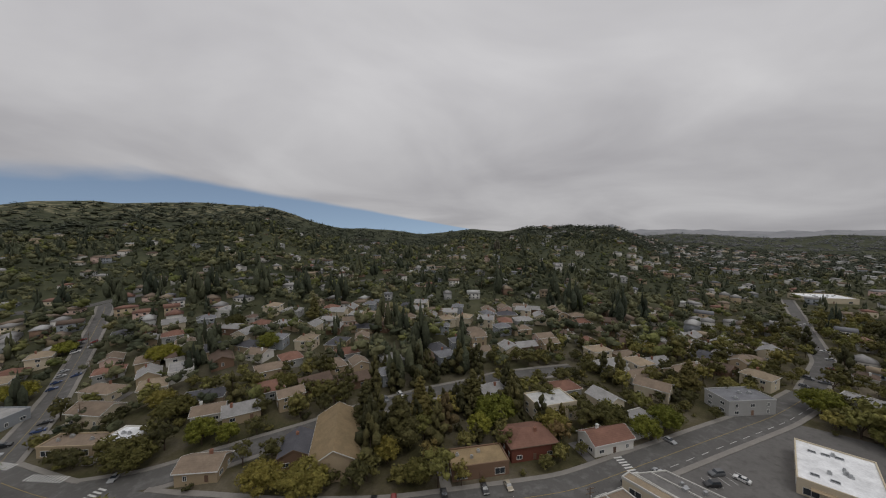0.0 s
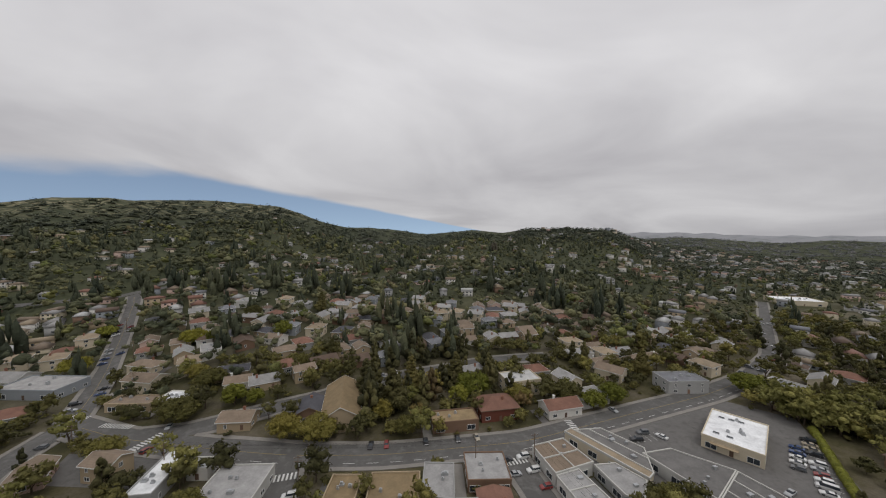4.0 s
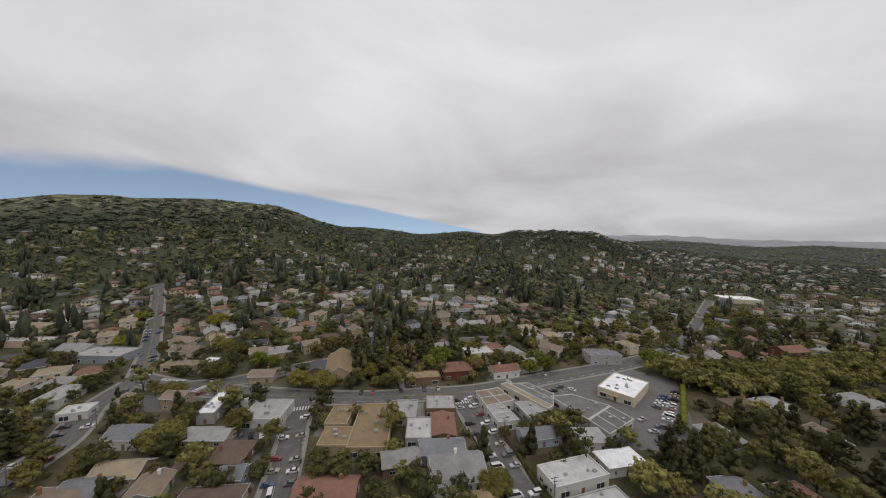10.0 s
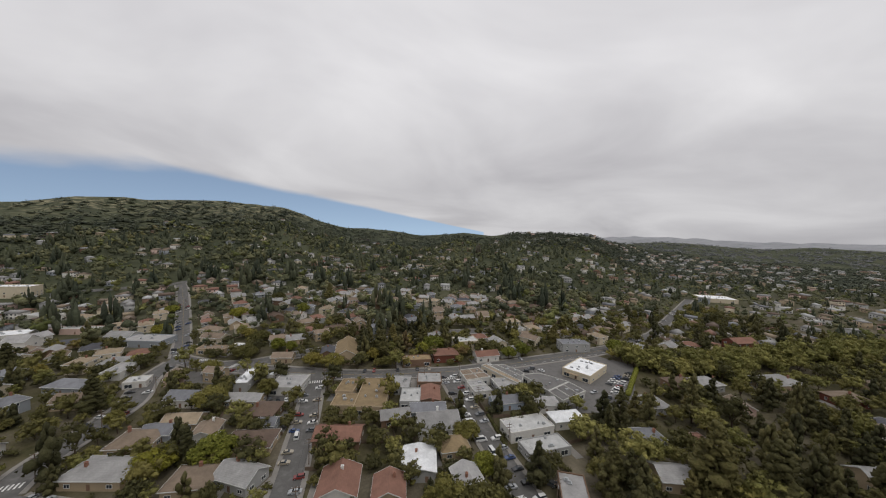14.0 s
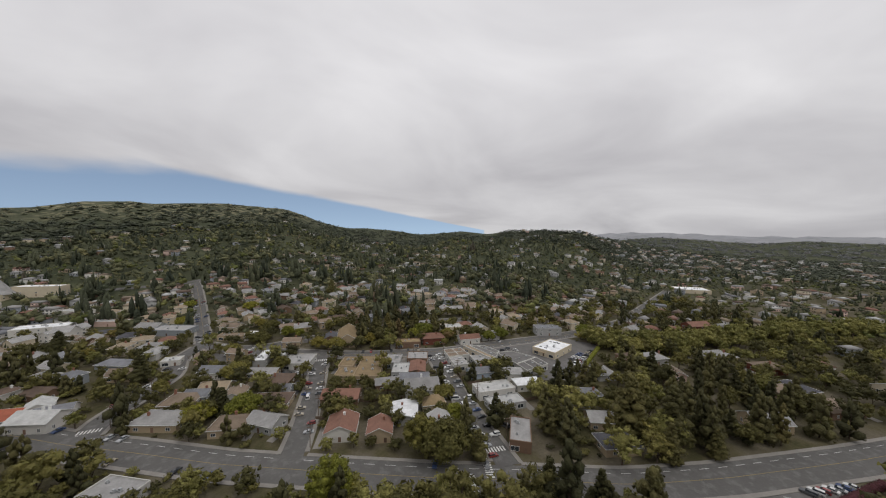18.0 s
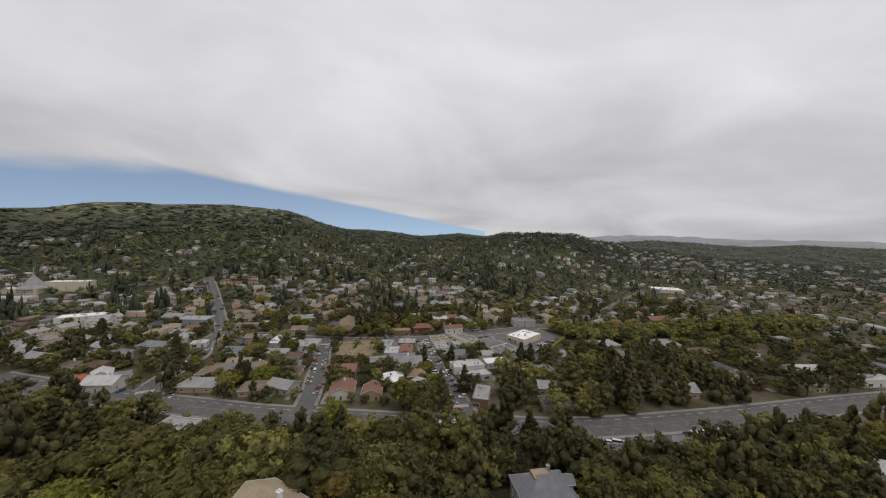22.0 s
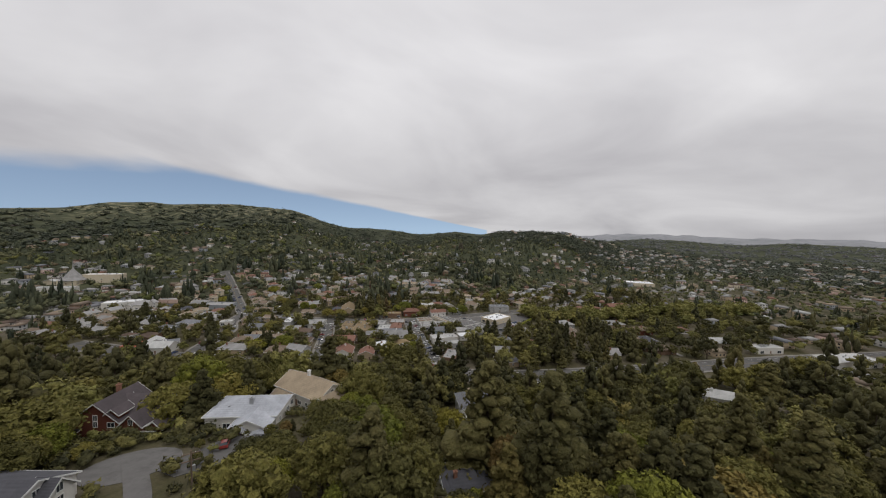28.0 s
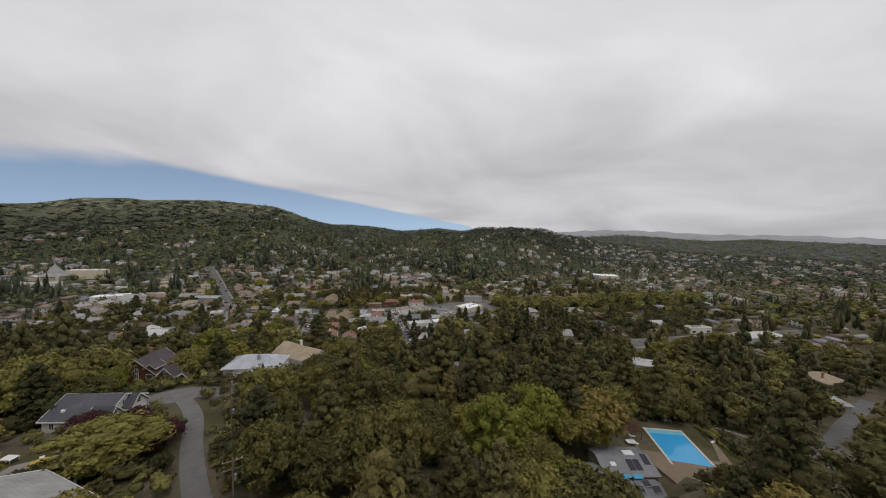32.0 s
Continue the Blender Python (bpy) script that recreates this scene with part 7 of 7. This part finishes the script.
def lounger(x, y, turn):
    root = new("sun_lounger")
    bm = bmesh.new()
    box(bm, -0.32, -0.9, 0.28, 0.32, 0.35, 0.38)
    part("seat", bm, TRIM, root)
    bm = bmesh.new()
    hull(bm, [(-0.32, 0.35, 0.28), (0.32, 0.35, 0.28), (0.32, 0.95, 0.75), (-0.32, 0.95, 0.75)], [(-0.32, 0.35, 0.38), (0.32, 0.35, 0.38), (0.32, 0.92, 0.85), (-0.32, 0.92, 0.85)])
    part("backrest", bm, TRIM, root)
    for a, b in ((-0.28, -0.8), (0.28, -0.8), (-0.28, 0.6), (0.28, 0.6)):
        bm = bmesh.new()
        box(bm, a - 0.03, b - 0.03, 0, a + 0.03, b + 0.03, 0.3)
        part("leg", bm, TRIM, root)
    root.matrix_basis = pose(x, y, zat(x, y) + 0.08, 0, 0, turn)
    tagged(root, "white sun lounger on the terrace", "lounger", "loungers")


for x, y, t in ((86, -213, 60), (84, -216, 62), (107, -222, -80), (-52, -208, 30), (-49, -209, 40), (-56, -213, 10)):
    lounger(x, y, t)


def parasol(x, y):
    root = new("parasol")
    cloth = surface("yellow_cloth", (0.50, 0.36, 0.06), 0.8, grain=4, blotch=0.8, vary=0.12)
    bm = bmesh.new()
    tube(bm, (0, 0, 0), (0, 0, 2.5), 0.03, 0.03, 6)
    part("pole", bm, METAL, root)
    bm = bmesh.new()
    tube(bm, (0, 0, 2.05), (0, 0, 2.55), 1.6, 0.06, 10)
    part("canopy", bm, cloth, root, "round yellow cloth canopy")
    bm = bmesh.new()
    tube(bm, (0, 0, 0), (0, 0, 0.12), 0.3, 0.25, 10)
    part("base", bm, CONCRETE, root)
    root.matrix_basis = pose(x, y, zat(x, y) + 0.08)
    tagged(root, "open yellow parasol on a paved terrace", "parasol")


parasol(-50, -211.5)
plate("terrace", "pale paved terrace beside the house", [(-63, -203), (-47, -206), (-42, -215), (-56, -219), (-64, -213)], CONCRETE, 0.08, "terrace")
plate("cul_de_sac", "round grey turning place at the lane's end", [(-43 + 8.5 * math.cos(a), -176 + 7.5 * math.sin(a)) for a in np.linspace(0, 2 * math.pi, 20, endpoint=False)], LOT, 0.10, "road")
plate("driveway", "asphalt drive up to a white house", [(-37, -180), (-32, -184), (-19, -179), (-20, -169.5), (-28, -167)], ASPHALT, 0.12, "driveway")
plate("courtyard", "grey asphalt court beside the ochre roofed house", [(1, -127), (9, -117), (14, -123), (5, -139), (0, -140)], LOT, 0.10, "driveway")
plate("terrace", "pale paved terrace below white balconies", [(50, -118), (66, -117.5), (66.5, -123), (50.5, -124)], CONCRETE, 0.10, "terrace")
park(3, -133, 150, 4)
park(-21, -173, 70, 2)


def balconies():
    """White balconies and posts on the south front of the tall house."""
    z = 2.9
    for u, y in ((-6.0, -7.95), (1.2, -9.65), (6.2, -6.8)):
        bm = bmesh.new()
        box(bm, u - 2.1, y - 1.8, z - 0.18, u + 2.1, y, z)
        deck = part("balcony", bm, TRIM, TALL, "white balcony with a slatted rail")
        for a, b, c2, d2 in ((u - 2.1, y - 1.8, u + 2.1, y - 1.7), (u - 2.1, y - 1.7, u - 2.0, y), (u + 2.0, y - 1.7, u + 2.1, y)):
            bm = bmesh.new()
            box(bm, a, b, z + 0.85, c2, d2, z + 0.97)
            part("rail", bm, TRIM, deck)
        for i in range(8):
            bm = bmesh.new()
            x = u - 2.0 + i * 0.57
            box(bm, x - 0.04, y - 1.78, z, x + 0.04, y - 1.72, z + 0.85)
            part("baluster", bm, TRIM, deck)
        for x in (u - 1.95, u + 1.95):
            bm = bmesh.new()
            box(bm, x - 0.12, y - 1.8, -1.5, x + 0.12, y - 1.56, z - 0.18)
            part("post", bm, TRIM, TALL)


balconies()


def pergola(x, y, turn):
    """A timber pergola beside the pool."""
    root = new("pergola")
    red = surface("stained_timber", (0.17, 0.075, 0.05), 0.8, grain=5, blotch=0.8, vary=0.3)
    for a in (-2.4, 2.4):
        for b in (-1.6, 1.6):
            bm = bmesh.new()
            box(bm, a - 0.09, b - 0.09, 0, a + 0.09, b + 0.09, 2.5)
            part("post", bm, red, root)
    for b in (-1.6, 1.6):
        bm = bmesh.new()
        box(bm, -2.8, b - 0.06, 2.5, 2.8, b + 0.06, 2.7)
        part("beam", bm, red, root)
    bm = bmesh.new()
    box(bm, -0.05, -2.1, 2.7, 0.05, 2.1, 2.84)
    me = mesh_of("rafter", bm, red)
    for i in range(12):
        piece("rafter", me, root, Matrix.Translation((-2.64 + i * 0.48, 0, 0)))
    root.matrix_basis = pose(x, y, zat(x, y) + 0.05, 0, 0, turn)
    tagged(root, "red-brown timber pergola beside the pool", "pergola")


pergola(86, -212.5, -20)


def table(x, y, turn, w=1.8, d=1.0):
    root = new("garden_table")
    bm = bmesh.new()
    box(bm, -w / 2, -d / 2, 0.70, w / 2, d / 2, 0.75)
    part("tabletop", bm, TRIM, root)
    for a in (-w / 2 + 0.1, w / 2 - 0.1):
        for b in (-d / 2 + 0.1, d / 2 - 0.1):
            bm = bmesh.new()
            box(bm, a - 0.03, b - 0.03, 0, a + 0.03, b + 0.03, 0.7)
            part("leg", bm, TRIM, root)
    root.matrix_basis = pose(x, y, zat(x, y) + 0.08, 0, 0, turn)
    tagged(root, "white garden table on paving", "table", "garden tables")


table(83, -215.5, -20, 2.6, 1.8)
table(104, -210, -25, 2.2, 1.4)
table(-48.5, -210.5, 20, 1.8, 1.4)
table(-58, -206, -20, 2.4, 1.6)


def garden_path(pts, width):
    """A winding pale path."""
    p = resample(pts, 1.0)
    d = np.gradient(p, axis=0)
    d /= np.hypot(*d.T)[:, None]
    n = np.stack((-d[:, 1], d[:, 0]), 1)
    bm = bmesh.new()
    rows = [[bm.verts.new((*(q + m * width * k), zat(*(q + m * width * k)) + up)) for k, up in ((-0.5, -0.2), (-0.5, 0.09), (0.5, 0.09), (0.5, -0.2))] for q, m in zip(p, n)]
    for a, b in zip(rows, rows[1:]):
        for i in range(3):
            bm.faces.new((a[i], a[i + 1], b[i + 1], b[i]))
    tagged(new("garden_path", mesh_of("garden_path", bm, CONCRETE)), "pale winding garden path beside shrubs", "path", kind="structure")


garden_path([(116, -212), (118, -217), (119.4, -222), (117, -228), (112, -234)], 1.3)
garden_path([(82, -234), (90, -239), (100, -240)], 1.2)


def bare_branch(x, y, turn):
    """A crooked pale dead limb on a short trunk."""
    root = new("dead_tree")
    pts = [(0, 0, -0.5), (0.1, 0, 1.6), (0.7, 0.2, 2.8), (1.9, 0.1, 3.5), (2.6, 0.5, 4.7), (2.2, 0.9, 5.8), (3.1, 1.0, 6.6)]
    pale = surface("bare_wood", (0.27, 0.24, 0.20), 0.9, grain=5, blotch=0.8, vary=0.3)
    bm = bmesh.new()
    for k, (a, b) in enumerate(zip(pts, pts[1:])):
        tube(bm, a, b, 0.26 - 0.035 * k, 0.225 - 0.035 * k, 7)
    part("trunk", bm, pale, root)
    for a, b in (((1.9, 0.1, 3.5), (3.6, -0.8, 4.0)), ((0.7, 0.2, 2.8), (-0.8, 0.6, 4.4)), ((2.6, 0.5, 4.7), (4.2, 0.6, 5.2)), ((-0.8, 0.6, 4.4), (-1.2, 0.2, 5.8))):
        bm = bmesh.new()
        tube(bm, a, b, 0.11, 0.04, 5)
        part("branch", bm, pale, root)
    root.matrix_basis = pose(x, y, zat(x, y), 0, 0, turn)
    tagged(root, "crooked bare grey tree with forked limbs", "tree")


bare_branch(-40.5, -219.5, 40)
bare_branch(44, -236, 120)
